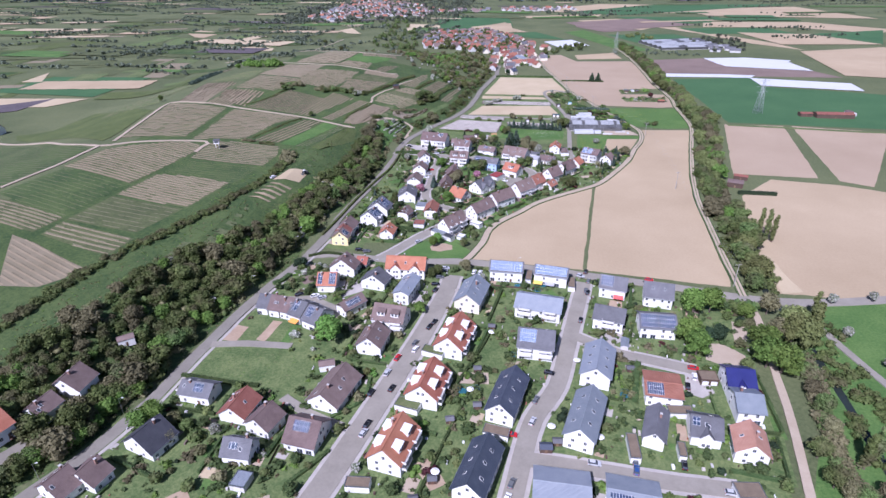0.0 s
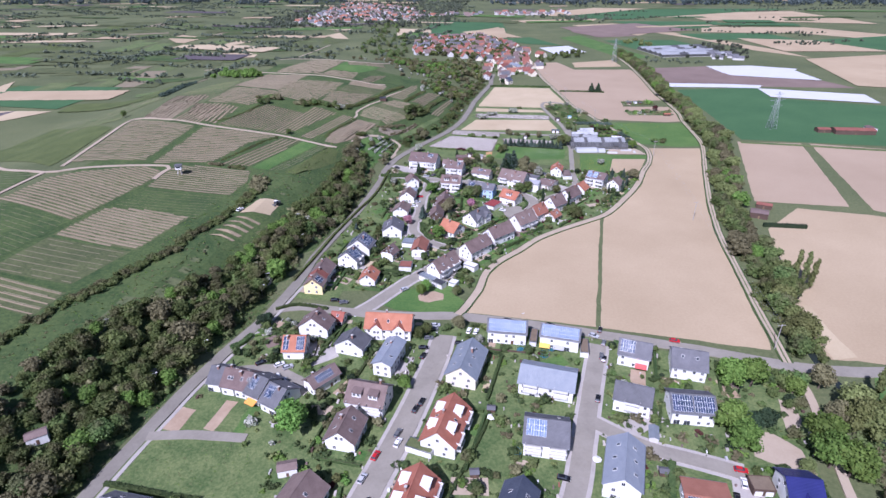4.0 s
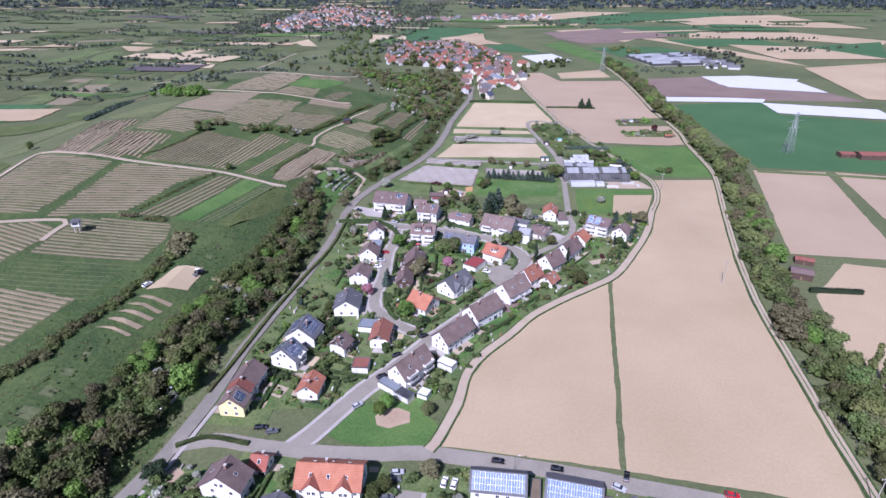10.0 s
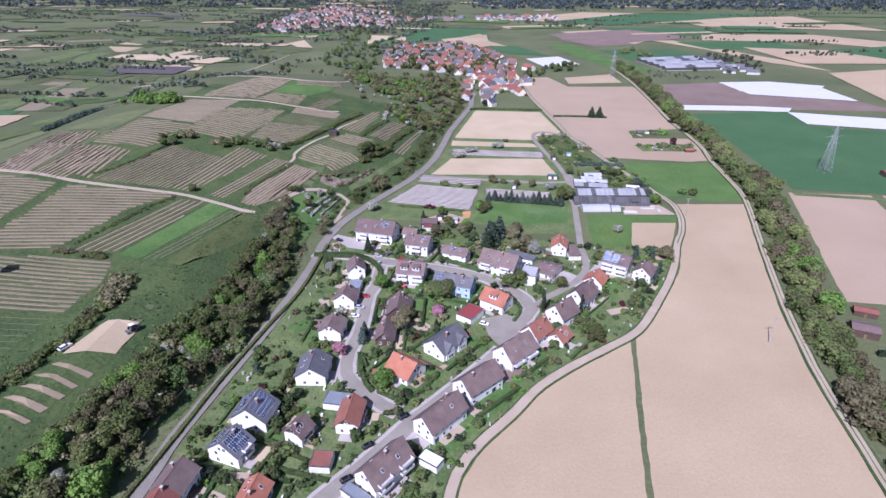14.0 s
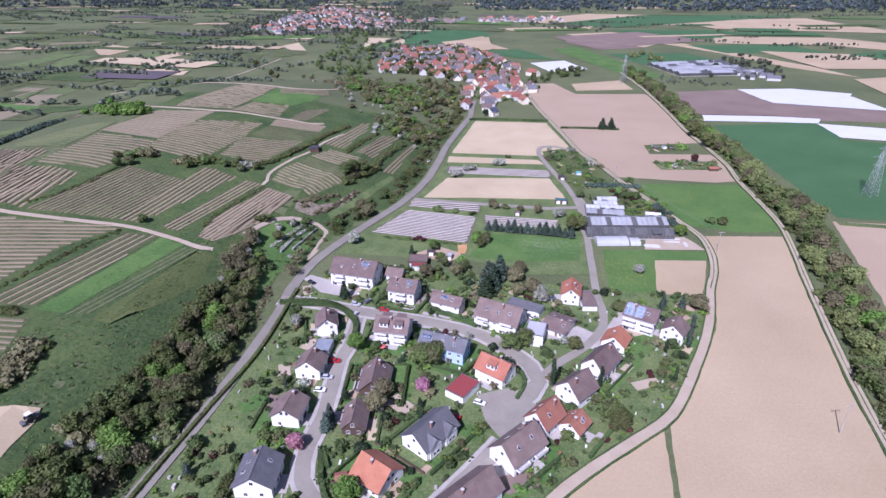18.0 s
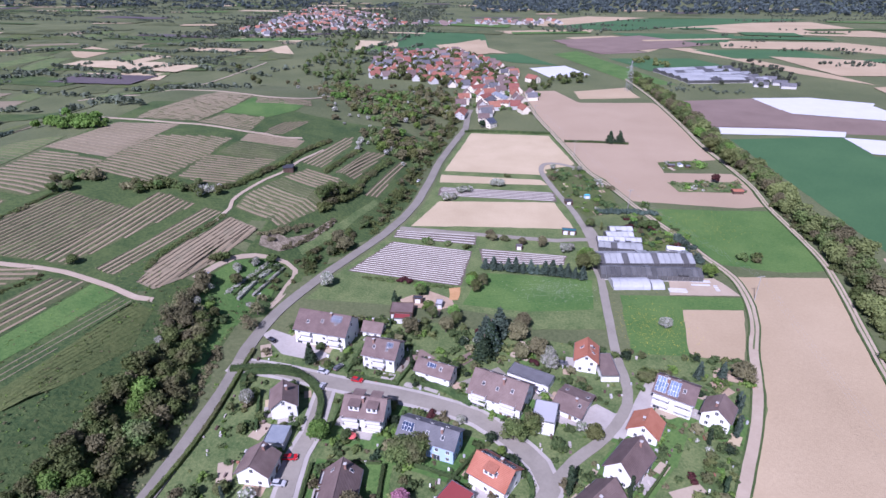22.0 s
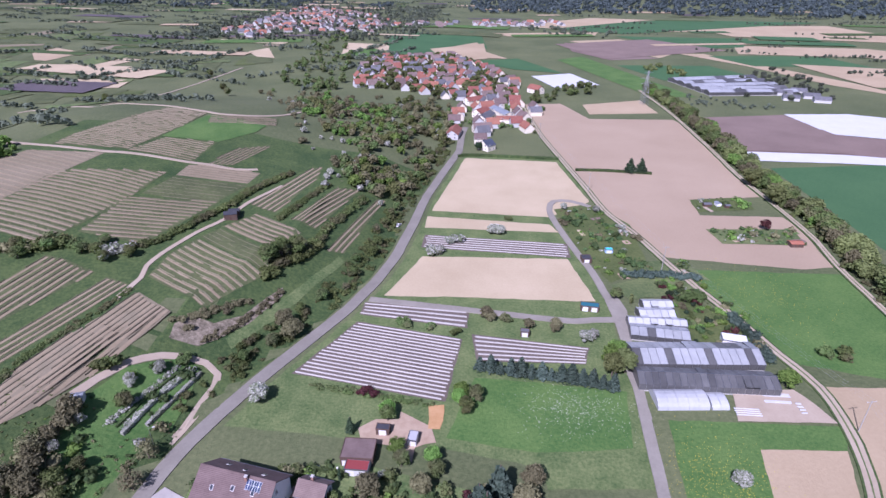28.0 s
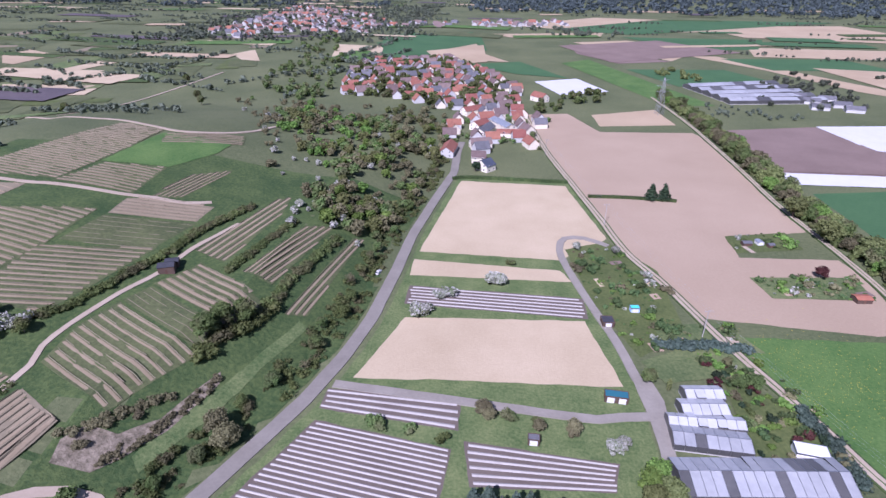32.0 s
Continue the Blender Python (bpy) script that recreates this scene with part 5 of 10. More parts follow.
LEFT_TRACK = [(-23.5, 252.5), (-21.5, 255.9), (-15.5, 274.7), (-12.5, 293.0), (-6.0, 306.0), (4.0, 319.0), (16.0, 336.5), (29.7, 349.7), (44.4, 362.0), (59.0, 375.0), (72.5, 398.0), (88.0, 430.0), (98.5, 462.0), (105.4, 479.0), (110.2, 499.5), (110.8, 520.0), (105.0, 538.0), (99.7, 555.0), (93.8, 572.0), (86.9, 591.0), (80.0, 614.0), (71.9, 642.0), (61.4, 671.0), (54.5, 712.0), (44.4, 769.0), (32.6, 839.0), (21.9, 934.0)]
RIGHT_TRACK = [(112.0, 232.0), (113.2, 249.0), (114.4, 270.5), (116.4, 293.0), (118.8, 321.0), (121.5, 352.0), (128.9, 396.0), (137.3, 434.0), (147.0, 475.0), (157.0, 515.5), (162.0, 544.0), (163.3, 580.0), (164.0, 612.0), (167.5, 645.0), (167.3, 672.0), (165.7, 706.0), (164.0, 749.0), (165.5, 809.0), (165.7, 880.0), (164.7, 940.0), (158.0, 1040.0)]


def beside(line, off, y0, y1):
    """The line's points from y0 to y1, moved off metres to its left."""
    pts = smooth_line(line, 6.0)
    out = []
    for i, p in enumerate(pts):
        if min(y0, y1) <= p.y <= max(y0, y1):
            d = (pts[min(i + 1, len(pts) - 1)] - pts[max(i - 1, 0)]).normalized()
            out.append((p.x - d.y * off, p.y + d.x * off))
    return out if y1 > y0 else out[::-1]


ribbon("verge", LEFT_TRACK, 4.8, HILL_GRASS, 0.386, "dark grass verge beside a farm track", "verge")
ribbon("track", LEFT_TRACK, 3.4, GRAVEL, 0.416, "pale gravel farm track", "track")
ribbon("verge", [p for p in LEFT_TRACK if p[1] > 455], 0.6, GRASS, 0.436, "grassy middle of a farm track", "verge")
ribbon("verge", RIGHT_TRACK, 4.6, HILL_GRASS, 0.394, "dark grass verge beside a farm track", "verge")
ribbon("track", RIGHT_TRACK, 2.9, GRAVEL, 0.424, "pale gravel track beside a row of trees", "track")
ribbon("verge", RIGHT_TRACK, 0.5, GRASS, 0.444, "grassy middle of a farm track", "verge")
ribbon("path", [(-100.4, 472.7), (-99.1, 478.6), (-98.2, 489.9), (-97.3, 497.7), (-98.5, 502.6), (-103.5, 505.2), (-110.5, 504.6), (-116.6, 501.8), (-121.0, 498.1), (-124.1, 494.5), (-128.1, 485.5), (-131.9, 473.1)], 2.6, GRAVEL, 0.432, "curved pale gravel track", "track")
ribbon("path", [(-290.0, 352.0), (-293.2, 366.6), (-297.7, 384.4), (-306.3, 423.7), (-312.5, 452.0), (-311.0, 463.5), (-303.0, 464.5), (-276.5, 460.8), (-246.5, 456.0), (-222.0, 458.0), (-190.0, 463.0), (-176.0, 462.0), (-157.0, 457.0), (-145.1, 451.8), (-138.6, 452.6)], 2.6, GRAVEL, 0.44, "pale vineyard track on the hill", "track")
ribbon("path", [(-146.0, 523.0), (-145.3, 532.3), (-144.9, 539.5), (-147.2, 547.8), (-146.2, 559.4), (-141.3, 580.3), (-135.4, 597.3), (-132.5, 618.1), (-124.3, 646.2)], 2.0, GRAVEL, 0.448, "pale vineyard track past a hut", "track")
ribbon("path", [(-300.0, 659.0), (-270.4, 655.2), (-256.3, 653.3), (-227.7, 647.9), (-217.7, 648.4), (-196.6, 649.2), (-180.5, 650.5), (-168.0, 653.6), (-154.5, 655.2), (-144.5, 661.8)], 2.6, GRAVEL, 0.456, "pale vineyard track on the hilltop", "track")
ribbon("path", [(-460.2, 853.3), (-448.4, 864.8), (-409.3, 871.5), (-340.0, 815.0), (-299.7, 785.0), (-261.1, 775.0), (-226.5, 755.7), (-203.9, 745.5), (-183.1, 753.9), (-168.2, 773.0), (-162.6, 801.1)], 2.6, GRAVEL, 0.464, "pale vineyard track on the hilltop", "track")
ribbon("path", [(-520.0, 440.0), (-439.0, 416.0), (-380.0, 386.0), (-331.1, 352.1), (-293.5, 340.5), (-285.4, 342.8), (-276.1, 349.8), (-243.9, 365.5), (-229.5, 370.8), (-226.0, 367.0), (-226.5, 360.0), (-225.5, 348.0)], 2.6, GRAVEL, 0.48, "pale track to a lookout tower", "track")
ribbon("path", [(-293.0, 339.5), (-292.5, 317.4), (-292.0, 297.8), (-294.6, 276.1), (-296.0, 258.0)], 2.4, GRAVEL, 0.488, "pale vineyard track", "track")
ribbon("path", [(-384.3, 868.1), (-368.0, 900.0), (-361.2, 973.0), (-355.3, 1034.6), (-350.0, 1120.0)], 2.6, GRAVEL, 0.496, "pale field track on the hill", "track")
ribbon("pavement", [(-61.1, 69.4), (-54.7, 93.5), (-47.2, 125.3), (-41.1, 153.1), (-34.7, 183.5), (-29.2, 218.6), (-27.9, 235.8)], 11.3, PAVING, 0.357, "pale paved footways beside a street", "pavement", rough=0.1)
ribbon("street", [(-61.1, 69.4), (-54.7, 93.5), (-47.2, 125.3), (-41.1, 153.1), (-34.7, 183.5), (-29.2, 218.6), (-27.9, 235.8)], 8.5, ASPHALT, 0.512, "wide asphalt residential street", "road")
ribbon("pavement", [(1.7, 79.8), (5.3, 101.2), (8.8, 120.8), (12.7, 138.9), (21.4, 157.1), (26.3, 179.1), (31.5, 204.9), (38.0, 236.0)], 9.3, PAVING, 0.36, "pale paved footways beside a street", "pavement", rough=0.1)
ribbon("street", [(1.7, 79.8), (5.3, 101.2), (8.8, 120.8), (12.7, 138.9), (21.4, 157.1), (26.3, 179.1), (31.5, 204.9), (38.0, 236.0)], 6.5, ASPHALT, 0.52, "asphalt residential street", "road")
ribbon("pavement", [(8.8, 120.8), (33.2, 118.9), (52.6, 117.1), (74.7, 116.2)], 8.8, PAVING, 0.363, "pale paved footways beside a street", "pavement", rough=0.1)
ribbon("street", [(8.8, 120.8), (33.2, 118.9), (52.6, 117.1), (74.7, 116.2)], 6, ASPHALT, 0.528, "asphalt residential street", "road")
ribbon("pavement", [(28.8, 191.5), (46.3, 181.0), (61.3, 176.8), (75.8, 172.8)], 8.3, PAVING, 0.366, "pale paved footways beside a street", "pavement", rough=0.1)
ribbon("street", [(28.8, 191.5), (46.3, 181.0), (61.3, 176.8), (75.8, 172.8)], 5.5, ASPHALT, 0.536, "asphalt residential side street", "road")
ribbon("lane", [(-123.0, 166.4), (-109.7, 168.7), (-88.4, 169.4)], 4, ASPHALT, 0.544, "narrow asphalt lane", "road")
ribbon("lane", [(-80.0, 139.1), (-67.7, 132.0), (-53.8, 127.2)], 4, ASPHALT, 0.552, "narrow asphalt drive", "road")
ribbon("lane", [(-159.9, 88.6), (-155.7, 98.1), (-151.9, 107.2)], 4.5, ASPHALT, 0.56, "narrow asphalt lane", "road")
ribbon("path", [(112.2, 224.2), (112.2, 214.8), (110.2, 201.6), (105.3, 172.1), (101.5, 148.4), (94.1, 113.8)], 3, GRAVEL, 0.568, "gravel path beside the brook", "path")
ribbon("path", [(135.3, 212.6), (139.6, 191.7), (146.1, 165.9), (149.5, 146.5)], 3.2, ASPHALT, 0.576, "asphalt farm path through a meadow", "path")
ribbon("track", [(195.9, 544.2), (240.8, 539.4), (300.7, 530.9), (352.9, 527.6)], 4, GRASS, 0.584, "grassy farm track", "track")
# ---- fields ----
# close to the road its dark green also stands in for tree shade
patch("hillside", [(road_x(y) - 4.2, y) for y in range(60, 721, 20)] + [(-284.8, 713.9), (-278.5, 599.4), (-275.6, 407.4), (-277.1, 200.0), (-260.0, 60.0)], "hill", 0.004, "dark green grassland on the vineyard hill", "hillside")
patch("grassland", [(road_x(y) + 5, y) for y in range(482, 771, 12)] + [(44.0, 768.0), (54.0, 700.0), (50.0, 690.0), (30.0, 660.0), (46.0, 575.0), (46.0, 500.0), (44.0, 470.0), (-20.0, 480.0)], "lawn", 0.006, "green grass between the film fields", "grassland")
patch("field", [(38.6, 249.6), (54.6, 367.3)] + beside(LEFT_TRACK, -2.4, 366, 254), "soil", 0.024, "bare tan soil field with a curved edge", "field")
patch("field", [(40.6, 249.0), (109.0, 240.3)] + beside(RIGHT_TRACK, 2.4, 246, 524) + beside(LEFT_TRACK, -2.4, 523, 374) + [(57.0, 369.5)], "soil", 0.028, "bare tan soil field, long and wide", "field")
patch("field", [(78.7, 488.5), (105.5, 490.7), (91.7, 451.5), (71.6, 446.7), (48.4, 447.2), (50.5, 452.7), (72.4, 452.8)], "soil", 0.032, "small bare soil field", "field")
patch("field", [(-38.8, 603.3), (33.1, 607.9), (41.6, 569.0), (-20.7, 566.6), (-51.6, 564.1)], "pale", 0.036, "pale bare soil field beside the road", "field")
patch("field", [(-27.0, 764.3), (40.0, 762.0), (54.3, 685.7), (27.7, 659.3), (-41.0, 661.5)], "pale", 0.04, "pale bare soil field", "field")
patch("field", [(-42.7, 653.1), (27.0, 649.0), (31.3, 638.8), (-42.4, 637.7)], "pale", 0.044, "narrow bare soil strip", "field")
patch("field", [(24.0, 950.0), (61.2, 957.8), (82.2, 895.6), (160.5, 901.6)] + beside(RIGHT_TRACK, 2.6, 895, 706) + [(117.9, 692.0), (115.9, 671.4), (163.6, 673.6)] + beside(RIGHT_TRACK, 2.6, 668, 612) + [(145.5, 608.8)] + beside(LEFT_TRACK, -2.6, 610, 930), "rose", 0.048, "wide bare tan soil field", "field")
patch("field", [(83.5, 955.4), (147.6, 983.8), (153.1, 926.2), (84.9, 914.3)], "soil", 0.052, "bare tan soil strip", "field")
patch("meadow", beside(LEFT_TRACK, -2.4, 604, 528) + [(136.8, 526.9)] + beside(RIGHT_TRACK, 2.4, 526, 607), "meadow", 0.056, "bright green meadow with yellow flowers", "field")
patch("field", [(194.1, 547.3), (245.8, 545.7), (217.1, 402.8), (159.9, 407.2)], "rose", 0.06, "bare soil field beyond the trees", "field")
patch("field", [(253.2, 546.2), (329.8, 530.3), (247.0, 388.7), (229.1, 398.5)], "rose", 0.064, "bare soil field beyond the trees", "field")
patch("field", [(152.4, 363.1), (182.6, 397.2), (224.5, 390.2), (280.0, 366.0), (201.4, 228.8), (140.5, 236.5), (128.2, 236.4), (132.0, 273.3)], "soil", 0.068, "large bare soil field with pale patches", "field")
patch("field", [(184.5, 909.5), (276.0, 916.9), (286.7, 863.8), (390.5, 834.5), (408.5, 788.3), (297.3, 790.5), (178.3, 795.0)], "dark", 0.072, "dark brown soil field", "field")
patch("field", [(193.5, 764.9), (295.3, 784.3), (288.4, 726.1), (388.4, 696.8), (447.8, 672.6), (360.5, 539.2), (199.8, 553.8), (196.9, 668.2)], "crop", 0.076, "dark green field of young crop", "field")
patch("meadow", [(142.5, 227.6), (181.4, 234.4), (260.7, 231.1), (178.0, 122.7), (94.1, 113.8), (109.5, 143.6), (119.1, 186.7)], "meadow", 0.08, "green meadow with flowering fruit trees", "field")
patch("lawn", [(-60.1, 257.1), (-54.4, 273.5), (-46.6, 284.3), (-38.7, 281.8), (-20.3, 263.2), (-24.1, 254.0), (-39.3, 252.8), (-52.8, 253.7)], "meadow", 0.084, "green triangular lawn by the junction", "lawn")
patch("meadow", [(-9.3, 513.3), (43.5, 511.3), (40.7, 485.4), (13.2, 480.2), (-16.6, 484.0)], "meadow", 0.088, "green meadow", "field")
patch("meadow", [(54.1, 498.7), (110.7, 501.3), (105.5, 490.7), (78.7, 488.5), (72.4, 452.8), (50.5, 452.7)], "meadow", 0.092, "green meadow with yellow flowers", "field")
patch("court", [(-7.4, 378.4), (3.8, 383.4), (14.7, 374.0), (18.1, 362.0), (1.4, 358.6), (-4.1, 366.1)], "asphalt", 0.34, "asphalt court beside a red-roofed garage", "court")
patch("lawn", [(-123.8, 144.4), (-118.4, 163.5), (-92.4, 166.3), (-82.4, 159.2), (-84.4, 146.4), (-98.4, 146.1)], "hill", 0.149, "unmown green plot between gardens", "lawn")
patch("yard", [(84.7, 191.6), (90.5, 192.0), (98.0, 185.0), (97.7, 178.9), (91.9, 175.1), (81.7, 180.4)], "gravel", 0.335, "pale gravel square among trees", "square")
patch("yard", [(99.9, 209.6), (104.3, 207.6), (104.0, 199.2), (98.2, 190.2), (96.2, 192.8)], "gravel", 0.337, "pale gravel path in a small park", "path")
patch("yard", [(-108.3, 205.9), (-93.2, 209.4), (-73.7, 199.2), (-75.4, 192.2), (-92.7, 195.3)], "asphalt", 0.339, "asphalt car park beside houses", "car park")
patch("yard", [(-91.2, 227.1), (-77.6, 232.5), (-69.5, 216.6), (-78.4, 209.0)], "paving", 0.341, "paved yard between houses", "yard")
patch("yard", [(-120.3, 170.4), (-119.9, 182.0), (-112.6, 180.5), (-113.5, 169.5)], "earth", 0.343, "dug garden plot", "plot")
patch("yard", [(-105.5, 172.1), (-103.5, 186.4), (-99.1, 186.3), (-101.2, 171.3)], "earth", 0.345, "dug garden plot", "plot")
patch("plot", [(-94.4, 171.7), (-93.8, 185.7), (-89.4, 183.7), (-90.4, 171.1)], "meadow", 0.347, "green garden strip", "plot")
patch("yard", [(-55.5, 219.1), (-37.9, 219.3), (-38.4, 205.6), (-51.6, 208.6)], "paving", 0.349, "paved yard beside a house", "yard")
patch("yard", [(71.0, 170.6), (78.1, 173.0), (79.4, 160.5), (74.0, 156.8), (69.4, 159.2)], "paving", 0.351, "paved court between houses", "court")
patch("yard", [(40.6, 192.7), (53.7, 200.4), (56.3, 194.0), (43.2, 183.7)], "paving", 0.353, "paved court between houses", "court")
patch("field", [(136.1, 278.0), (139.3, 276.2), (139.0, 258.3), (141.6, 238.5), (130.8, 236.6), (131.9, 257.6)], "pale", 0.2, "pale dry strip along the edge of a field", "field")
patch("yard", [(-14.9, 431.5), (-0.7, 441.6), (2.4, 438.0), (15.2, 431.5), (19.0, 427.6), (12.4, 424.9), (2.9, 431.0)], "asphalt", 0.341, "asphalt court before a garage row", "court", amount=0.2)
patch("yard", [(-96.0, 453.5), (-93.5, 457.6), (-82.0, 453.0), (-71.6, 446.7), (-64.7, 442.8), (-68.8, 438.6), (-83.8, 441.8)], "paving", 0.343, "paved court before an apartment house", "court", amount=0.2)
patch("yard", [(16.6, 416.9), (27.5, 421.5), (33.0, 425.0), (38.6, 421.0), (44.4, 423.6), (49.1, 432.9), (53.5, 440.4), (57.0, 436.0), (50.0, 420.0), (38.6, 409.0)], "paving", 0.345, "pale paved court between houses", "court", amount=0.2)
patch("field", [(47.7, 446.2), (48.0, 451.6), (72.2, 452.0), (76.0, 446.0), (54.5, 444.3)], "pale", 0.1, "bare soil strip beside a meadow", "field")
patch("meadow", [(-116.0, 420.0), (-114.5, 440.0), (-116.0, 463.0), (-114.5, 472.0), (-104.5, 472.0), (-105.5, 445.0), (-104.0, 420.0), (-106.0, 405.0), (-112.0, 405.0)], "meadow", 0.1, "bright green grass strip between the road and a wood", "field")
# ---- houses ----
house(-33.0, 117.6, 79, 17.0, 12.1, 5.8, 11.3, "red", "white", "", "dormers paledormer balcony skylight")
house(-26.6, 147.7, 81, 16.9, 12.7, 5.8, 11.3, "red", "white", "", "dormers paledormer balcony skylight")
house(-20.1, 178.3, 79, 19.2, 12.6, 5.8, 11.3, "red", "white", "", "dormers paledormer balcony skylight")
house(-15.9, 212.2, 80, 19.0, 12.4, 5.8, 10.5, "bluegrey", "cream", "", "skylight")
house(-42.0, 81.5, 79, 17.0, 12.6, 5.8, 10.7, "red", "white", "", "dormers paledormer balcony skylight")
house(3.0, 145.3, 76, 21.5, 10.5, 5.8, 10.2, "navy", "white", "", "skylight nochimney")
house(-4.9, 110.9, 76, 20.8, 10.4, 5.8, 10.2, "navy", "white", "", "skylight nochimney")
house(37.1, 167.1, 78, 19.1, 11.5, 6.3, 10.2, "bluegrey", "white", "", "skylight nochimney")
house(29.8, 137.0, 74, 22.7, 10.5, 6.3, 10.5, "bluegrey", "white", "", "skylight nochimney")
house(20.3, 106.3, -2, 16.5, 14.0, 5.8, 7.7, "bluegrey", "white", "", "plain nochimney")
house(40.7, 105.5, -6, 14.9, 14.0, 5.8, 7.7, "bluegrey", "white", "s5,50,15,85", "nochimney plain")
house(15.4, 207.2, -10, 20.6, 14.0, 5.8, 9.2, "bluegrey", "white", "", "nochimney terrace balcony plain")
house(13.6, 178.8, -4, 14.6, 14.0, 6.3, 10.9, "dark", "white", "s5,50,30,95", "nochimney terrace palepv balcony")
house(-0.5, 236.8, -2, 16.6, 9.0, 6.3, 10.0, "dark", "white", "s3,97,6,96", "nochimney plain palepv terrace")
house(21.7, 235.1, -9, 16.3, 9.5, 6.3, 9.4, "dark", "white", "s3,97,6,96", "nochimney plain palepv terrace awning_yellow_-0.35 awning_grey_0.0")
house(50.5, 226.6, -13, 12.3, 9.0, 5.8, 10.4, "dark", "white", "s5,50,20,95", "nochimney plain terrace awning_red_0.25")
house(70.3, 223.2, -9, 13.0, 13.5, 5.8, 10.2, "dark", "white", "", "nochimney skylight terrace")
house(45.6, 200.8, -14, 13.0, 10.8, 5.8, 9.9, "dark", "white", "", "nochimney terrace balcony")
house(64.9, 198.5, -1, 14.9, 12.5, 5.8, 9.1, "dark", "white", "s3,48,8,92 s52,97,8,92", "nochimney plain terrace")
house(59.3, 157.3, -5, 12.8, 14.0, 5.3, 6.3, "redbrown", "white", "s5,50,10,90", "nochimney plain")
house(53.2, 137.0, 74, 14.9, 7.3, 4.8, 7.9, "dark", "white", "", "")
house(69.3, 138.6, -7, 9.9, 11.8, 4.8, 8.7, "dark", "white", "s5,28,50,90", "gable_s nochimney")
house(81.7, 132.4, 81, 11.4, 10.5, 5.3, 9.3, "terra", "white", "", "terrace skylight")
house(86.7, 151.6, -2, 9.0, 13.0, 5.8, 8.9, "bluegrey", "white", "", "")
house(87.7, 164.6, -2, 9.7, 14.0, 5.3, 9.4, "navyblue", "white", "", "gable_s nochimney plain")
house(-83.3, 231.7, 84, 8.2, 14.0, 5.8, 11.1, "brown", "white", "", "skylight")
house(-76.3, 241.4, -5, 5.7, 7.1, 2.9, 5.6, "red", "white", "", "")
house(-51.5, 235.7, 1, 20.1, 11.8, 5.8, 10.3, "red", "white", "", "gable_s skylight")
house(-87.7, 218.1, 6, 9.2, 11.2, 4.4, 8.6, "red", "white", "s3,28,10,92 s62,97,10,92", "terrace")
house(-64.4, 221.6, 79, 8.3, 13.1, 4.8, 9.1, "dark", "white", "", "")
house(-47.3, 214.4, 80, 16.9, 8.1, 6.3, 8.1, "bluegrey", "white", "", "")
house(-110.1, 196.2, -3, 5.3, 11.8, 4.4, 8.2, "dark", "white", "", "")
house(-103.7, 194.8, -7, 5.5, 11.7, 4.4, 8.8, "brown", "white", "", "")
house(-97.6, 193.8, -11, 5.7, 11.8, 4.4, 8.8, "brown", "white", "", "")
house(-91.0, 191.8, -22, 7.2, 13.2, 4.4, 8.7, "dark", "white", "s10,50,30,90", "awning_orange_0.1")
house(-82.8, 187.6, -24, 8.2, 13.3, 4.4, 8.7, "dark", "white", "s10,50,30,90", "")
house(-70.6, 199.0, 54, 12.5, 7.5, 4.4, 7.2, "brown", "white", "s20,80,20,80", "boards")
house(-49.7, 190.3, -7, 14.4, 12.7, 5.8, 10.6, "brown", "white", "", "balcony dormer_s")
house(-53.9, 173.4, 84, 12.4, 11.1, 4.8, 9.4, "brown", "white", "", "skylight")
house(-61.0, 142.8, 77, 18.7, 12.9, 3.9, 8.7, "brown", "white", "", "")
house(-63.6, 120.9, -8, 11.6, 14.0, 3.9, 9.2, "brown", "white", "s20,70,50,90", "terrace")
house(-80.2, 124.1, 73, 9.5, 10.6, 4.4, 8.4, "brown", "white", "", "")
house(-92.0, 129.7, 82, 11.4, 11.0, 3.9, 8.0, "redbrown", "white", "", "")
house(-110.9, 136.1, -5, 12.7, 9.1, 4.4, 7.3, "dark", "white", "s45,75,30,90", "")
house(-115.4, 111.7, 73, 10.8, 14.0, 3.9, 9.3, "black", "white", "", "")
house(-82.9, 110.8, -1, 9.6, 9.0, 4.4, 8.4, "dark", "white", "s25,55,40,75", "terrace")
house(-131.9, 90.5, 73, 7.9, 11.7, 3.9, 8.3, "brown", "white", "", "")
house(-125.2, 95.4, 78, 7.5, 11.1, 3.9, 8.1, "brown", "white", "", "")
house(-153.6, 127.5, 88, 9.6, 12.6, 4.8, 9.6, "brown", "white", "", "")
house(-156.1, 115.0, 80, 8.8, 9.2, 3.9, 7.4, "brown", "white", "", "")
house(-163.8, 103.1, 74, 6.7, 14.0, 4.8, 10.1, "red", "white", "", "")
house(-95.4, 265.7, 88, 6.4, 10.0, 5.3, 9.1, "brown", "yellow", "s20,80,20,80", "")
house(-95.8, 272.3, 91, 3.9, 9.3, 5.3, 8.8, "redbrown", "white", "", "")
house(-95.4, 279.8, 86, 9.7, 10.1, 5.3, 9.1, "brown", "white", "", "")
house(-70.9, 277.7, 87, 9.2, 8.5, 3.9, 7.1, "red", "white", "", "")
house(-84.9, 294.3, 75, 8.4, 12.2, 5.3, 9.9, "dark", "white", "s10,90,15,90 n10,90,20,80", "balcony")
house(-83.4, 310.4, 84, 10.7, 13.5, 4.8, 9.9, "dark", "white", "s10,90,15,90 n10,90,20,80", "balcony")
house(-65.5, 303.3, 70, 7.1, 7.7, 4.8, 8.2, "brown", "white", "", "boards balcony")
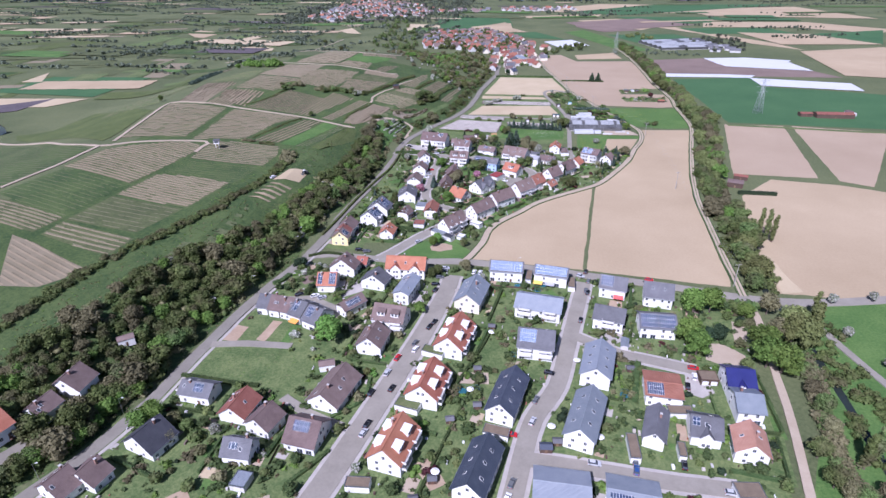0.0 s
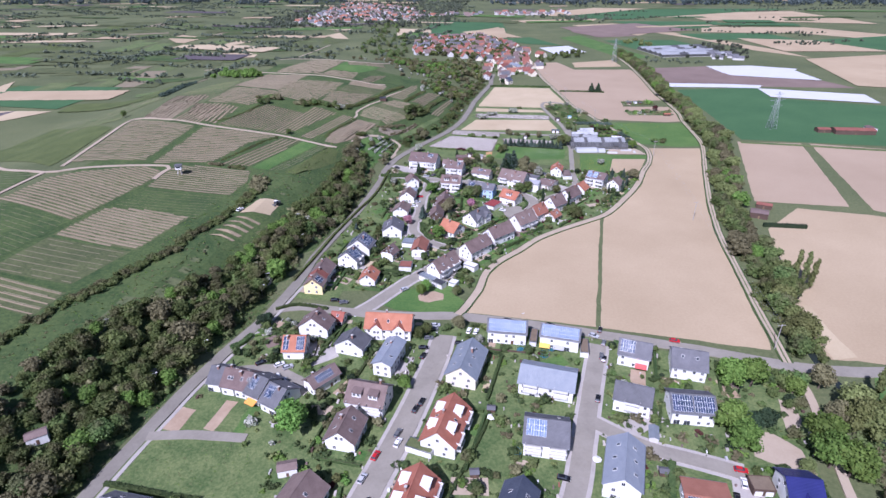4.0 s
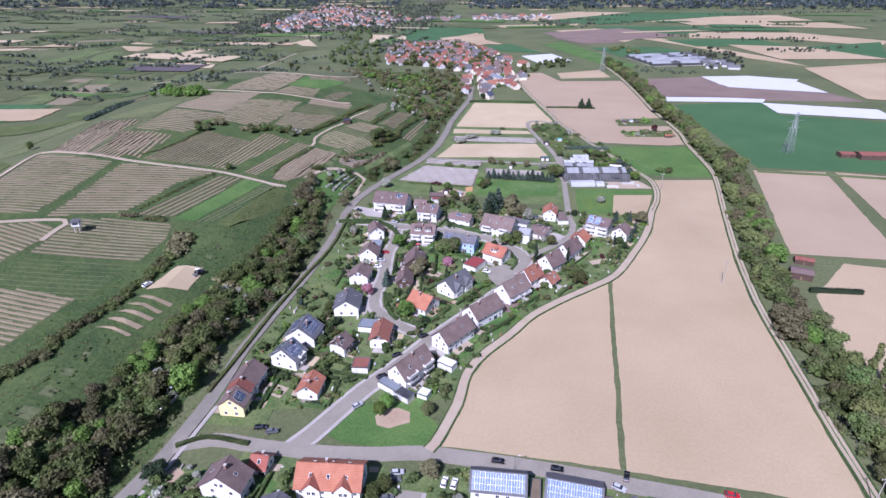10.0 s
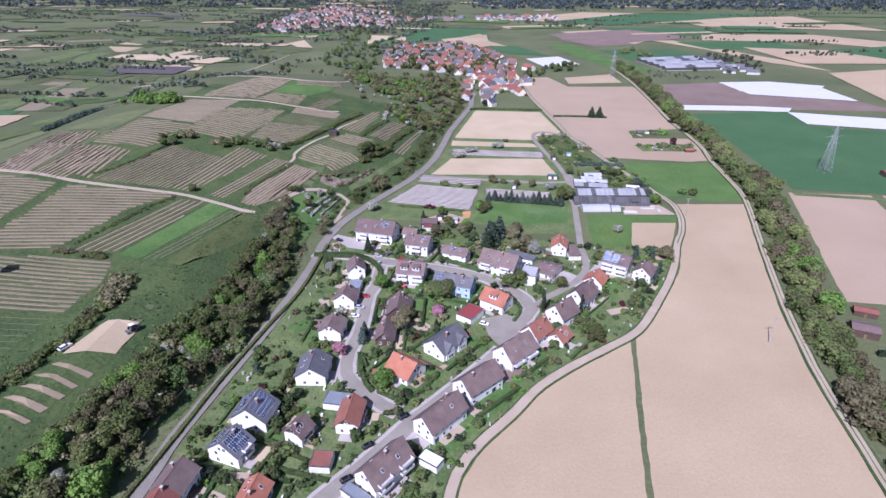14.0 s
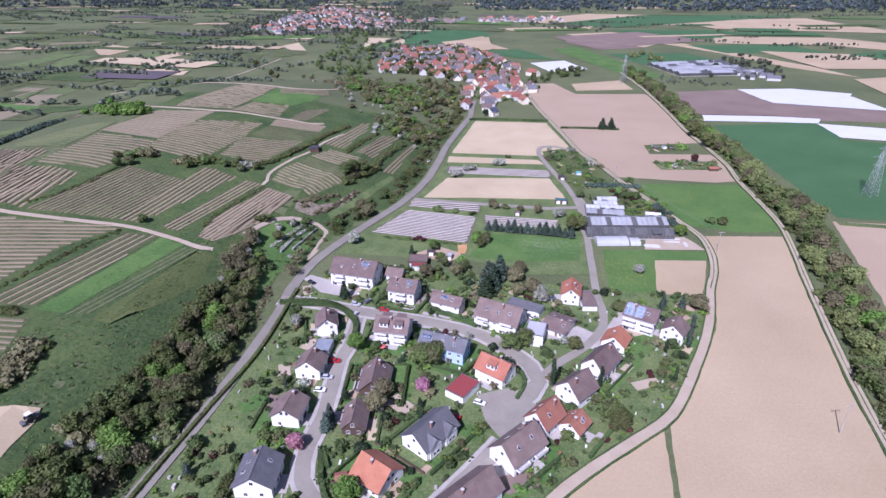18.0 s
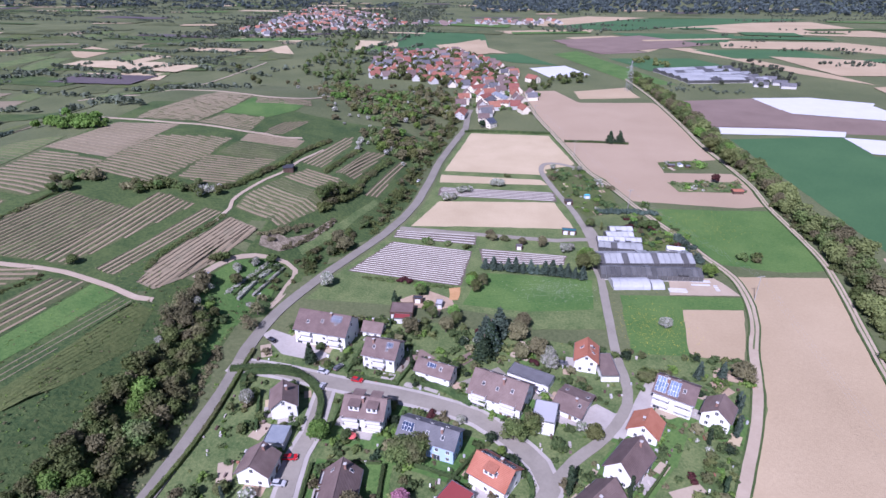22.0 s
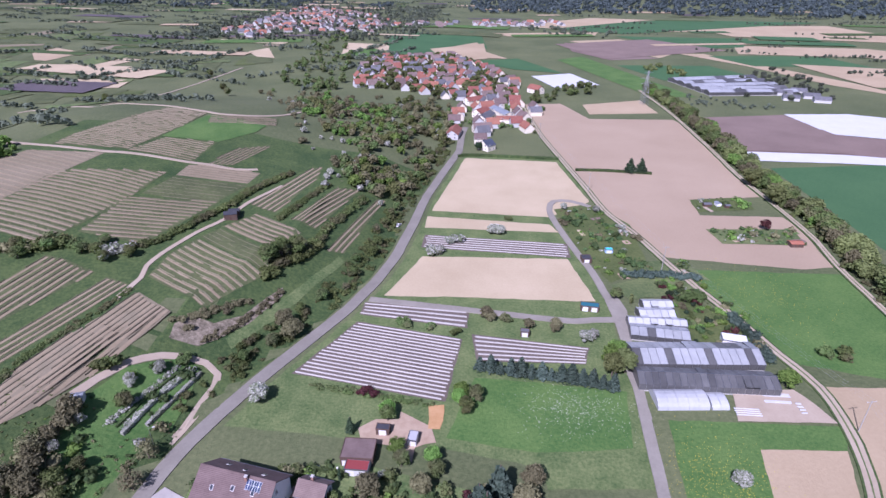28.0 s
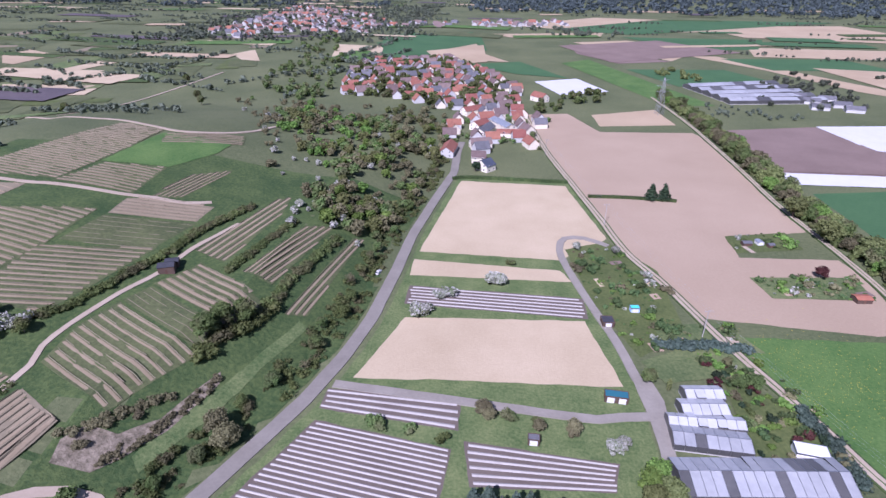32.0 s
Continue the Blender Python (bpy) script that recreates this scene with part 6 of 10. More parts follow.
house(-50.4, 312.3, 90, 12.4, 8.2, 4.4, 7.4, "redbrown", "white", "", "boards balcony")
house(-70.2, 334.8, 94, 12.1, 11.9, 4.8, 8.7, "dark", "white", "", "")
house(-34.5, 290.4, 56, 16.7, 9.7, 5.3, 10.5, "brown", "white", "", "skylight balcony")
house(-19.5, 313.6, 52, 17.4, 9.8, 5.3, 9.9, "brown", "white", "", "")
house(-7.5, 332.5, 47, 16.9, 10.4, 5.3, 10.0, "brown", "white", "", "")
house(6.4, 352.3, 47, 15.1, 11.0, 4.8, 10.1, "brown", "white", "", "skylight balcony")
house(15.5, 366.4, 51, 10.8, 9.3, 4.4, 9.4, "redbrown", "white", "", "")
house(25.3, 365.4, 55, 7.9, 7.9, 2.9, 5.9, "redbrown", "white", "", "")
house(27.4, 381.3, 46, 11.0, 10.7, 4.8, 10.1, "brown", "white", "", "")
house(38.0, 396.7, 53, 13.3, 9.9, 4.8, 9.8, "brown", "white", "", "")
house(46.5, 413.2, 63, 8.7, 9.8, 3.4, 7.1, "red", "white", "", "")
# the pale panels on this roof stand in for two blue glazed areas
house(59.3, 427.9, -27, 13.2, 11.5, 6.8, 10.1, "brown", "white", "s2,30,10,95 s34,60,10,90", "balcony palepv")
house(70.9, 420.4, 59, 8.6, 9.3, 5.3, 8.8, "brown", "white", "", "")
house(32.0, 446.9, 81, 10.7, 8.6, 5.3, 8.6, "red", "white", "", "")
house(24.7, 423.0, -28, 10.6, 13.1, 2.9, 4.7, "brown", "white", "", "")
house(0.4, 424.3, -22, 19.1, 14.0, 5.3, 10.6, "brown", "white", "", "balcony skylight")
house(-22.9, 432.6, -19, 13.8, 7.6, 5.3, 8.2, "brown", "white", "s30,55,50,85", "")
house(-43.6, 441.6, -10, 12.8, 12.0, 6.3, 10.0, "brown", "white", "s65,85,60,90", "balcony skylight")
house(-69.1, 454.7, -10, 21.9, 13.9, 6.8, 12.0, "brown", "white", "s65,85,60,90", "balcony skylight")
house(-51.0, 459.2, -10, 8.2, 7.0, 2.9, 5.5, "brown", "white", "", "")
house(-72.1, 413.0, 108, 9.7, 8.9, 5.3, 8.7, "brown", "white", "", "")
house(-43.2, 410.2, -5, 13.8, 10.9, 6.3, 10.4, "brown", "white", "", "dormers balcony")
house(-21.3, 401.2, -16, 18.8, 9.3, 6.3, 9.3, "dark", "blue", "s5,25,30,80", "skylight terrace")
house(-44.6, 380.3, 93, 13.3, 10.6, 3.4, 8.2, "brown", "wood", "", "balcony boards")
house(-47.3, 360.6, 94, 10.7, 8.1, 3.4, 7.1, "brown", "wood", "", "balcony boards")
house(-35.5, 339.4, -32, 11.5, 11.7, 3.4, 7.8, "red", "white", "", "")
house(-21.6, 356.2, 55, 15.6, 11.2, 4.4, 8.9, "dark", "white", "", "gable_s")
house(-1.2, 389.5, -31, 12.3, 10.4, 4.8, 8.8, "red", "white", "n5,95,40,90", "dormer_s")
house(-70.2, 385.7, 87, 9.0, 10.1, 4.8, 8.7, "brown", "white", "", "")
house(-70.1, 361.9, 88, 10.2, 10.1, 4.8, 8.2, "brown", "white", "", "")
# ---- vineyards on the hill ----
vineyard([(-310.8, 459.0), (-251.5, 450.5), (-246.8, 373.5), (-290.9, 360.7)], 4, 3.37, 0.42, "vinegrass")
vineyard([(-245.7, 449.4), (-188.4, 462.4), (-201.6, 436.8), (-205.3, 406.5), (-207.6, 389.9), (-240.6, 370.6)], 22, 3.40, 0.55, "vinegrass")
vineyard([(-225.6, 375.5), (-178.8, 386.2), (-172.7, 365.3), (-173.9, 343.0), (-224.0, 336.6)], 8, 3.22, 0.3, "vinegrass")
vineyard([(-222.5, 333.2), (-174.8, 340.8), (-176.7, 307.1), (-225.9, 307.7)], 9, 3.66, 0.07, "hill")
vineyard([(-283.7, 331.8), (-272.3, 344.4), (-255.3, 355.9), (-243.4, 363.5), (-232.2, 364.1), (-224.8, 356.0), (-232.5, 283.8), (-286.6, 296.3)], -13, 3.07, 0.5, "vinegrass")
vineyard([(-283.0, 292.9), (-233.1, 281.1), (-237.7, 233.7), (-261.0, 238.9), (-290.8, 250.1)], -13, 3.97, 0.07, "hill")
vineyard([(-289.8, 245.7), (-261.0, 238.9), (-237.0, 232.7), (-240.4, 215.3), (-269.9, 219.2)], -11, 2.94, 0.3, "vinegrass")
vineyard([(-227.6, 302.8), (-204.9, 309.9), (-180.9, 308.7), (-186.8, 266.6), (-231.3, 267.7)], -4, 2.93, 0.58, "vinegrass")
vineyard([(-231.3, 265.4), (-188.3, 264.7), (-195.5, 231.6), (-235.2, 231.6)], -1, 4.23, 0.14, "vinegrass")
vineyard([(-235.2, 229.8), (-192.8, 225.6), (-194.5, 206.4), (-235.4, 214.4)], -6, 3.85, 0.28, "vinegrass")
vineyard([(-247.0, 210.1), (-232.8, 206.5), (-197.9, 194.1), (-200.1, 183.5), (-205.4, 175.0), (-221.3, 171.0)], -21, 3.32, 0.4, "vinebrown")
vineyard([(-461.9, 408.6), (-420.6, 401.1), (-304.2, 340.8), (-296.3, 333.2), (-293.3, 299.6), (-294.6, 276.1), (-295.9, 255.2)], -2, 4.50, 0.15, "hill")
vineyard([(-382.8, 458.2), (-329.5, 471.5), (-347.1, 502.1), (-334.4, 554.5), (-423.4, 635.9), (-405.7, 504.5)], -12, 4.50, 0.14, "grass")
vineyard([(-184.8, 458.2), (-168.7, 459.4), (-182.8, 392.6), (-201.6, 387.9)], 76, 3.56, 0.36, "vinegrass")
vineyard([(-151.5, 452.2), (-144.2, 449.0), (-159.3, 392.6), (-168.6, 389.6)], 72, 2.86, 0.2, "hill")
vineyard([(-274.7, 458.4), (-278.3, 508.9), (-244.9, 500.4), (-253.7, 454.4)], 89, 3.05, 0.5, "vinegrass")
vineyard([(-305.0, 465.1), (-278.2, 460.7), (-284.7, 528.5), (-321.2, 546.9)], 99, 3.33, 0.35, "vinebrown")
vineyard([(-238.4, 460.3), (-232.6, 489.4), (-221.9, 523.9), (-207.7, 522.1), (-187.8, 521.1), (-186.1, 514.7), (-197.6, 467.1)], 77, 2.31, 0.33, "vinegrass")
vineyard([(-195.1, 467.6), (-184.5, 541.6), (-175.9, 541.4), (-162.4, 537.7), (-185.2, 467.4)], 81, 2.80, 0.48, "vinegrass")
vineyard([(-172.8, 467.8), (-156.8, 536.3), (-146.9, 534.6), (-163.3, 465.9)], 76, 2.58, 0.45, "vinegrass")
vineyard([(-151.5, 463.1), (-152.8, 485.8), (-140.6, 530.3), (-122.5, 520.4), (-129.4, 488.3), (-135.3, 471.6), (-141.3, 458.3)], 79, 2.56, 0.66, "vinebrown")
vineyard([(-143.1, 541.3), (-143.7, 559.3), (-138.6, 575.7), (-101.4, 555.3), (-114.0, 527.6)], -27, 3.64, 0.38, "vinegrass")
vineyard([(-138.4, 576.9), (-133.3, 587.5), (-100.6, 570.5), (-100.7, 556.6)], -28, 3.07, 0.12, "vinegrass")
vineyard([(-133.8, 589.2), (-126.4, 602.9), (-124.3, 608.4), (-91.0, 589.0), (-97.2, 571.6)], -27, 3.57, 0.5, "vinegrass")
vineyard([(-131.0, 616.8), (-129.5, 624.8), (-117.8, 678.2), (-111.8, 683.7), (-109.5, 663.0), (-115.7, 610.9)], 78, 3.26, 0.5, "vinegrass")
vineyard([(-105.8, 605.0), (-93.0, 652.6), (-82.6, 660.9), (-92.4, 601.2)], 76, 2.32, 0.5, "vinegrass")
vineyard([(-83.5, 588.0), (-73.3, 657.7), (-68.4, 661.1), (-76.0, 591.7)], 81, 2.30, 0.5, "vinegrass")
vineyard([(-178.2, 647.4), (-170.2, 652.3), (-141.2, 657.6), (-142.0, 640.4), (-177.0, 631.3)], 14, 3.12, 0.75, "vinebrown")
vineyard([(-177.5, 629.0), (-141.2, 638.8), (-145.8, 615.9), (-145.6, 610.5), (-180.5, 603.7)], 15, 3.74, 0.14, "vinegrass")
vineyard([(-184.5, 597.4), (-145.4, 612.9), (-156.9, 562.4), (-184.5, 561.1)], 16, 3.26, 0.42, "vinegrass")
vineyard([(-231.3, 613.7), (-182.5, 633.2), (-182.6, 596.8), (-186.9, 565.6), (-191.6, 547.9), (-223.3, 550.1), (-228.3, 555.2)], -6, 3.73, 0.45, "vinegrass")
vineyard([(-276.0, 516.6), (-277.1, 545.2), (-278.7, 578.9), (-227.9, 565.6), (-227.0, 538.0), (-230.0, 523.8), (-235.9, 512.7)], -11, 4.34, 0.42, "vinegrass")
vineyard([(-281.4, 585.5), (-272.3, 645.4), (-225.6, 645.8), (-229.6, 569.8)], -20, 4.44, 0.3, "vinebrown")
vineyard([(-328.1, 563.3), (-307.4, 595.3), (-283.9, 610.6), (-279.5, 547.3), (-313.1, 547.1)], -12, 4.50, 0.2, "grass")
vineyard([(-310.3, 515.2), (-306.5, 539.6), (-291.1, 544.0), (-282.5, 537.0), (-282.2, 511.6)], 100, 4.04, 0.5, "vinegrass")
vineyard([(-273.0, 478.7), (-282.2, 511.6), (-263.8, 512.2), (-239.9, 506.6), (-240.6, 461.3), (-254.3, 464.2)], 95, 3.79, 0.5, "vinegrass")
vineyard([(-267.6, 659.2), (-269.3, 680.4), (-252.5, 765.5), (-212.3, 744.4), (-211.6, 704.8), (-217.4, 654.3)], -16, 3.00, 0.5, "vinegrass")
vineyard([(-217.7, 652.6), (-210.1, 680.4), (-180.2, 687.9), (-178.6, 653.2)], 0, 3.23, 0.4, "vinegrass")
vineyard([(-170.8, 653.4), (-166.2, 686.2), (-151.3, 703.7), (-151.4, 696.1), (-158.1, 659.8)], 79, 2.14, 0.4, "vinegrass")
vineyard([(-207.9, 737.6), (-166.5, 759.1), (-161.5, 742.0), (-200.8, 719.5)], 28, 3.22, 0.4, "vinegrass")
patch("field", [(-156.8, 319.7), (-155.7, 330.1), (-153.8, 341.5), (-142.9, 344.3), (-141.5, 338.6), (-141.6, 325.7)], "pale", 0.25, "bare tilled plot on the slope", "field")
patch("plot", [(-156.9, 313.7), (-155.2, 315.1), (-142.3, 314.6), (-142.6, 312.0)], "vinesoil", 0.25, "tilled brown bed on the slope", "bed", amount=0.3)
patch("plot", [(-158.9, 308.0), (-154.7, 309.3), (-143.4, 307.9), (-144.3, 305.8)], "vinesoil", 0.26, "tilled brown bed on the slope", "bed", amount=0.3)
patch("plot", [(-159.1, 302.0), (-156.4, 303.6), (-144.0, 302.5), (-144.8, 300.2)], "vinesoil", 0.27, "tilled brown bed on the slope", "bed", amount=0.3)
patch("plot", [(-160.5, 296.4), (-157.9, 298.0), (-145.4, 296.5), (-146.2, 293.6)], "vinesoil", 0.28, "tilled brown bed on the slope", "bed", amount=0.3)
patch("plot", [(-161.4, 290.6), (-157.4, 291.5), (-146.3, 290.2), (-147.2, 288.5)], "vinesoil", 0.29, "tilled brown bed on the slope", "bed", amount=0.3)
vineyard([(-143.2, 448.2), (-135.8, 447.4), (-132.4, 425.1), (-139.5, 403.1), (-148.1, 387.4), (-157.3, 389.0)], 72, 1.60, 0.2, "olive")
patch("meadow", [(-167.5, 458.2), (-153.4, 453.5), (-169.5, 391.1), (-180.9, 390.9)], "meadow", 0.16, "lush green plot on the slope", "field")
patch("meadow", [(-212.9, 682.3), (-209.2, 738.7), (-166.8, 737.5), (-167.9, 719.2), (-180.1, 688.9)], "meadow", 0.16, "lush green plot on the hilltop", "field")
patch("meadow", [(-451.9, 432.7), (-299.0, 352.0), (-300.0, 367.5), (-317.0, 442.9), (-441.9, 527.2), (-435.8, 460.1), (-467.6, 449.2)], "olive", 0.16, "olive green meadow on the hilltop", "field")
patch("spot", [(-44.6, 266.8), (-42.9, 270.4), (-36.6, 271.9), (-32.2, 269.5), (-31.7, 264.5), (-38.4, 261.3), (-43.2, 262.8)], "earth", 0.152, "bare earth spot in a lawn", "plot")
patch("verge", [(-101.9, 518.2), (-97.9, 529.6), (-90.7, 547.3), (-85.7, 562.0), (-77.5, 588.0), (-73.5, 586.0), (-81.1, 563.0), (-87.9, 538.7), (-94.3, 525.5), (-98.4, 514.5)], "lawn", 0.16, "long green grass terrace below the vineyards", "grass terrace")
patch("earth", [(-117.8, 509.3), (-118.9, 515.9), (-115.7, 522.2), (-107.7, 522.4), (-100.6, 531.2), (-92.6, 553.5), (-91.2, 548.8), (-97.4, 528.3), (-104.7, 515.2), (-108.6, 510.3)], "bank", 0.2, "bare crumbling earth bank", "earth bank")
patch("yard", [(-44.7, 485.1), (-40.1, 489.4), (-32.7, 490.2), (-32.5, 493.9), (-22.0, 488.0), (-19.4, 481.9), (-26.1, 478.8), (-26.0, 473.4), (-30.4, 478.4), (-42.5, 480.5)], "earth", 0.2, "sandy yard beside a dark shed", "yard")
patch("bark", [(-23.8, 497.0), (-18.5, 498.0), (-18.9, 487.2), (-22.5, 486.8)], "bark", 0.21, "strip of orange bark beside the meadow", "yard")
patch("lawn", [(10.9, 480.4), (41.5, 484.2), (43.4, 470.4), (13.5, 467.4)], "lawn", 0.2, "mown olive plot in a meadow", "lawn")
patch("garden", [(31.3, 670.8), (53.3, 682.3), (72.4, 653.4), (71.4, 601.2), (50.4, 586.0), (37.8, 625.2)], "olive", 0.2, "green allotment gardens beside the lane", "garden")
patch("orchard", [(-131.7, 459.3), (-123.9, 492.8), (-109.8, 505.0), (-103.9, 501.3), (-101.3, 468.3), (-106.4, 457.3), (-116.4, 449.0)], "meadow", 0.184, "green orchard inside a bend of a track", "orchard")
patch("garden", [(116.8, 695.6), (150.9, 703.5), (151.6, 683.8), (116.4, 676.3)], "olive", 0.2, "green garden plot in a bare field", "garden")
patch("garden", [(113.2, 651.3), (161.1, 656.5), (160.3, 636.0), (116.5, 633.7)], "grass", 0.2, "green garden plot round a hut", "garden")
patch("garden", [(58.5, 608.4), (88.8, 611.5), (97.6, 593.4), (65.3, 588.3)], "grass", 0.207, "rough ground with beds beside a nursery", "garden")
ORCHARD_GROUND = [(-131.7, 459.3), (-123.9, 492.8), (-109.8, 505.0), (-103.9, 501.3), (-101.3, 468.3), (-106.4, 457.3), (-116.4, 449.0)]
ALLOTMENT = [(31.3, 670.8), (53.3, 682.3), (72.4, 653.4), (71.4, 601.2), (50.4, 586.0), (37.8, 625.2)]
NURSERY = [(58.8, 609.9), (89.1, 612.5), (101.9, 560.8), (103.7, 535.8), (93.8, 534.5), (89.7, 571.1), (65.3, 588.3)]
HUT_GARDEN = [(113.2, 651.3), (161.1, 656.5), (160.3, 636.0), (116.5, 633.7)]
PLOT_GARDEN = [(116.8, 695.6), (150.9, 703.5), (151.6, 683.8), (116.4, 676.3)]
# ---- film fields ----
film_field([(-74.8, 509.3), (-18.3, 499.8), (-14.7, 536.0), (-58.5, 543.3)], 18)
film_field([(-59.1, 548.9), (-13.3, 543.2), (-13.3, 556.3), (-58.8, 558.5)], 4)
film_field([(-8.7, 522.8), (31.7, 524.8), (34.1, 535.0), (-11.2, 539.4)], 6)
film_field([(-41.3, 613.2), (34.7, 609.4), (34.8, 625.0), (-41.0, 628.2)], 6)
# ---- far fields ----
# flat white patch put here in place of a white hall with glass roofs
patch("field", [(38.3, 1113.0), (90.6, 1139.3), (117.0, 1064.2), (62.8, 1038.8)], "film", 0.25, "field under white film", "field")
patch("field", [(-46.7, 1224.2), (24.2, 1259.6), (80.9, 1138.5), (17.1, 1160.1)], "crop", 0.262, "dark green field of young crop", "field")
patch("field", [(82.7, 1254.6), (124.8, 1294.1), (213.4, 1006.6), (164.5, 1002.3)], "meadow", 0.274, "long green meadow strip", "field")
patch("field", [(114.6, 1463.3), (242.2, 1288.4), (162.7, 1261.5), (115.0, 1349.8)], "dark", 0.286, "dark ploughed field", "field")
patch("field", [(123.9, 1486.9), (223.1, 1527.1), (372.6, 1390.0), (278.8, 1346.1), (243.5, 1293.7)], "soil", 0.298, "bare soil field", "field")
patch("field", [(284.8, 1346.6), (325.1, 1350.0), (434.8, 1111.4), (456.8, 1023.3), (398.9, 1097.4), (349.7, 1230.7)], "soil", 0.31, "bare soil field", "field")
patch("field", [(323.4, 1327.3), (503.0, 1341.7), (548.9, 1153.9), (509.3, 1242.0), (360.2, 1231.5)], "crop", 0.322, "green crop field", "field")
patch("field", [(163.9, 1214.8), (295.0, 1226.2), (321.3, 1159.3), (202.7, 1103.3)], "crop", 0.334, "green crop field", "field")
patch("field", [(410.3, 1459.1), (628.9, 1449.1), (736.5, 1315.2), (679.0, 1239.5), (568.0, 1344.0), (382.4, 1354.8)], "soil", 0.346, "bare soil field", "field")
patch("field", [(225.6, 1578.7), (479.9, 1573.2), (420.9, 1439.2), (302.9, 1409.5)], "crop", 0.358, "green crop field", "field")
patch("field", [(290.9, 1793.7), (543.9, 1778.0), (598.6, 1725.9), (334.0, 1673.8)], "soil", 0.37, "far bare soil field", "field")
patch("field", [(-18.3, 1592.8), (200.9, 1642.6), (184.1, 1575.2), (13.1, 1543.3)], "soil", 0.382, "far bare soil field", "field")
patch("field", [(190.3, 912.3), (274.1, 932.9), (294.2, 860.5), (326.2, 831.2), (299.0, 788.7), (265.1, 807.0), (185.0, 807.3)], "dark", 0.394, "dark brown ploughed field", "field")
patch("field", [(275.0, 934.9), (338.5, 943.2), (394.8, 918.5), (355.3, 863.5), (308.3, 887.5), (282.3, 879.6)], "film", 0.406, "field under white film", "field")
patch("field", [(183.6, 803.7), (263.1, 803.4), (304.0, 796.7), (293.2, 779.2), (250.0, 781.0), (190.5, 780.5)], "film", 0.418, "strip of pale film rows", "field")
patch("field", [(291.6, 778.2), (399.8, 751.2), (393.9, 707.0), (289.6, 731.3)], "film", 0.43, "field under white film", "field")
patch("field", [(275.2, 934.9), (384.5, 923.6), (390.5, 834.5), (286.7, 863.8)], "film", 0.442, "field under white film", "field")
patch("field", [(-222.4, 1528.2), (-129.3, 1603.0), (-39.5, 1532.9), (-24.9, 1359.5), (-91.6, 1319.5), (-152.9, 1255.4), (-180.5, 1274.0)], "crop", 0.454, "green crop field", "field")
patch("field", [(-117.9, 1398.4), (-46.4, 1443.6), (-27.5, 1322.6), (9.7, 1253.3), (-71.5, 1261.4)], "soil", 0.466, "bare red-brown soil field", "field")
patch("field", [(-274.0, 1390.1), (-193.8, 1376.0), (-184.4, 1307.6), (-246.0, 1242.0)], "pale", 0.478, "pale stubble field", "field")
patch("field", [(-229.2, 1321.9), (-204.6, 1324.0), (-186.6, 1226.8), (-254.4, 1231.2)], "meadow", 0.49, "green meadow plot", "field")
patch("field", [(-564.1, 1018.4), (-456.9, 1024.9), (-462.3, 994.4), (-540.3, 990.0)], "pale", 0.502, "pale bare field strip", "field")
patch("field", [(-727.7, 1212.2), (-734.4, 1274.5), (-654.8, 1230.1), (-655.1, 1145.6), (-677.5, 1152.8)], "soil", 0.514, "bare field", "field")
patch("field", [(-404.2, 1269.3), (-387.8, 1315.9), (-337.4, 1206.3), (-368.5, 1216.3)], "pale", 0.526, "pale bare field", "field")
patch("field", [(-552.4, 1067.2), (-522.5, 1199.9), (-559.2, 1192.0), (-570.6, 1076.5)], "pale", 0.538, "pale field strip", "field")
patch("field", [(-662.9, 624.8), (-654.0, 726.4), (-507.8, 729.3), (-507.9, 609.3)], "crop", 0.55, "dark green crop field", "field")
patch("field", [(-646.7, 590.5), (-505.8, 600.2), (-526.7, 557.0), (-605.9, 547.9)], "pale", 0.562, "pale bare field strip", "field")
patch("field", [(-623.1, 535.0), (-579.3, 567.9), (-547.7, 598.5), (-546.0, 538.5), (-574.2, 514.7)], "plough", 0.574, "dark violet ploughed field", "field")
patch("field", [(-543.5, 969.2), (-445.0, 1010.0), (-436.1, 975.7), (-547.8, 960.7)], "pale", 0.586, "pale field strip", "field")
patch("field", [(-671.6, 687.0), (-685.3, 754.5), (-643.2, 690.1)], "pale", 0.598, "pale field corner", "field")
patch("field", [(-1092.7, 1168.5), (-1079.4, 1292.3), (-1024.4, 1174.7)], "soil", 0.61, "bare far field", "field")
patch("field", [(417.1, 1796.6), (762.4, 1860.5), (816.1, 1522.8), (459.1, 1605.2)], "soil", 0.622, "far bare field", "field")
patch("field", [(94.2, 1437.7), (278.6, 1532.6), (378.7, 1394.1), (154.5, 1268.5)], "dark", 0.634, "far ploughed field", "field")
patch("field", [(-215.0, 1418.8), (-59.8, 1610.8), (-39.6, 1443.6), (-154.2, 1254.9)], "crop", 0.646, "far green field", "field")
patch("field", [(-118.9, 1335.1), (-32.2, 1420.6), (-21.8, 1248.6), (-78.1, 1201.1)], "soil", 0.658, "far bare field", "field")
patch("field", [(47.5, 1729.1), (434.7, 1956.1), (793.6, 1941.1), (249.4, 1616.1)], "crop", 0.67, "far green field", "field")
patch("field", [(421.4, 1256.7), (587.5, 1219.1), (608.2, 1092.9), (443.6, 1086.1)], "soil", 0.682, "bare field", "field")
patch("field", [(442.1, 1007.7), (591.1, 1059.0), (645.4, 967.3), (472.1, 783.6), (415.5, 801.5)], "soil", 0.694, "bare field", "field")
patch("field", [(545.6, 1231.9), (712.3, 1298.4), (608.2, 1092.9)], "crop", 0.706, "green field", "field")
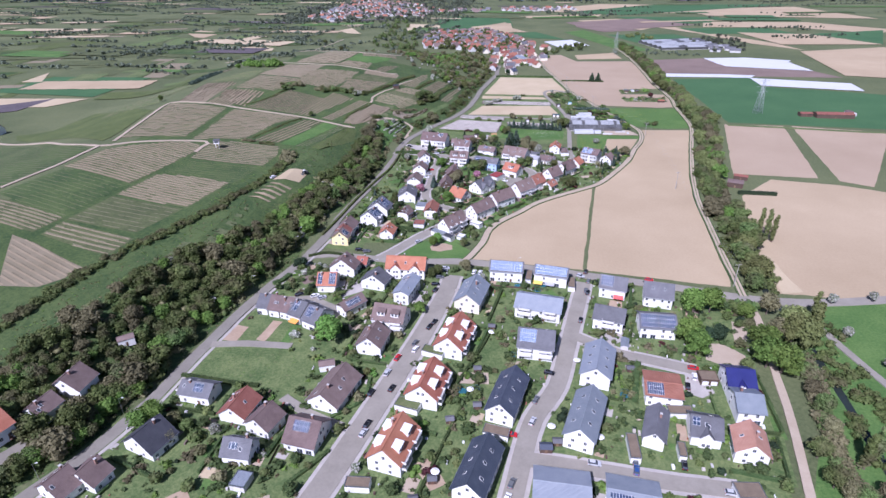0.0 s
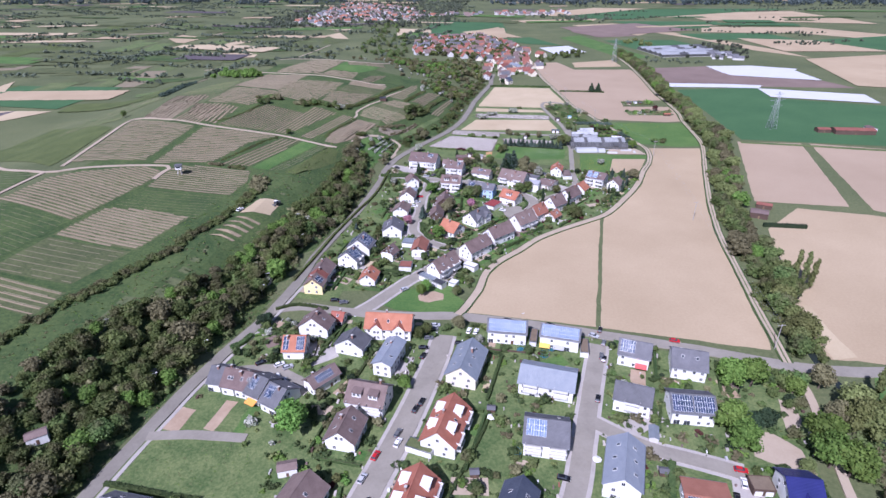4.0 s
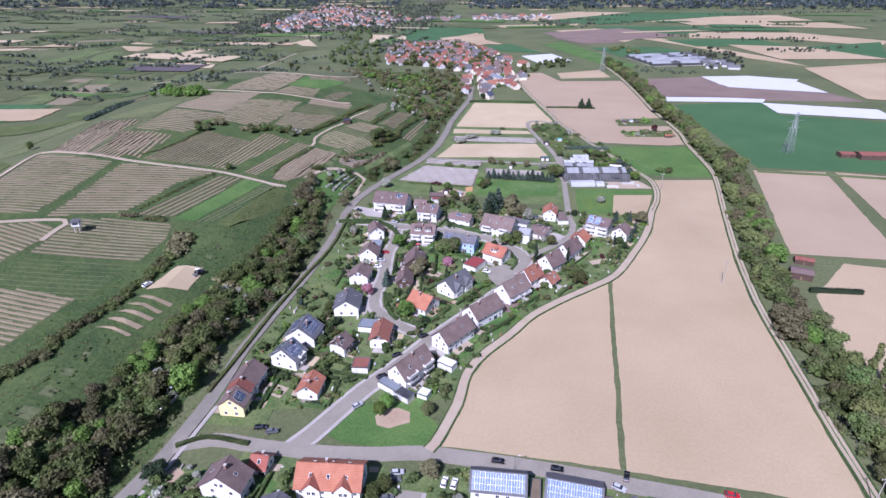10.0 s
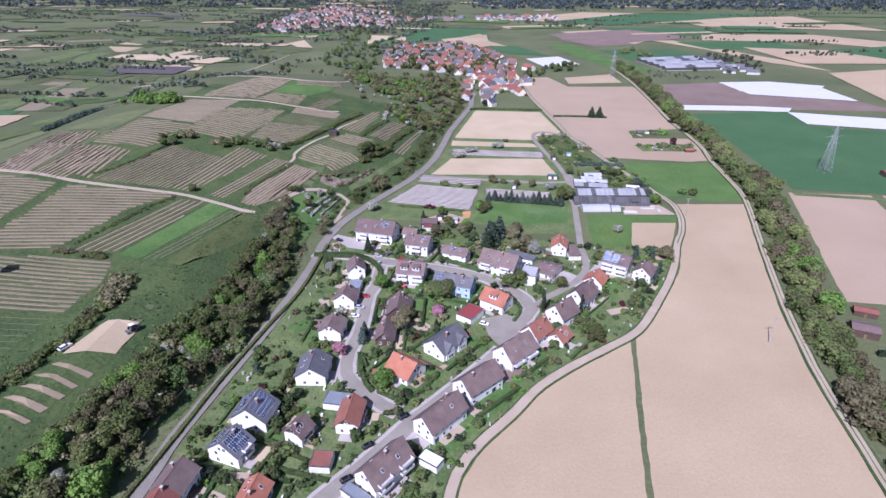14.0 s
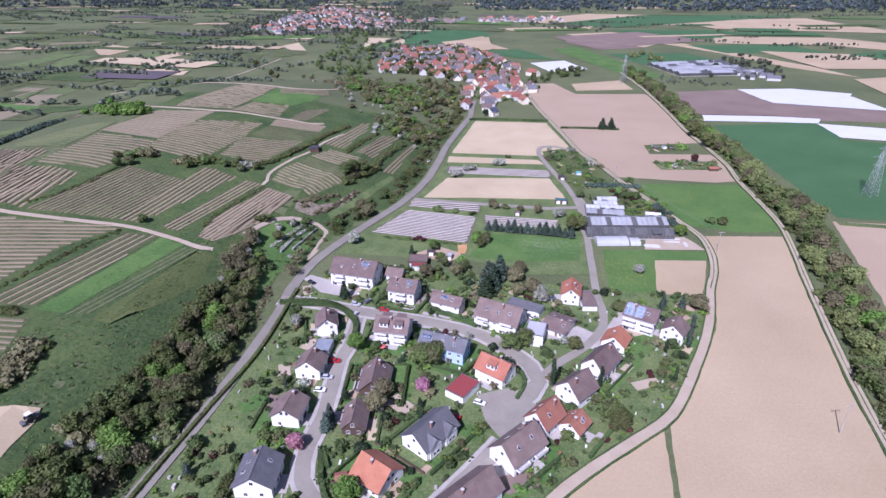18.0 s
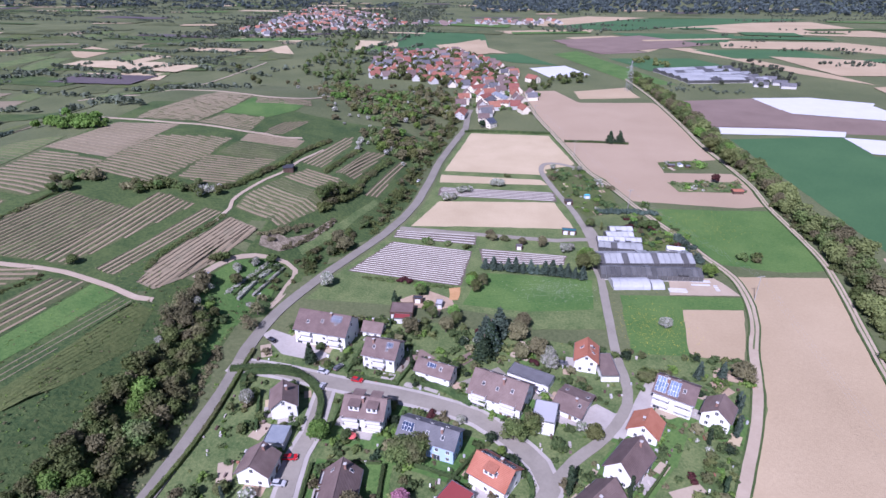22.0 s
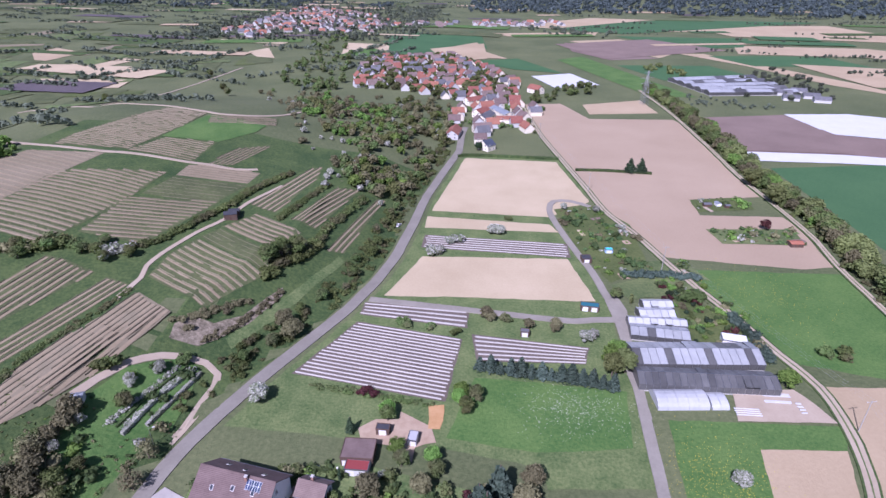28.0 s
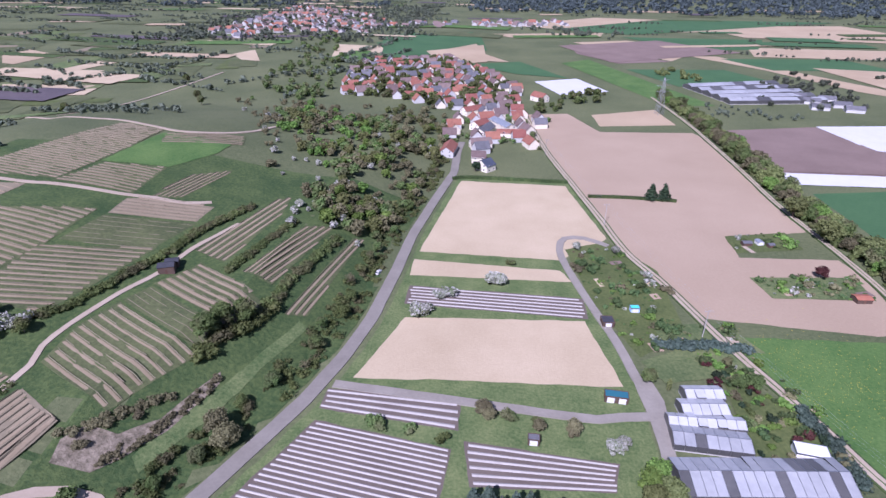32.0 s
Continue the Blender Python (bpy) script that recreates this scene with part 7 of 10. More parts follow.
patch("field", [(15.9, 1762.4), (231.2, 1983.6), (382.9, 1951.9), (109.1, 1699.8)], "soil", 0.718, "far bare field", "field")
# ---- single trees ----
tree(122.4, 204.6, 14.0, "yellow", "round", 1.2)
tree(106.2, 213.5, 8.0, "fresh", "round", 1.4)
tree(84.4, 214.4, 14.0, "fresh", "round", 1.05)
tree(92.1, 216.0, 14.0, "fresh", "round", 1.05)
tree(78.0, 183.0, 14.0, "fresh", "round", 1.05)
tree(77.1, 191.5, 14.0, "fresh", "round", 1.05)
tree(-73.3, 174.8, 14.0, "fresh", "round", 1.15)
tree(-123.8, 118.3, 9.0, "fresh", "round", 1.2)
tree(103.3, 178.6, 15.0, "fresh", "round", 1.2)
tree(107.8, 175.5, 15.0, "fresh", "round", 1.2)
tree(104.2, 187.5, 15.0, "fresh", "round", 1.2)
tree(89.7, 194.4, 9.0, "fir", "round", 1.1)
tree(84.3, 192.0, 9.0, "fir", "round", 1.1)
tree(94.7, 175.2, 7.0, "yellow", "round", 1)
tree(105.1, 216.6, 6.0, "wood", "bush", 1)
tree(109.0, 219.2, 6.0, "wood", "bush", 1)
tree(117.0, 217.5, 12.0, "bare", "round", 1)
tree(113.8, 197.9, 12.0, "bare", "round", 1)
tree(118.4, 194.3, 18.0, "yellow", "round", 0.8)
tree(121.7, 190.6, 18.0, "yellow", "round", 0.8)
tree(128.2, 199.1, 18.0, "yellow", "poplar", 1.3)
tree(149.9, 229.7, 6.0, "blossom", "round", 1)
tree(169.3, 234.1, 6.0, "blossom", "round", 1)
tree(144.1, 203.0, 6.0, "blossom", "round", 1)
tree(149.9, 182.9, 6.0, "blossom", "round", 1)
tree(115.8, 130.2, 14.0, "wood", "poplar", 1.3)
tree(120.5, 134.0, 14.0, "wood", "poplar", 1.3)
tree(114.2, 154.6, 9.0, "wood", "round", 1.1)
tree(103.3, 133.0, 9.0, "wood", "round", 1.1)
tree(103.1, 121.2, 9.0, "wood", "round", 1.1)
tree(108.1, 115.0, 9.0, "wood", "round", 1.1)
tree(111.5, 143.6, 8.0, "bare", "round", 1.1)
tree(113.7, 163.3, 8.0, "bare", "round", 1.1)
tree(105.6, 116.9, 8.0, "bare", "round", 1.1)
tree(116.2, 117.9, 8.0, "bare", "round", 1.1)
tree(-38.7, 200.2, 7.0, "fresh", "round", 1.1)
tree(84.6, 217.8, 12.0, "fresh", "round", 1.2)
tree(-21.9, 241.9, 7.0, "bare", "round", 1.3)
tree(-42.7, 267.2, 7.0, "fresh", "round", 1)
tree(-37.9, 232.4, 7.0, "wood", "round", 1)
tree(-35.3, 235.3, 7.0, "wood", "round", 1)
tree(-25.4, 269.4, 6.0, "wood", "round", 1.2)
tree(-107.4, 235.5, 7.0, "fir", "round", 1.2)
tree(-108.9, 234.0, 7.0, "fir", "round", 1.2)
tree(-40.6, 270.7, 8.0, "fresh", "round", 1)
tree(-42.6, 331.1, 9.0, "fresh", "round", 1.3)
tree(-63.9, 348.0, 7.0, "pink", "round", 1.2)
tree(-26.9, 378.1, 7.0, "pink", "round", 1.2)
tree(-40.4, 374.3, 9.0, "bare", "round", 1.2)
tree(-41.9, 367.2, 9.0, "bare", "round", 1.2)
tree(-56.3, 356.8, 9.0, "spruce", "cone", 1.1)
tree(-56.1, 361.1, 9.0, "spruce", "cone", 1.1)
tree(39.9, 366.3, 9.0, "wood", "round", 1.3)
tree(38.0, 370.3, 9.0, "wood", "round", 1.3)
tree(36.2, 385.9, 10.0, "fir", "poplar", 0.8)
tree(-56.4, 400.0, 9.0, "fresh", "round", 1.1)
tree(-29.3, 394.5, 10.0, "wood", "round", 1.2)
tree(-26.2, 393.5, 10.0, "wood", "round", 1.2)
tree(-24.6, 396.4, 10.0, "wood", "round", 1.2)
tree(-71.1, 437.9, 10.0, "fir", "cone", 1.1)
tree(-32.5, 437.3, 9.0, "fir", "poplar", 0.9)
tree(-28.3, 432.0, 4.0, "hedge", "bush", 1.2)
tree(-7.4, 421.4, 4.0, "hedge", "bush", 1.2)
tree(-3.8, 452.8, 15.0, "fir", "cone", 1.3)
tree(-0.4, 462.1, 15.0, "spruce", "cone", 1.3)
tree(7.1, 460.4, 9.0, "bare", "round", 1.2)
tree(14.2, 449.8, 9.0, "bare", "round", 1.2)
tree(17.5, 443.9, 6.0, "blossom", "round", 1.2)
tree(4.3, 406.2, 9.0, "wood", "round", 1.1)
tree(10.5, 409.7, 9.0, "wood", "round", 1.1)
tree(29.7, 408.3, 7.0, "yellow", "round", 1.2)
tree(9.9, 417.6, 4.0, "hedge", "bush", 1)
tree(18.2, 404.4, 4.0, "hedge", "bush", 1)
tree(71.7, 442.0, 9.0, "spruce", "cone", 0.9)
tree(80.3, 443.1, 9.0, "spruce", "cone", 0.9)
tree(87.0, 442.0, 9.0, "bare", "round", 1.3)
tree(78.9, 423.5, 9.0, "spruce", "poplar", 1.2)
tree(74.8, 413.6, 9.0, "spruce", "poplar", 1.2)
tree(65.1, 409.4, 7.0, "fir", "poplar", 1.2)
tree(19.6, 386.0, 12.0, "fir", "poplar", 0.9)
tree(68.1, 474.3, 5.0, "blossom", "round", 1.5)
tree(-5.8, 455.7, 15.0, "spruce", "cone", 1.25)
tree(-3.8, 453.3, 15.0, "spruce", "cone", 1.25)
tree(-6.2, 445.7, 13.0, "fir", "cone", 1.3)
tree(9.2, 468.0, 8.0, "bare", "round", 1.1)
tree(7.9, 446.9, 8.0, "bare", "round", 1.1)
tree(18.4, 447.7, 7.0, "blossom", "round", 1.1)
tree(18.9, 443.0, 7.0, "blossom", "round", 1.1)
tree(-71.3, 438.6, 10.0, "fir", "cone", 1)
tree(-80.4, 494.3, 8.0, "blossom", "round", 1.2)
tree(44.6, 521.5, 11.0, "yellow", "round", 1)
tree(39.5, 518.9, 11.0, "yellow", "round", 1)
tree(99.4, 519.3, 8.0, "fresh", "round", 1.3)
tree(52.5, 439.9, 5.0, "wood", "bush", 1.3)
tree(-8.2, 501.7, 7.0, "wood", "round", 1)
tree(-11.3, 495.7, 7.0, "wood", "round", 1)
tree(122.2, 539.5, 4.0, "wood", "bush", 1.3)
tree(129.7, 538.5, 4.0, "wood", "bush", 1.3)
tree(-46.7, 483.2, 7.0, "fir", "cone", 1.2)
tree(-36.1, 489.3, 7.0, "wood", "round", 1)
tree(-28.8, 471.6, 7.0, "wood", "round", 1)
tree(-18.1, 468.7, 7.0, "wood", "round", 1)
tree(-36.4, 460.8, 8.0, "bare", "round", 1.2)
tree(-22.1, 462.4, 8.0, "bare", "round", 1.2)
tree(-5.0, 633.0, 6.0, "blossom", "round", 1.3)
tree(-0.3, 633.4, 6.0, "blossom", "round", 1.3)
tree(-31.6, 607.5, 5.0, "blossom", "bush", 1.2)
tree(-35.9, 606.0, 5.0, "blossom", "bush", 1.2)
tree(89.7, 743.1, 12.0, "fir", "cone", 1.5)
tree(97.3, 743.9, 12.0, "fir", "cone", 1.5)
tree(164.3, 725.3, 14.0, "yellow", "round", 1.3)
tree(166.5, 694.6, 14.0, "yellow", "round", 1.3)
tree(145.6, 654.2, 7.0, "red", "round", 1.2)
tree(50.4, 572.5, 6.0, "wood", "round", 1.4)
tree(79.9, 572.1, 6.0, "wood", "round", 1.4)
tree(85.6, 572.9, 6.0, "wood", "round", 1.4)
tree(56.1, 568.8, 5.0, "yellow", "poplar", 1.8)
tree(-5.9, 550.5, 5.0, "bare", "round", 1.2)
tree(-4.0, 549.3, 5.0, "bare", "round", 1.2)
tree(32.8, 538.7, 6.0, "blossom", "round", 1.2)
tree(21.7, 544.3, 5.0, "bare", "round", 1.2)
tree(11.3, 545.7, 5.0, "bare", "round", 1.2)
tree(-4.0, 635.5, 5.0, "blossom", "bush", 1.3)
tree(-23.9, 619.5, 5.0, "blossom", "bush", 1.3)
tree(-4.0, 635.5, 5.0, "blossom", "bush", 1.3)
tree(4.0, 652.3, 3.0, "wood", "bush", 1)
tree(-102.1, 565.2, 10.0, "wood", "round", 1.2)
tree(-99.3, 572.5, 10.0, "wood", "round", 1.2)
tree(-93.8, 578.8, 10.0, "wood", "round", 1.2)
tree(-80.8, 530.4, 9.0, "bare", "round", 1.2)
tree(-85.3, 533.8, 9.0, "bare", "round", 1.2)
tree(-106.4, 529.4, 2.2, "bare", "bush", 1.3)
tree(-111.5, 524.3, 2.2, "bare", "bush", 1.3)
tree(-114.3, 515.9, 2.2, "bare", "bush", 1.3)
tree(-18.3, 783.7, 8.0, "fir", "round", 1.1)
tree(-12.5, 790.0, 8.0, "fir", "round", 1.1)
tree(-156.3, 552.3, 6.0, "wood", "round", 1.3)
tree(-195.8, 541.4, 6.0, "wood", "round", 1.3)
tree(-186.0, 544.8, 6.0, "wood", "round", 1.3)
tree(-174.2, 547.7, 6.0, "wood", "round", 1.3)
tree(-163.5, 545.5, 6.0, "wood", "round", 1.3)
tree(-163.5, 545.5, 5.0, "blossom", "round", 1.2)
tree(-116.8, 479.5, 6.0, "wood", "round", 1.3)
tree(-118.9, 486.7, 4.0, "blossom", "round", 1.1)
tree(-114.3, 495.1, 4.0, "blossom", "round", 1.1)
tree(-183.1, 469.9, 5.0, "wood", "round", 1.3)
tree(-169.9, 557.4, 5.0, "wood", "round", 1.3)
tree(-189.1, 550.6, 5.0, "wood", "round", 1.3)
tree(-226.2, 533.3, 5.0, "wood", "round", 1.3)
tree(-233.1, 530.9, 5.0, "wood", "round", 1.3)
tree(-166.7, 550.5, 5.0, "blossom", "round", 1.3)
tree(-329.6, 476.8, 7.0, "wood", "round", 1)
tree(-336.5, 680.1, 8.0, "fresh", "round", 1.2)
tree(-227.1, 520.5, 6.0, "wood", "round", 1.3)
tree(-222.1, 525.6, 6.0, "wood", "round", 1.3)
tree(-192.2, 536.2, 6.0, "wood", "round", 1.3)
tree(-168.3, 549.2, 6.0, "wood", "round", 1.3)
tree(-393.8, 891.6, 10.0, "wood", "round", 1.1)
tree(-306.8, 966.1, 10.0, "wood", "round", 1.1)
tree(-285.8, 931.3, 10.0, "wood", "round", 1.1)
tree(-363.8, 1053.2, 10.0, "wood", "round", 1.1)
tree(-13.2, 502.5, 7.0, "fresh", "round", 1.1)
tree(-13.9, 499.1, 7.0, "fresh", "round", 1.1)
tree(40.5, 526.3, 9.0, "fresh", "round", 1.2)
tree(42.7, 529.3, 9.0, "fresh", "round", 1.2)
tree(-36.3, 491.6, 6.5, "fresh", "round", 1.15)
tree(-30.9, 476.3, 6.5, "fresh", "round", 1.15)
tree(-20.0, 473.6, 6.5, "fresh", "round", 1.15)
tree(37.0, 671.4, 5.0, "blossom", "round", 1.2)
tree(55.7, 668.7, 5.0, "blossom", "round", 1.2)
tree(36.0, 541.0, 5.0, "blossom", "round", 1.2)
tree(37.5, 654.7, 3.6, "hedge", "bush", 1.2)
tree(41.7, 649.0, 2.6, "hedge", "bush", 1.2)
tree(56.6, 654.9, 2.6, "hedge", "bush", 1.2)
tree(61.6, 636.8, 2.6, "hedge", "bush", 1.2)
tree(49.0, 621.4, 3.4, "hedge", "bush", 1.2)
tree(61.0, 616.6, 2.6, "hedge", "bush", 1.2)
tree(62.9, 604.6, 3.9, "hedge", "bush", 1.2)
tree(41.4, 630.6, 2.6, "hedge", "bush", 1.2)
tree(-40.5, 544.1, 2.6, "wood", "bush", 1.2)
tree(-38.3, 543.0, 3.4, "wood", "bush", 1.2)
tree(-28.5, 541.8, 2.6, "wood", "bush", 1.2)
tree(-17.7, 538.7, 2.6, "wood", "bush", 1.2)
tree(2.0, 550.6, 3.1, "wood", "bush", 1.2)
tree(11.5, 548.6, 2.6, "wood", "bush", 1.2)
tree(-6.0, 551.2, 6.5, "bare", "round", 1.1)
tree(21.8, 545.4, 6.5, "bare", "round", 1.1)
tree(-129.4, 446.8, 7.5, "bare", "bare", 1.3)
tree(-128.5, 456.8, 7.5, "bare", "bare", 1.3)
tree(-124.0, 447.5, 7.5, "bare", "bare", 1.3)
tree(-102.9, 466.4, 7.5, "bare", "bare", 1.3)
tree(-101.8, 455.9, 7.5, "bare", "bare", 1.3)
tree(-127.3, 491.4, 4.0, "wood", "bush", 1.2)
tree(-128.9, 489.1, 4.0, "wood", "bush", 1.2)
tree(-109.6, 502.4, 4.0, "wood", "bush", 1.2)
tree(-119.8, 488.0, 4.5, "blossom", "round", 1.2)
tree(-114.4, 496.6, 4.5, "blossom", "round", 1.2)
tree(-124.1, 469.1, 4.5, "blossom", "round", 1.2)
tree(-124.5, 459.1, 4.5, "blossom", "round", 1.2)
tree(-116.4, 456.7, 5.0, "wood", "round", 1.3)
tree(-130.0, 460.1, 5.0, "wood", "round", 1.3)
woods("blossom_row", [(-118.3 + 0.29 * i, 471.7 + 1.04 * i, 0.9 + 0.35 * (i * 7 % 3)) for i in range(31)], "blossom", "low row of white blossoming fruit trees", "fruit trees", 60, 0.11, "bush")
woods("blossom_row", [(-113.8 + 0.22 * i, 473.3 + 0.97 * i, 0.9 + 0.35 * (i * 7 % 3)) for i in range(29)], "blossom", "low row of white blossoming fruit trees", "fruit trees", 60, 0.11, "bush")
tree(-121.1, 122.3, 9.5, "fresh", "round", 1.2)
tree(-112.5, 121.0, 6.5, "wood", "round", 1.3)
tree(-106.5, 119.0, 6.0, "wood", "round", 1.2)
tree(-101.5, 121.0, 5.5, "hedge", "round", 1.2)
tree(-119.0, 112.0, 6.0, "wood", "round", 1.2)
tree(-110.0, 113.0, 6.5, "bare", "bare", 1.2)
tree(-96.5, 119.0, 5.0, "blossom", "round", 1.1)
for x, y, h in ((141.0, 300.0, 17), (144.0, 297.0, 18), (146.0, 293.5, 16), (133.5, 212.0, 16)):
    tree(x, y, h, "yellow", "poplar", 1.0, label="tall narrow yellow-green poplar beside a brook", group="poplars")
# ---- utility poles and pylons ----
utility_pole(110.3, 241.1, 12.5, 15)
utility_pole(111.3, 371.5, 12.5, 15)
utility_pole(113.1, 499.6, 12.5, 15)
utility_pole(77.1, 601.4, 12.5, 15)
utility_pole(55.8, 703.4, 12.5, 15)
utility_pole(31.7, 824.8, 12.5, 15)
wire((108.9, 240.7, 12.2), (109.8, 371.1, 12.2))
wire((110.3, 241.1, 12.2), (111.3, 371.5, 12.2))
wire((111.7, 241.5, 12.2), (112.6, 371.9, 12.2))
wire((109.8, 371.1, 12.2), (111.7, 499.2, 12.2))
wire((111.3, 371.5, 12.2), (113.1, 499.6, 12.2))
wire((112.6, 371.9, 12.2), (114.5, 499.9, 12.2))
wire((111.7, 499.2, 12.2), (75.8, 601.0, 12.2))
wire((113.1, 499.6, 12.2), (77.1, 601.4, 12.2))
wire((114.5, 499.9, 12.2), (78.5, 601.9, 12.2))
wire((75.8, 601.0, 12.2), (54.4, 703.0, 12.2))
wire((77.1, 601.4, 12.2), (55.8, 703.4, 12.2))
wire((78.5, 601.9, 12.2), (57.3, 703.8, 12.2))
wire((54.4, 703.0, 12.2), (30.3, 824.4, 12.2))
wire((55.8, 703.4, 12.2), (31.7, 824.8, 12.2))
wire((57.3, 703.8, 12.2), (33.2, 825.2, 12.2))
pylon(238.8, 592.9, 34, 20)
pylon(147.4, 965.5, 34, 20)
street_lamp(-134.8, 151.1, 20)
street_lamp(-134.8, 124.2, 20)
street_lamp(-132.8, 188.9, 20)
street_lamp(-124.8, 212.4, 20)
street_lamp(-143.0, 93.8, 20)
street_lamp(-119.0, 256.6, 20)
street_lamp(-68.2, 235.5, 20)
street_lamp(4.8, 245.6, 20)
street_lamp(-120.2, 266.3, 20)
street_lamp(-117.8, 309.8, 20)
street_lamp(-104.1, 470.9, 20)
# ---- parked cars ----
car(-35.9, 172.7, 75, "white", 0.0)
car(-42.1, 166.4, 75, "red", 0.0)
car(-44.2, 156.8, 75, "silver", 0.0)
car(-47.7, 144.8, 75, "black", 0.0)
car(-40.5, 148.1, 75, "black", 0.0)
car(-45.1, 129.0, 75, "black", 0.0)
car(-45.4, 124.8, 75, "silver", 0.0)
car(-30.9, 193.1, 75, "black", 0.0)
car(-32.5, 189.2, 75, "black", 0.0)
car(-34.5, 220.0, 75, "black", 0.0)
car(-36.7, 176.9, 75, "grey", 0.0)
car(18.8, 164.1, -10, "black", 0.0)
car(38.9, 225.8, 75, "black", 0.0)
car(40.2, 236.8, 75, "grey", 0.0)
car(33.7, 202.0, 78, "black", 0.0)
car(39.8, 246.2, 75, "black", 0.0)
car(4.9, 130.3, -5, "red", 0.0)
car(13.5, 148.3, 70, "grey", 0.0)
car(12.2, 137.3, 70, "silver", 0.0)
car(5.7, 110.1, 72, "grey", 0.0)
car(4.4, 104.4, 72, "white", 0.0)
car(74.8, 173.6, -8, "red", 0.0)
car(74.0, 168.4, 80, "white", 0.0)
car(70.1, 162.5, 80, "black", 0.0)
car(60.0, 123.9, 82, "black", 0.0)
car(71.7, 114.7, -5, "silver", 0.0)
car(31.7, 121.1, -5, "silver", 0.0)
car(44.6, 120.0, 80, "blue", 0.0)
car(44.9, 123.9, 80, "grey", 0.0)
car(-90.8, 200.9, 40, "white", 0.0)
car(-87.1, 198.9, 40, "silver", 0.0)
car(70.2, 241.5, -10, "red", 0.0)
car(18.4, 247.5, -8, "black", 0.0)
car(36.6, 241.6, -30, "silver", 0.0)
car(38.2, 227.7, 80, "grey", 0.0)
car(-0.4, 249.2, -5, "black", 0.0)
car(-17.1, 239.5, 80, "white", 0.0)
car(-14.0, 239.2, 80, "white", 0.0)
car(-20.4, 230.0, 0, "black", 0.0)
car(-35.2, 225.4, 10, "black", 0.0)
car(-32.8, 239.2, 10, "grey", 0.0)
car(-32.3, 242.1, 10, "silver", 0.0)
car(-33.9, 232.4, 10, "grey", 0.0)
car(-83.2, 257.7, 10, "black", 0.0)
car(-78.5, 256.2, 15, "grey", 0.0)
car(-91.5, 208.2, 40, "white", 0.0)
car(-87.6, 207.0, 40, "silver", 0.0)
car(-99.6, 208.4, 40, "black", 0.0)
car(-42.1, 301.4, 42, "black", 0.0)
car(-32.5, 315.5, 42, "black", 0.0)
car(-45.8, 287.7, 40, "black", 0.0)
car(-63.3, 391.8, 5, "red", 0.0)
car(-63.3, 382.3, 0, "silver", 0.0)
car(-64.0, 375.2, 0, "white", 0.0)
car(-14.5, 366.1, 0, "red", 0.0)
car(-6.4, 374.0, -20, "white", 0.0)
car(-51.7, 271.0, 45, "silver", 0.0)
car(-64.6, 432.4, -15, "silver", 0.0)
car(-51.1, 428.9, -12, "red", 0.0)
car(-62.8, 424.1, 80, "silver", 0.0)
car(-63.0, 392.0, 10, "red", 0.0)
car(-90.3, 449.3, -30, "black", 0.0)
car(-59.7, 435.3, 60, "grey", 0.0)
car(23.3, 445.5, 0, "grey", 0.0)
car(14.7, 429.4, 40, "white", 0.0)
car(36.0, 562.2, 0, "silver", 0.0)
car(-56.8, 637.0, 75, "white", 0.0)
def tractor(x, y, rot):
    """A farm tractor with a tiller behind it."""
    root = new("tractor")
    root.matrix_basis = Matrix.LocRotScale((x, y, hz(x, y) + 0.38), Euler((0, 0, radians(rot))), (1.15, 1.15, 1.15))
    hood, cab, roof, tiller = Build(), Build(), Build(), Build()
    hood.box(0.3, -0.45, 0.75, 2.2, 0.45, 1.45)
    hood.box(-0.9, -0.55, 0.6, 0.3, 0.55, 1.2)
    cab.box(-0.85, -0.7, 1.2, 0.3, 0.7, 2.35)
    roof.box(-1.0, -0.8, 2.35, 0.45, 0.8, 2.5)
    tiller.box(-2.6, -1.2, 0.1, -1.7, 1.2, 0.7)
    tiller.box(-1.7, -0.1, 0.5, -0.9, 0.1, 0.65)
    for name, b, m in (("hood", hood, CAR_PAINT["grey"]), ("cab", cab, GLASS), ("cab_roof", roof, CAR_PAINT["white"]), ("tiller", tiller, CAR_PAINT["grey"])):
        b.make(name, m, root)
    for wx, wy, r in ((-0.5, 0.95, 0.8), (-0.5, -0.95, 0.8), (1.7, 0.8, 0.5), (1.7, -0.8, 0.5)):
        w = Build()
        w.tube((wx, wy - 0.2, r), (wx, wy + 0.2, r), r, r, 16)
        w.f += [tuple(range(15, -1, -1)), tuple(range(16, 32))]
        w.w += [0, 0]
        w.make("wheel", TYRE, root)
    return tagged(root, "grey farm tractor with a tiller on a bare plot", "tractor")


tractor(-142.6, 339.4, 62)
car(-158.0, 322.9, 70, "white", scale=1.1)


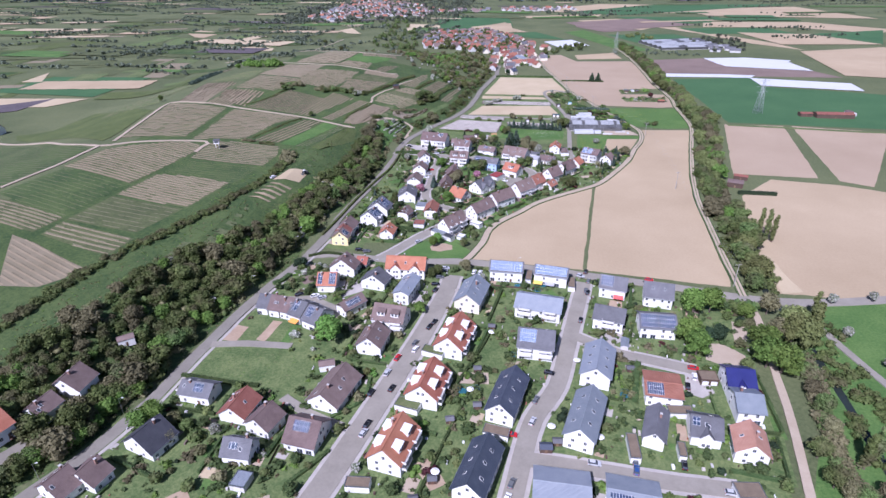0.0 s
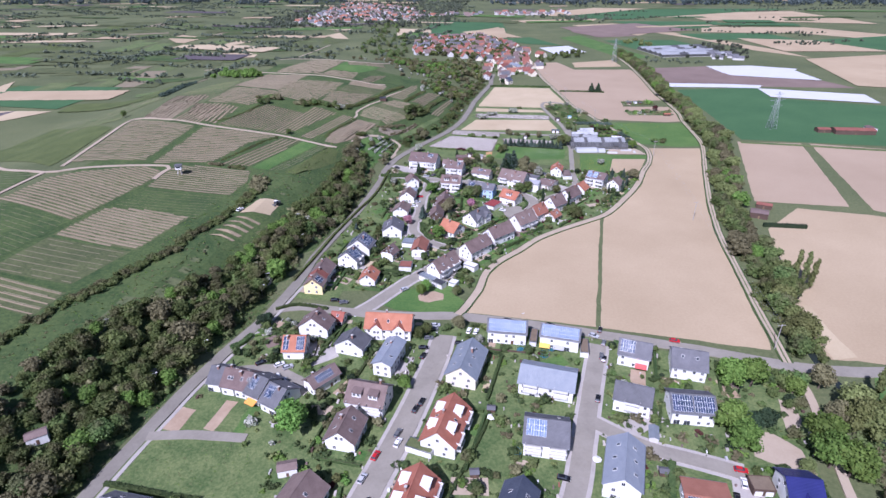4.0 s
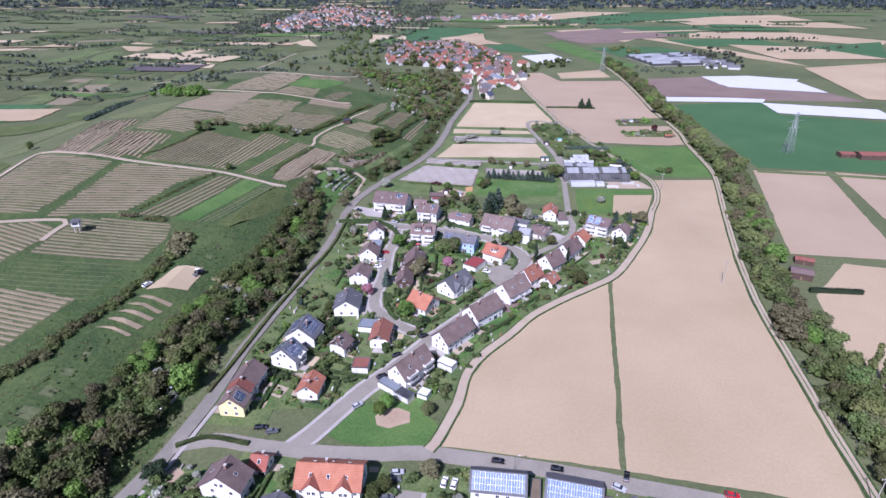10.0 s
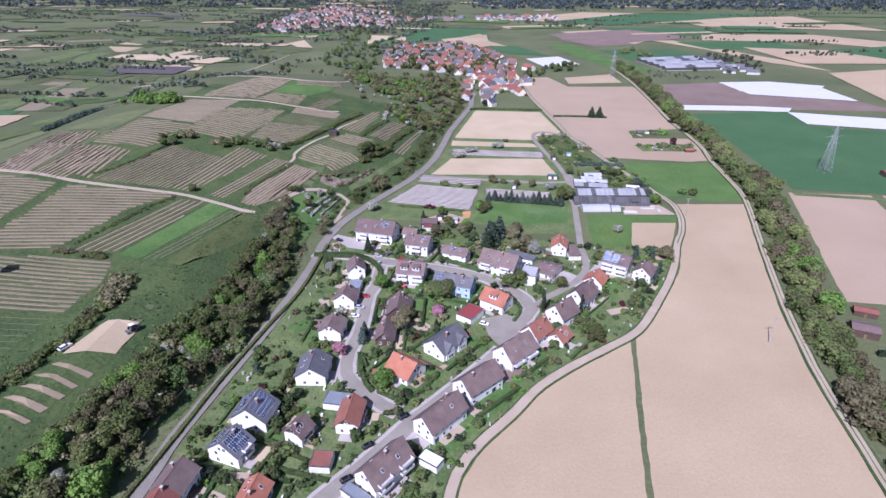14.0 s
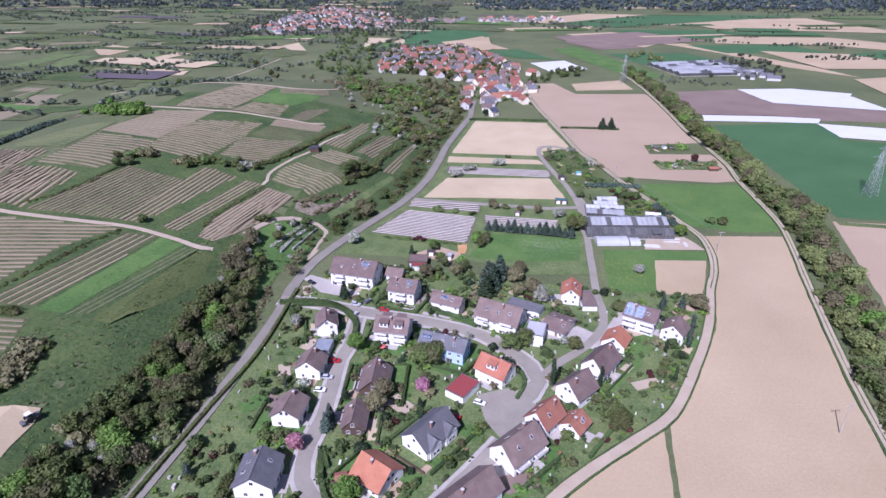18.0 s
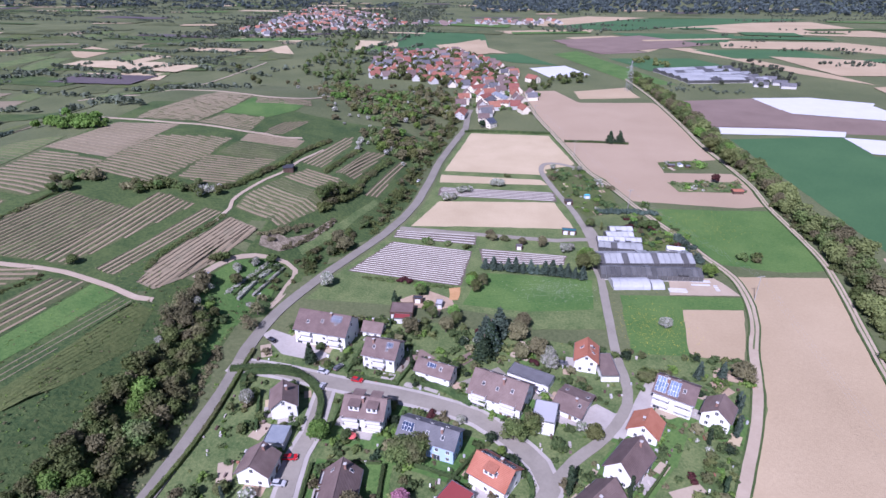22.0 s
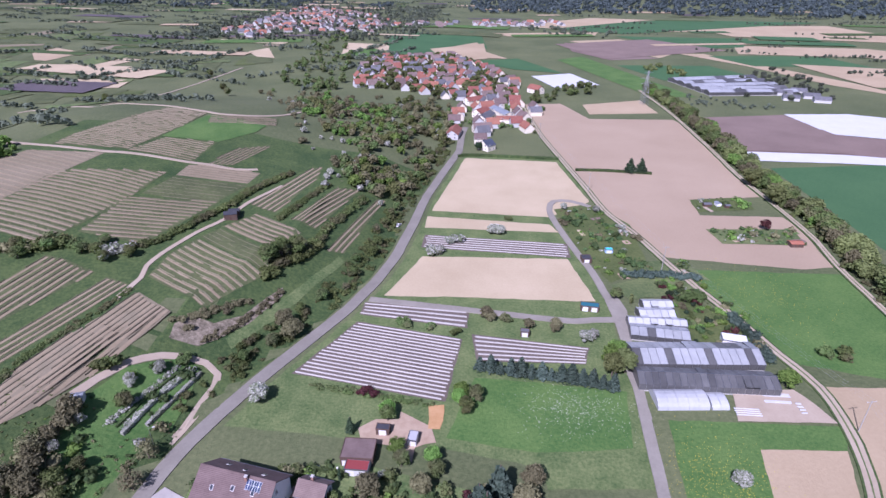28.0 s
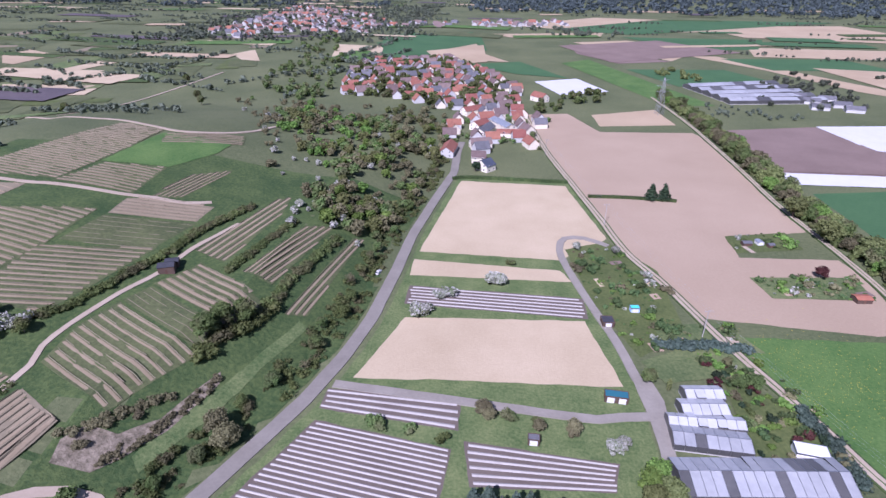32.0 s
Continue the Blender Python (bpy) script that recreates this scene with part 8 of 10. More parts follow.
def low_wall(pts, h=1.1, t=0.35):
    """A low retaining wall of pale stone along the foot of the slope."""
    b = Build()
    line = smooth_line(pts, 4.0)
    for p, q in zip(line, line[1:]):
        d = (q - p).normalized()
        nx, ny = -d.y * t / 2, d.x * t / 2
        z0, z1 = hz(p.x, p.y), hz(q.x, q.y)
        lo = [(p.x - nx, p.y - ny, z0 - 0.6), (q.x - nx, q.y - ny, z1 - 0.6), (q.x + nx, q.y + ny, z1 - 0.6), (p.x + nx, p.y + ny, z0 - 0.6)]
        hi = [(x, y, z + 0.6 + h) for x, y, z in lo]
        b.face(hi)
        b.face([lo[0], lo[1], hi[1], hi[0]])
        b.face([lo[2], lo[3], hi[3], hi[2]])
    return tagged(b.make("retaining_wall", PAVING), "low pale stone retaining wall at the foot of the slope", "wall")


low_wall([(-124.9, 241.7), (-122.8, 252.4), (-120.9, 262.6), (-117.8, 281.2), (-117.2, 299.1), (-115.4, 318.0), (-114.0, 330.0)])


# ---- nursery greenhouses ----
greenhouse(71.4, 531.8, 5, 47.0, 13.4, 3.0, 5.2, None, 0.35, "glasshouse with whitened and clear panes")
greenhouse(71.2, 517.8, 2, 47.6, 9.8, 3.0, 4.8, PANE_DARK, 0.9, "glasshouse with clear dark panes", 2.4)
tunnel(60.1, 508.4, 6, 17.3, 9.4, 3.0)
tunnel(72.4, 509.1, 6, 5.8, 8.2, 2.2)
greenhouse(62.1, 545.4, -4, 22.4, 8.6, 2.6, 3.8, None, 0.1, "low glasshouse with whitened panes")
greenhouse(62.9, 552.6, -0, 23.2, 5.7, 2.6, 3.8, TUNNEL, 0.05, "low greenhouse with a white roof")
greenhouse(64.0, 558.9, 5, 14.8, 7.5, 2.8, 4.0, TUNNEL, 0.0, "low greenhouse with a white roof")
greenhouse(66.0, 566.0, 5, 12.7, 6.6, 2.8, 4.0, TUNNEL, 0.0, "low greenhouse with a white roof")
row_strips("cold_frames", [(89.1, 513.0), (98.5, 513.2), (98.5, 515.1), (89.1, 514.9)], 4, 0.8, TUNNEL, 0.3, 0.3, "stuff", "low rows of pots under pale film", None)
row_strips("cold_frames", [(76.9, 502.7), (85.4, 502.8), (85.4, 506.7), (76.9, 506.6)], 4, 0.8, TUNNEL, 0.3, 0.3, "stuff", "low rows of pots under pale film", None)
row_strips("cold_frames", [(98.6, 505.3), (100.5, 505.3), (100.5, 511.3), (98.6, 511.2)], 4, 0.8, TUNNEL, 0.3, 0.3, "stuff", "low rows of pots under pale film", None)
row_strips("cold_frames", [(88.5, 509.9), (97.7, 510.0), (97.7, 511.3), (88.6, 511.2)], 4, 0.8, TUNNEL, 0.3, 0.3, "stuff", "low rows of pots under pale film", None)
flat_building(90.1, 543.5, -10, 9.0, 5.0, 2.6, FABRICS["white"], "white", "white flat-roofed shed at the nursery", "shed")
flat_building(37.6, 562.4, -5, 7.5, 3.4, 2.4, FABRICS["teal"], "wood", "dark teal covered trailer on grass", "trailer")
patch("yard", [(45.4, 575.0), (51.5, 573.0), (53.5, 563.0), (52.5, 552.0), (49.3, 530.0), (48.6, 511.7), (49.1, 498.3), (46.3, 498.0), (45.2, 520.3), (46.8, 545.0), (46.2, 560.0)], "asphalt", 0.36, "grey asphalt yard before a nursery", "yard")
patch("beds", [(76.3, 574.7), (98.4, 564.1), (97.9, 533.2), (90.4, 528.9), (73.8, 544.5)], "olive", 0.364, "nursery beds with bare earth between shrubs", "nursery beds")
patch("yard", [(79.9, 515.3), (101.4, 517.9), (108.5, 502.3), (76.4, 500.0)], "gravel", 0.368, "gravel yard with rows of pots", "yard")
patch("garden", [(49.8, 583.5), (85.9, 602.4), (88.8, 581.4), (56.4, 571.9)], "grass", 0.372, "rough ground in a tree nursery", "nursery beds")
greenhouse(279.5, 1030.7, 9, 103.4, 13.6, 4.0, 6.0, None, 0.25, "distant long glasshouse with grey panes", 14.0)
greenhouse(275.7, 1048.8, 11, 105.4, 14.4, 4.0, 6.0, None, 0.25, "distant long glasshouse with grey panes", 14.0)
greenhouse(271.8, 1067.9, 13, 107.7, 15.2, 4.0, 6.0, None, 0.25, "distant long glasshouse with grey panes", 14.0)
greenhouse(267.5, 1088.2, 15, 110.2, 16.0, 4.0, 6.0, None, 0.25, "distant long glasshouse with grey panes", 14.0)
greenhouse(263.0, 1109.7, 17, 113.1, 16.9, 4.0, 6.0, None, 0.25, "distant long glasshouse with grey panes", 14.0)
# ---- garages, sheds and other small buildings ----
GREEN_ROOF = material("green_planted_roof", (0.07, 0.10, 0.035), (0.15, 0.16, 0.07), fine=1.5, coarse=0.3, bump=0.6, grit=2.0)
flat_building(-41.3, 103.2, 3, 7.6, 3.7, 2.8, None, "white", "white garage with a planted flat roof")
flat_building(-32.4, 138.9, -13, 8.9, 4.6, 2.8, GREEN_ROOF, "white", "white garage with a planted flat roof")
flat_building(-27.8, 170.7, -15, 9.2, 4.2, 2.8, GREEN_ROOF, "white", "white garage with a planted flat roof")
flat_building(-0.1, 129.7, -10, 8.6, 4.0, 2.8, None, "white", "white garage with a brown flat roof")
flat_building(76.3, 114.7, 5, 7.7, 5.6, 2.8, None, "white", "white garage with a brown flat roof")
flat_building(44.8, 128.4, -0, 3.3, 10.4, 2.8, None, "white", "narrow garage with a brown planted roof")
flat_building(60.1, 128.7, -4, 2.3, 6.0, 2.8, None, "white", "small garage with a planted roof")
flat_building(78.4, 167.3, 2, 6.4, 5.3, 2.8, PLANT_ROOF, "wood", "wooden carport with a planted roof", "carport")
flat_building(63.7, 147.4, 4, 8.3, 3.9, 2.6, None, "white", "row garage with a brown planted roof")
flat_building(31.5, 231.5, -4, 3.2, 9.5, 2.8, None, "white", "white garage with a brown planted roof")
flat_building(10.8, 236.6, -5, 2.9, 9.4, 2.8, None, "grey", "grey garage with a brown planted roof")
flat_building(-77.8, 100.0, -5, 5.0, 5.7, 2.6, ROOFS["bluegrey"], "grey", "carport with a blue-grey flat roof", "carport")
flat_building(11.1, 435.6, -25, 15.6, 6.3, 2.8, ROOFS["dark"], "white", "long white garage row with a flat roof")
flat_building(39.0, 443.9, 5, 6.3, 13.2, 2.6, ROOFS["brown"], "white", "white garage with a pale flat roof")
flat_building(14.6, 414.1, -12, 7.3, 9.4, 5.5, FABRICS["grey"], "white", "white flat-roofed house wing", "annex")
flat_building(-69.5, 398.9, 0, 6.4, 7.5, 2.8, ROOFS["bluegrey"], "grey", "garage with a grey flat roof")
flat_building(-12.8, 379.6, -31, 7.7, 10.4, 3.2, FABRICS["maroon"], "white", "outbuilding with a dark red flat roof")
flat_building(-41.4, 281.3, -33, 9.2, 3.6, 2.8, ROOFS["bluegrey"], "white", "long flat-roofed garage row")
flat_building(-35.4, 277.2, -32, 7.0, 3.8, 2.6, ROOFS["black"], "grey", "dark grey flat-roofed garage beside houses")
flat_building(-55.0, 293.0, 1, 6.4, 6.4, 2.8, ROOFS["redbrown"], "white", "garage with a red-brown roof")
flat_building(-57.2, 320.2, -5, 8.6, 6.3, 2.8, ROOFS["bluegrey"], "white", "garage with a grey flat roof")
flat_building(-41.9, 474.1, 2, 9.5, 7.7, 3.2, ROOFS["brown"], "wood", "barn-like shed with a dark brown roof", "shed")
flat_building(-41.1, 468.4, 0, 6.8, 3.6, 2.6, FABRICS["maroon"], "grey", "shed with a dark red sheet roof", "shed")
flat_building(-36.5, 484.2, -1, 4.1, 2.5, 2.4, ROOFS["black"], "wood", "small dark flat-roofed shed on sand", "shed")
flat_building(-26.7, 481.5, -4, 2.7, 4.0, 2.2, FABRICS["grey"], "grey", "small pale caravan on bare ground", "caravan")
shed(153.5, 635.5, 5, 6.5, 4.6, 2.6, "red", "wood", "wooden garden house with a red pitched roof")
flat_building(41.8, 606.7, 5, 4.6, 4.7, 2.2, ROOFS["black"], "wood", "small black garden hut", "shed")
flat_building(54.6, 617.4, 5, 3.6, 2.5, 2, FABRICS["turquoise"], "blue", "small bright blue garden hut", "shed")
flat_building(9.5, 540.9, -2, 3.4, 2.5, 2.2, ROOFS["dark"], "wood", "small wooden garden hut", "shed")
shed(124.5, 686.0, 5, 4.6, 3.2, 2.4, "dark", "wood", "dark wooden garden hut")
shed(131.5, 688.0, 100, 3.6, 2.8, 2.3, "bluegrey", "white", "small white garden hut")
shed(136.0, 685.0, 10, 3.0, 2.4, 2.2, "dark", "wood", "small dark garden hut")
flat_building(-20.8, 296.2, -29, 7.1, 4.2, 2.8, FABRICS["white"], "white", "white flat-roofed annex beside a house", "annex")
flat_building(-27.9, 278.6, -23, 4.1, 3.9, 2.2, FABRICS["white"], "white", "white garden tent beside a fence", "garden tent")
lookout(-215.8, 361.7)
shed(-9.3, 162.8, 10, 2.8, 2.4, 2.4, "dark", "wood")
shed(-7.7, 142.5, 10, 2.8, 2.4, 2.4, "dark", "wood")
shed(-16.7, 134.3, 15, 2.8, 2.4, 2.4, "dark", "wood")
shed(-23.6, 100.3, 15, 2.8, 2.4, 2.4, "dark", "wood")
shed(-19.0, 108.4, 10, 2.8, 2.4, 2.4, "dark", "wood")
shed(20.2, 128.6, 5, 2.8, 2.4, 2.4, "dark", "wood")
shed(-5.3, 192.0, 0, 2.8, 2.4, 2.4, "dark", "wood")
shed(50.3, 170.0, 0, 2.8, 2.4, 2.4, "dark", "wood")
shed(16.4, 125.4, 5, 4, 3, 2.8, "navy", "wood")
shed(50.4, 186.0, 80, 6, 3, 2.6, "bluegrey", "grey")
shed(-151.7, 154.5, 40, 6, 4, 4, "brown", "white")
shed(-68.8, 157.3, 20, 6, 4, 4, "brown", "white")
shed(-133.3, 598.7, 20, 6, 4.5, 4, "black", "wood")
shed(-133.7, 603.6, 20, 5, 4, 3, "black", "wood")
shed(-128.8, 476.0, 20, 4, 3, 2.4, "bluegrey", "grey")
shed(153.4, 381.7, -20, 10, 8, 4.5, "brown", "wood")
shed(161.7, 396.4, -20, 9, 5, 3.5, "redbrown", "wood")
shed(305.2, 582.9, 0, 34, 11, 5, "redbrown", "wood", "long low farm shed with a red-brown roof")
shed(280.9, 586.0, 0, 11, 8, 4, "redbrown", "wood", "farm shed with a red-brown roof")
shed(325.2, 592.9, 90, 10, 7, 4, "brown", "grey", "grey farm shed with a brown roof")
shed(-46.1, 337.5, 20, 3.5, 3, 2.6, "redbrown", "wood")
shed(-91.6, 278.5, 60, 4, 3, 2.6, "black", "wood")
trampoline(-13.8, 149.9)
trampoline(-8.9, 150.5)
trampoline(3.9, 172.2)
trampoline(45.9, 154.9)
trampoline(5.4, 228.6)
trampoline(18.1, 230.5)
trampoline(14.9, 225.6)
parasol(-10.9, 149.9, "white")
parasol(-18.4, 110.8, "white")
parasol(-5.1, 187.0, "white")
parasol(34.5, 131.7, "white")
parasol(18.5, 134.7, "white")
parasol(-92.9, 188.7, "orange")
parasol(29.8, 171.9, "white")
parasol(-46.3, 401.2, "red")
# ---- scrub between the vineyards ----
scrub_line([(-229.8, 535.2), (-226.1, 538.9), (-221.7, 540.6)], 2.5, 5, "wood", "rough green scrub between vineyards")
scrub_line([(-221.0, 541.6), (-216.0, 541.0)], 3, 6, "bare", "brown bare thicket between vineyards")
scrub_line([(-200.3, 538.2), (-193.0, 541.0)], 2, 4.5, "bare", "brown bare thicket between vineyards")
scrub_line([(-192.3, 541.2), (-187.3, 546.0), (-184.7, 551.8)], 3, 6, "wood", "rough green scrub between vineyards")
scrub_line([(-180.8, 551.0), (-175.0, 550.5)], 1.5, 3.5, "wood", "rough green scrub between vineyards")
scrub_line([(-164.6, 550.8), (-160.8, 556.0)], 2.5, 5.5, "blossom", "white blossoming scrub between vineyards")
scrub_line([(-158.8, 560.0), (-152.5, 565.9), (-148.0, 582.0), (-144.0, 596.0), (-139.9, 610.2), (-137.5, 626.4), (-132.5, 645.9), (-125.8, 665.5)], 1.5, 3.2, "wood", "rough green scrub between vineyards")
scrub_line([(-111.4, 604.3), (-108.0, 621.0), (-104.1, 639.9), (-100.2, 654.1)], 1.5, 3.2, "wood", "rough green scrub between vineyards")
scrub_line([(-89.4, 589.8), (-86.8, 608.8), (-83.3, 629.5), (-78.9, 651.6)], 1.5, 3.4, "wood", "rough green scrub between vineyards")
scrub_line([(-243.9, 465.2), (-236.5, 478.0), (-230.1, 498.7), (-225.4, 521.6)], 0.6, 1.6, "wood", "rough green scrub between vineyards")
scrub_line([(-153.0, 473.1), (-154.2, 489.0), (-148.5, 512.2), (-144.0, 530.7)], 0.8, 1.8, "wood", "green hedge bank between vineyards")
scrub_line([(-204.0, 394.0), (-199.0, 420.0), (-193.5, 444.0), (-188.0, 458.0)], 0.6, 1.4, "wood", "green hedge bank between vineyards")
scrub_line([(-206.8, 386.0), (-201.0, 387.0)], 1.5, 3, "bare", "brown bare thicket beside a vineyard")
scrub_line([(-193.0, 386.5), (-186.0, 387.5)], 1.5, 3, "wood", "rough scrub beside a vineyard")
scrub_line([(-165.8, 369.4), (-163.0, 361.0), (-160.0, 354.0)], 3.5, 7, "bare", "brown bare thicket beside a vineyard")
scrub_line([(-108.0, 514.0), (-103.0, 521.0), (-99.0, 530.0), (-95.0, 541.0), (-92.5, 550.0)], 0.8, 2.0, "bare", "brown scrub on an earth bank")
scrub_line([(-99.7, 556.3), (-97.9, 566.1), (-91.2, 576.3), (-88.2, 588.9)], 2, 4.5, "wood", "green bushes below a vineyard plot")
scrub_line([(-120.0, 518.2), (-114.1, 523.2), (-107.3, 532.0), (-101.3, 539.0)], 1.0, 2.4, "bare", "brown scrub on an earth bank")
scrub_line([(-106.5, 398.0), (-106.0, 412.0), (-106.5, 424.0), (-108.0, 440.0)], 1.2, 2.6, "bare", "brown leafless shrubs beside the road")
ORCHARD = [(-121.4, 450.7), (-125.9, 462.4), (-124.5, 487.5), (-111.4, 504.2), (-103.9, 501.3), (-99.6, 468.5), (-101.8, 451.8)]
# ---- hedges ----
hedge([(-99.2, 430.5), (-87.0, 432.7), (-76.3, 431.8), (-66.9, 425.8), (-61.0, 417.4), (-59.4, 407.5), (-60.3, 402.6)], 2.2, 2.2, "hedge")
hedge([(-108.7, 247.2), (-99.7, 252.0), (-84.4, 250.1)], 1.4, 1.6, "hedge")
hedge([(-114.7, 217.2), (-112.7, 220.5), (-111.1, 226.4)], 2.4, 2, "hedge")
hedge([(-110.0, 230.2), (-98.8, 228.1), (-84.3, 227.3), (-77.4, 225.9), (-74.1, 233.9)], 1.2, 1.5, "hedge")
hedge([(-116.0, 216.3), (-114.2, 219.0)], 2, 2, "hedge")
hedge([(-20.9, 138.9), (-17.9, 149.0), (-7.2, 182.6), (-6.0, 195.3)], 1, 1.5, "hedge")
hedge([(-22.8, 100.9), (-16.5, 128.8), (-11.5, 149.9)], 0.9, 1.4, "hedge")
hedge([(49.1, 152.2), (52.0, 166.8), (53.7, 174.0)], 2.2, 2.4, "hedge")
hedge([(-59.0, 130.9), (-51.0, 139.2), (-49.5, 145.7), (-50.2, 152.8)], 1.2, 1.4, "hedge")
hedge([(-64.0, 101.2), (-58.7, 109.2), (-54.8, 116.2)], 1.2, 1.4, "hedge")
hedge([(-51.6, 341.4), (-55.7, 348.8), (-51.0, 334.0), (-46.2, 327.2)], 1.6, 1.8, "hedge")
hedge([(-71.1, 293.9), (-68.8, 290.1), (-55.3, 287.4), (-51.3, 286.6)], 1.2, 1.5, "hedge")
hedge([(-44.1, 327.4), (-34.6, 324.2), (-26.8, 330.7)], 1.4, 1.4, "hedge")
hedge([(4.0, 399.0), (8.8, 391.3), (9.4, 385.0), (6.5, 377.6)], 1.4, 1.4, "hedge")
hedge([(-28.2, 430.2), (-18.7, 426.7), (-9.5, 420.5)], 2.4, 2, "hedge")
hedge([(-87.0, 414.1), (-92.0, 427.6), (-82.9, 430.6), (-71.1, 429.1), (-63.2, 423.1)], 2, 2, "hedge")
hedge([(-109.8, 273.7), (-107.4, 296.4), (-104.6, 328.7), (-100.1, 361.4), (-94.9, 397.4), (-95.4, 443.2)], 1.4, 1.5, "wood")
hedge([(-32.8, 765.8), (-19.6, 769.2), (42.4, 767.3)], 2, 2, "hedge")
hedge([(52.3, 744.0), (76.4, 744.5), (104.5, 742.0)], 2.5, 1.6, "hedge")
tree(-45.7, 501.5, 2.4, "red", "bush", 1.3)
tree(-42.9, 500.6, 2.4, "red", "bush", 1.3)
tree(-47.8, 501.9, 1.9, "red", "bush", 1.3)
scrub_line([(-65.7, 503.0), (-56.4, 502.7), (-46.6, 500.8), (-31.9, 498.9), (-23.9, 498.1)], 0.8, 1.8, "wood", "rough green scrub between vineyards")
tree(-7.5, 517.6, 6.8, "spruce", "cone", 1.35)
tree(-3.6, 517.0, 8.5, "spruce", "cone", 1.35)
tree(0.0, 516.4, 5.9, "spruce", "cone", 1.35)
tree(3.6, 516.1, 8.5, "spruce", "cone", 1.35)
tree(7.2, 515.8, 9.4, "spruce", "cone", 1.35)
tree(10.8, 515.3, 6.8, "spruce", "cone", 1.35)
tree(14.5, 515.0, 8.5, "spruce", "cone", 1.35)
tree(17.6, 514.7, 5.9, "spruce", "cone", 1.35)
tree(21.3, 514.5, 8.5, "spruce", "cone", 1.35)
tree(24.8, 514.0, 9.4, "spruce", "cone", 1.35)
tree(28.4, 513.4, 7.7, "spruce", "cone", 1.35)
tree(31.8, 512.9, 8.5, "spruce", "cone", 1.35)
tree(35.3, 512.1, 6.8, "spruce", "cone", 1.35)
tree(38.7, 511.3, 8.5, "spruce", "cone", 1.35)
scrub_line([(96.0, 563.8), (99.2, 547.8), (99.0, 533.3)], 1.8, 3.6, "spruce", "blue-grey conifers along a nursery")
scrub_line([(58.1, 593.6), (78.9, 594.6), (92.4, 594.0)], 1.8, 3.6, "spruce", "blue-grey young conifers at the nursery")
hedge([(150.6, 366.4), (175.1, 365.9)], 2, 2.5, "fir")
hedge([(-124.4, 146.0), (-117.2, 145.4), (-100.5, 143.8), (-91.7, 143.6)], 1.6, 1.6, "hedge")
hedge([(-112.8, 470.4), (-110.4, 485.9), (-105.3, 501.5)], 1.3, 1.5, "blossom", "row of white blossoming shrubs in an orchard")
hedge([(-108.6, 475.8), (-105.4, 490.8), (-103.2, 500.5)], 1.2, 1.4, "blossom", "row of white blossoming shrubs in an orchard")
hedge([(-115.4, 472.0), (-112.9, 486.5), (-108.0, 501.0)], 0.9, 1.0, "hedge", "low green shrub row in an orchard")
# ---- the far village ----
far_house(-40.2, 822.6, 85, 21.9, 10.5, 4.5, 8, "redbrown", "grey")
far_house(-17.3, 805.9, 5, 9.9, 12.9, 5, 8, "brown", "cream")
far_house(-17.0, 839.7, 16, 16.0, 10.5, 4.5, 8, "brown", "cream")
far_house(-14.7, 877.2, 72, 25.1, 10.5, 5, 8, "dark", "cream")
far_house(5.8, 874.5, 5, 21.4, 10.5, 4, 6, "redbrown", "cream")
far_house(-0.2, 899.0, -62, 31.2, 10.5, 5, 7, "bluegrey", "cream")
far_house(-28.5, 945.3, 39, 20.1, 10.5, 5, 8, "redbrown", "cream")
far_house(-19.4, 895.2, 56, 17.0, 9.8, 5, 8, "redbrown", "cream")
far_house(38.0, 1009.7, -50, 17.0, 10.5, 5, 9, "redbrown", "cream")
far_house(-11.7, 788.2, 49, 9.0, 10.8, 4.5, 8, "navy", "cream")
far_house(-492.2, 452.8, 10, 13, 10, 5, 9, "brown", "white", False)
far_house(-525.9, 473.8, 20, 13, 10, 5, 9, "brown", "white", False)
far_house(-494.6, 444.6, 100, 13, 10, 5, 9, "brown", "white", False)
far_house(-482.3, 420.0, 15, 13, 10, 5, 9, "brown", "white", False)
far_house(310.5, 1053.6, -12, 16, 10, 3.5, 6, "dark", "grey", False)
far_house(315.1, 1031.6, -12, 16, 10, 3.5, 6, "dark", "grey", False)
far_house(336.4, 1044.4, -12, 16, 10, 3.5, 6, "dark", "grey", False)
far_house(311.3, 1005.2, -12, 16, 10, 3.5, 6, "dark", "grey", False)
far_house(338.0, 1017.6, -12, 16, 10, 3.5, 6, "dark", "grey", False)
far_house(339.9, 997.8, -12, 16, 10, 3.5, 6, "dark", "grey", False)
far_house(308.6, 1077.4, -12, 16, 10, 3.5, 6, "dark", "grey", False)
grove([(289.8, 1108.2), (388.5, 1234.0), (406.7, 1153.4), (357.0, 998.0), (282.1, 988.1), (263.1, 1021.8)], 60, 4, 10, "far", "dark grove of trees beside distant glasshouses")
grove([(206.4, 1022.1), (232.2, 998.4), (277.9, 978.2), (278.3, 956.0), (189.4, 948.1)], 50, 2, 5, "far", "low brown scrub beside distant glasshouses")
grove([(22.7, 969.8), (35.5, 1001.6), (107.7, 1059.7), (111.6, 1008.3), (68.4, 983.8), (29.7, 942.4)], 26, 5, 11, "wood", "green trees beside a flat white patch")
grove([(-257.4, 961.2), (-274.2, 1050.7), (-303.1, 1212.7), (-337.3, 1430.1), (-320.3, 1559.7), (-221.5, 1219.4), (-173.4, 998.1), (-193.3, 982.2), (-225.5, 970.8)], 90, 5, 12, "wood", "green woods on the hillside before the village")
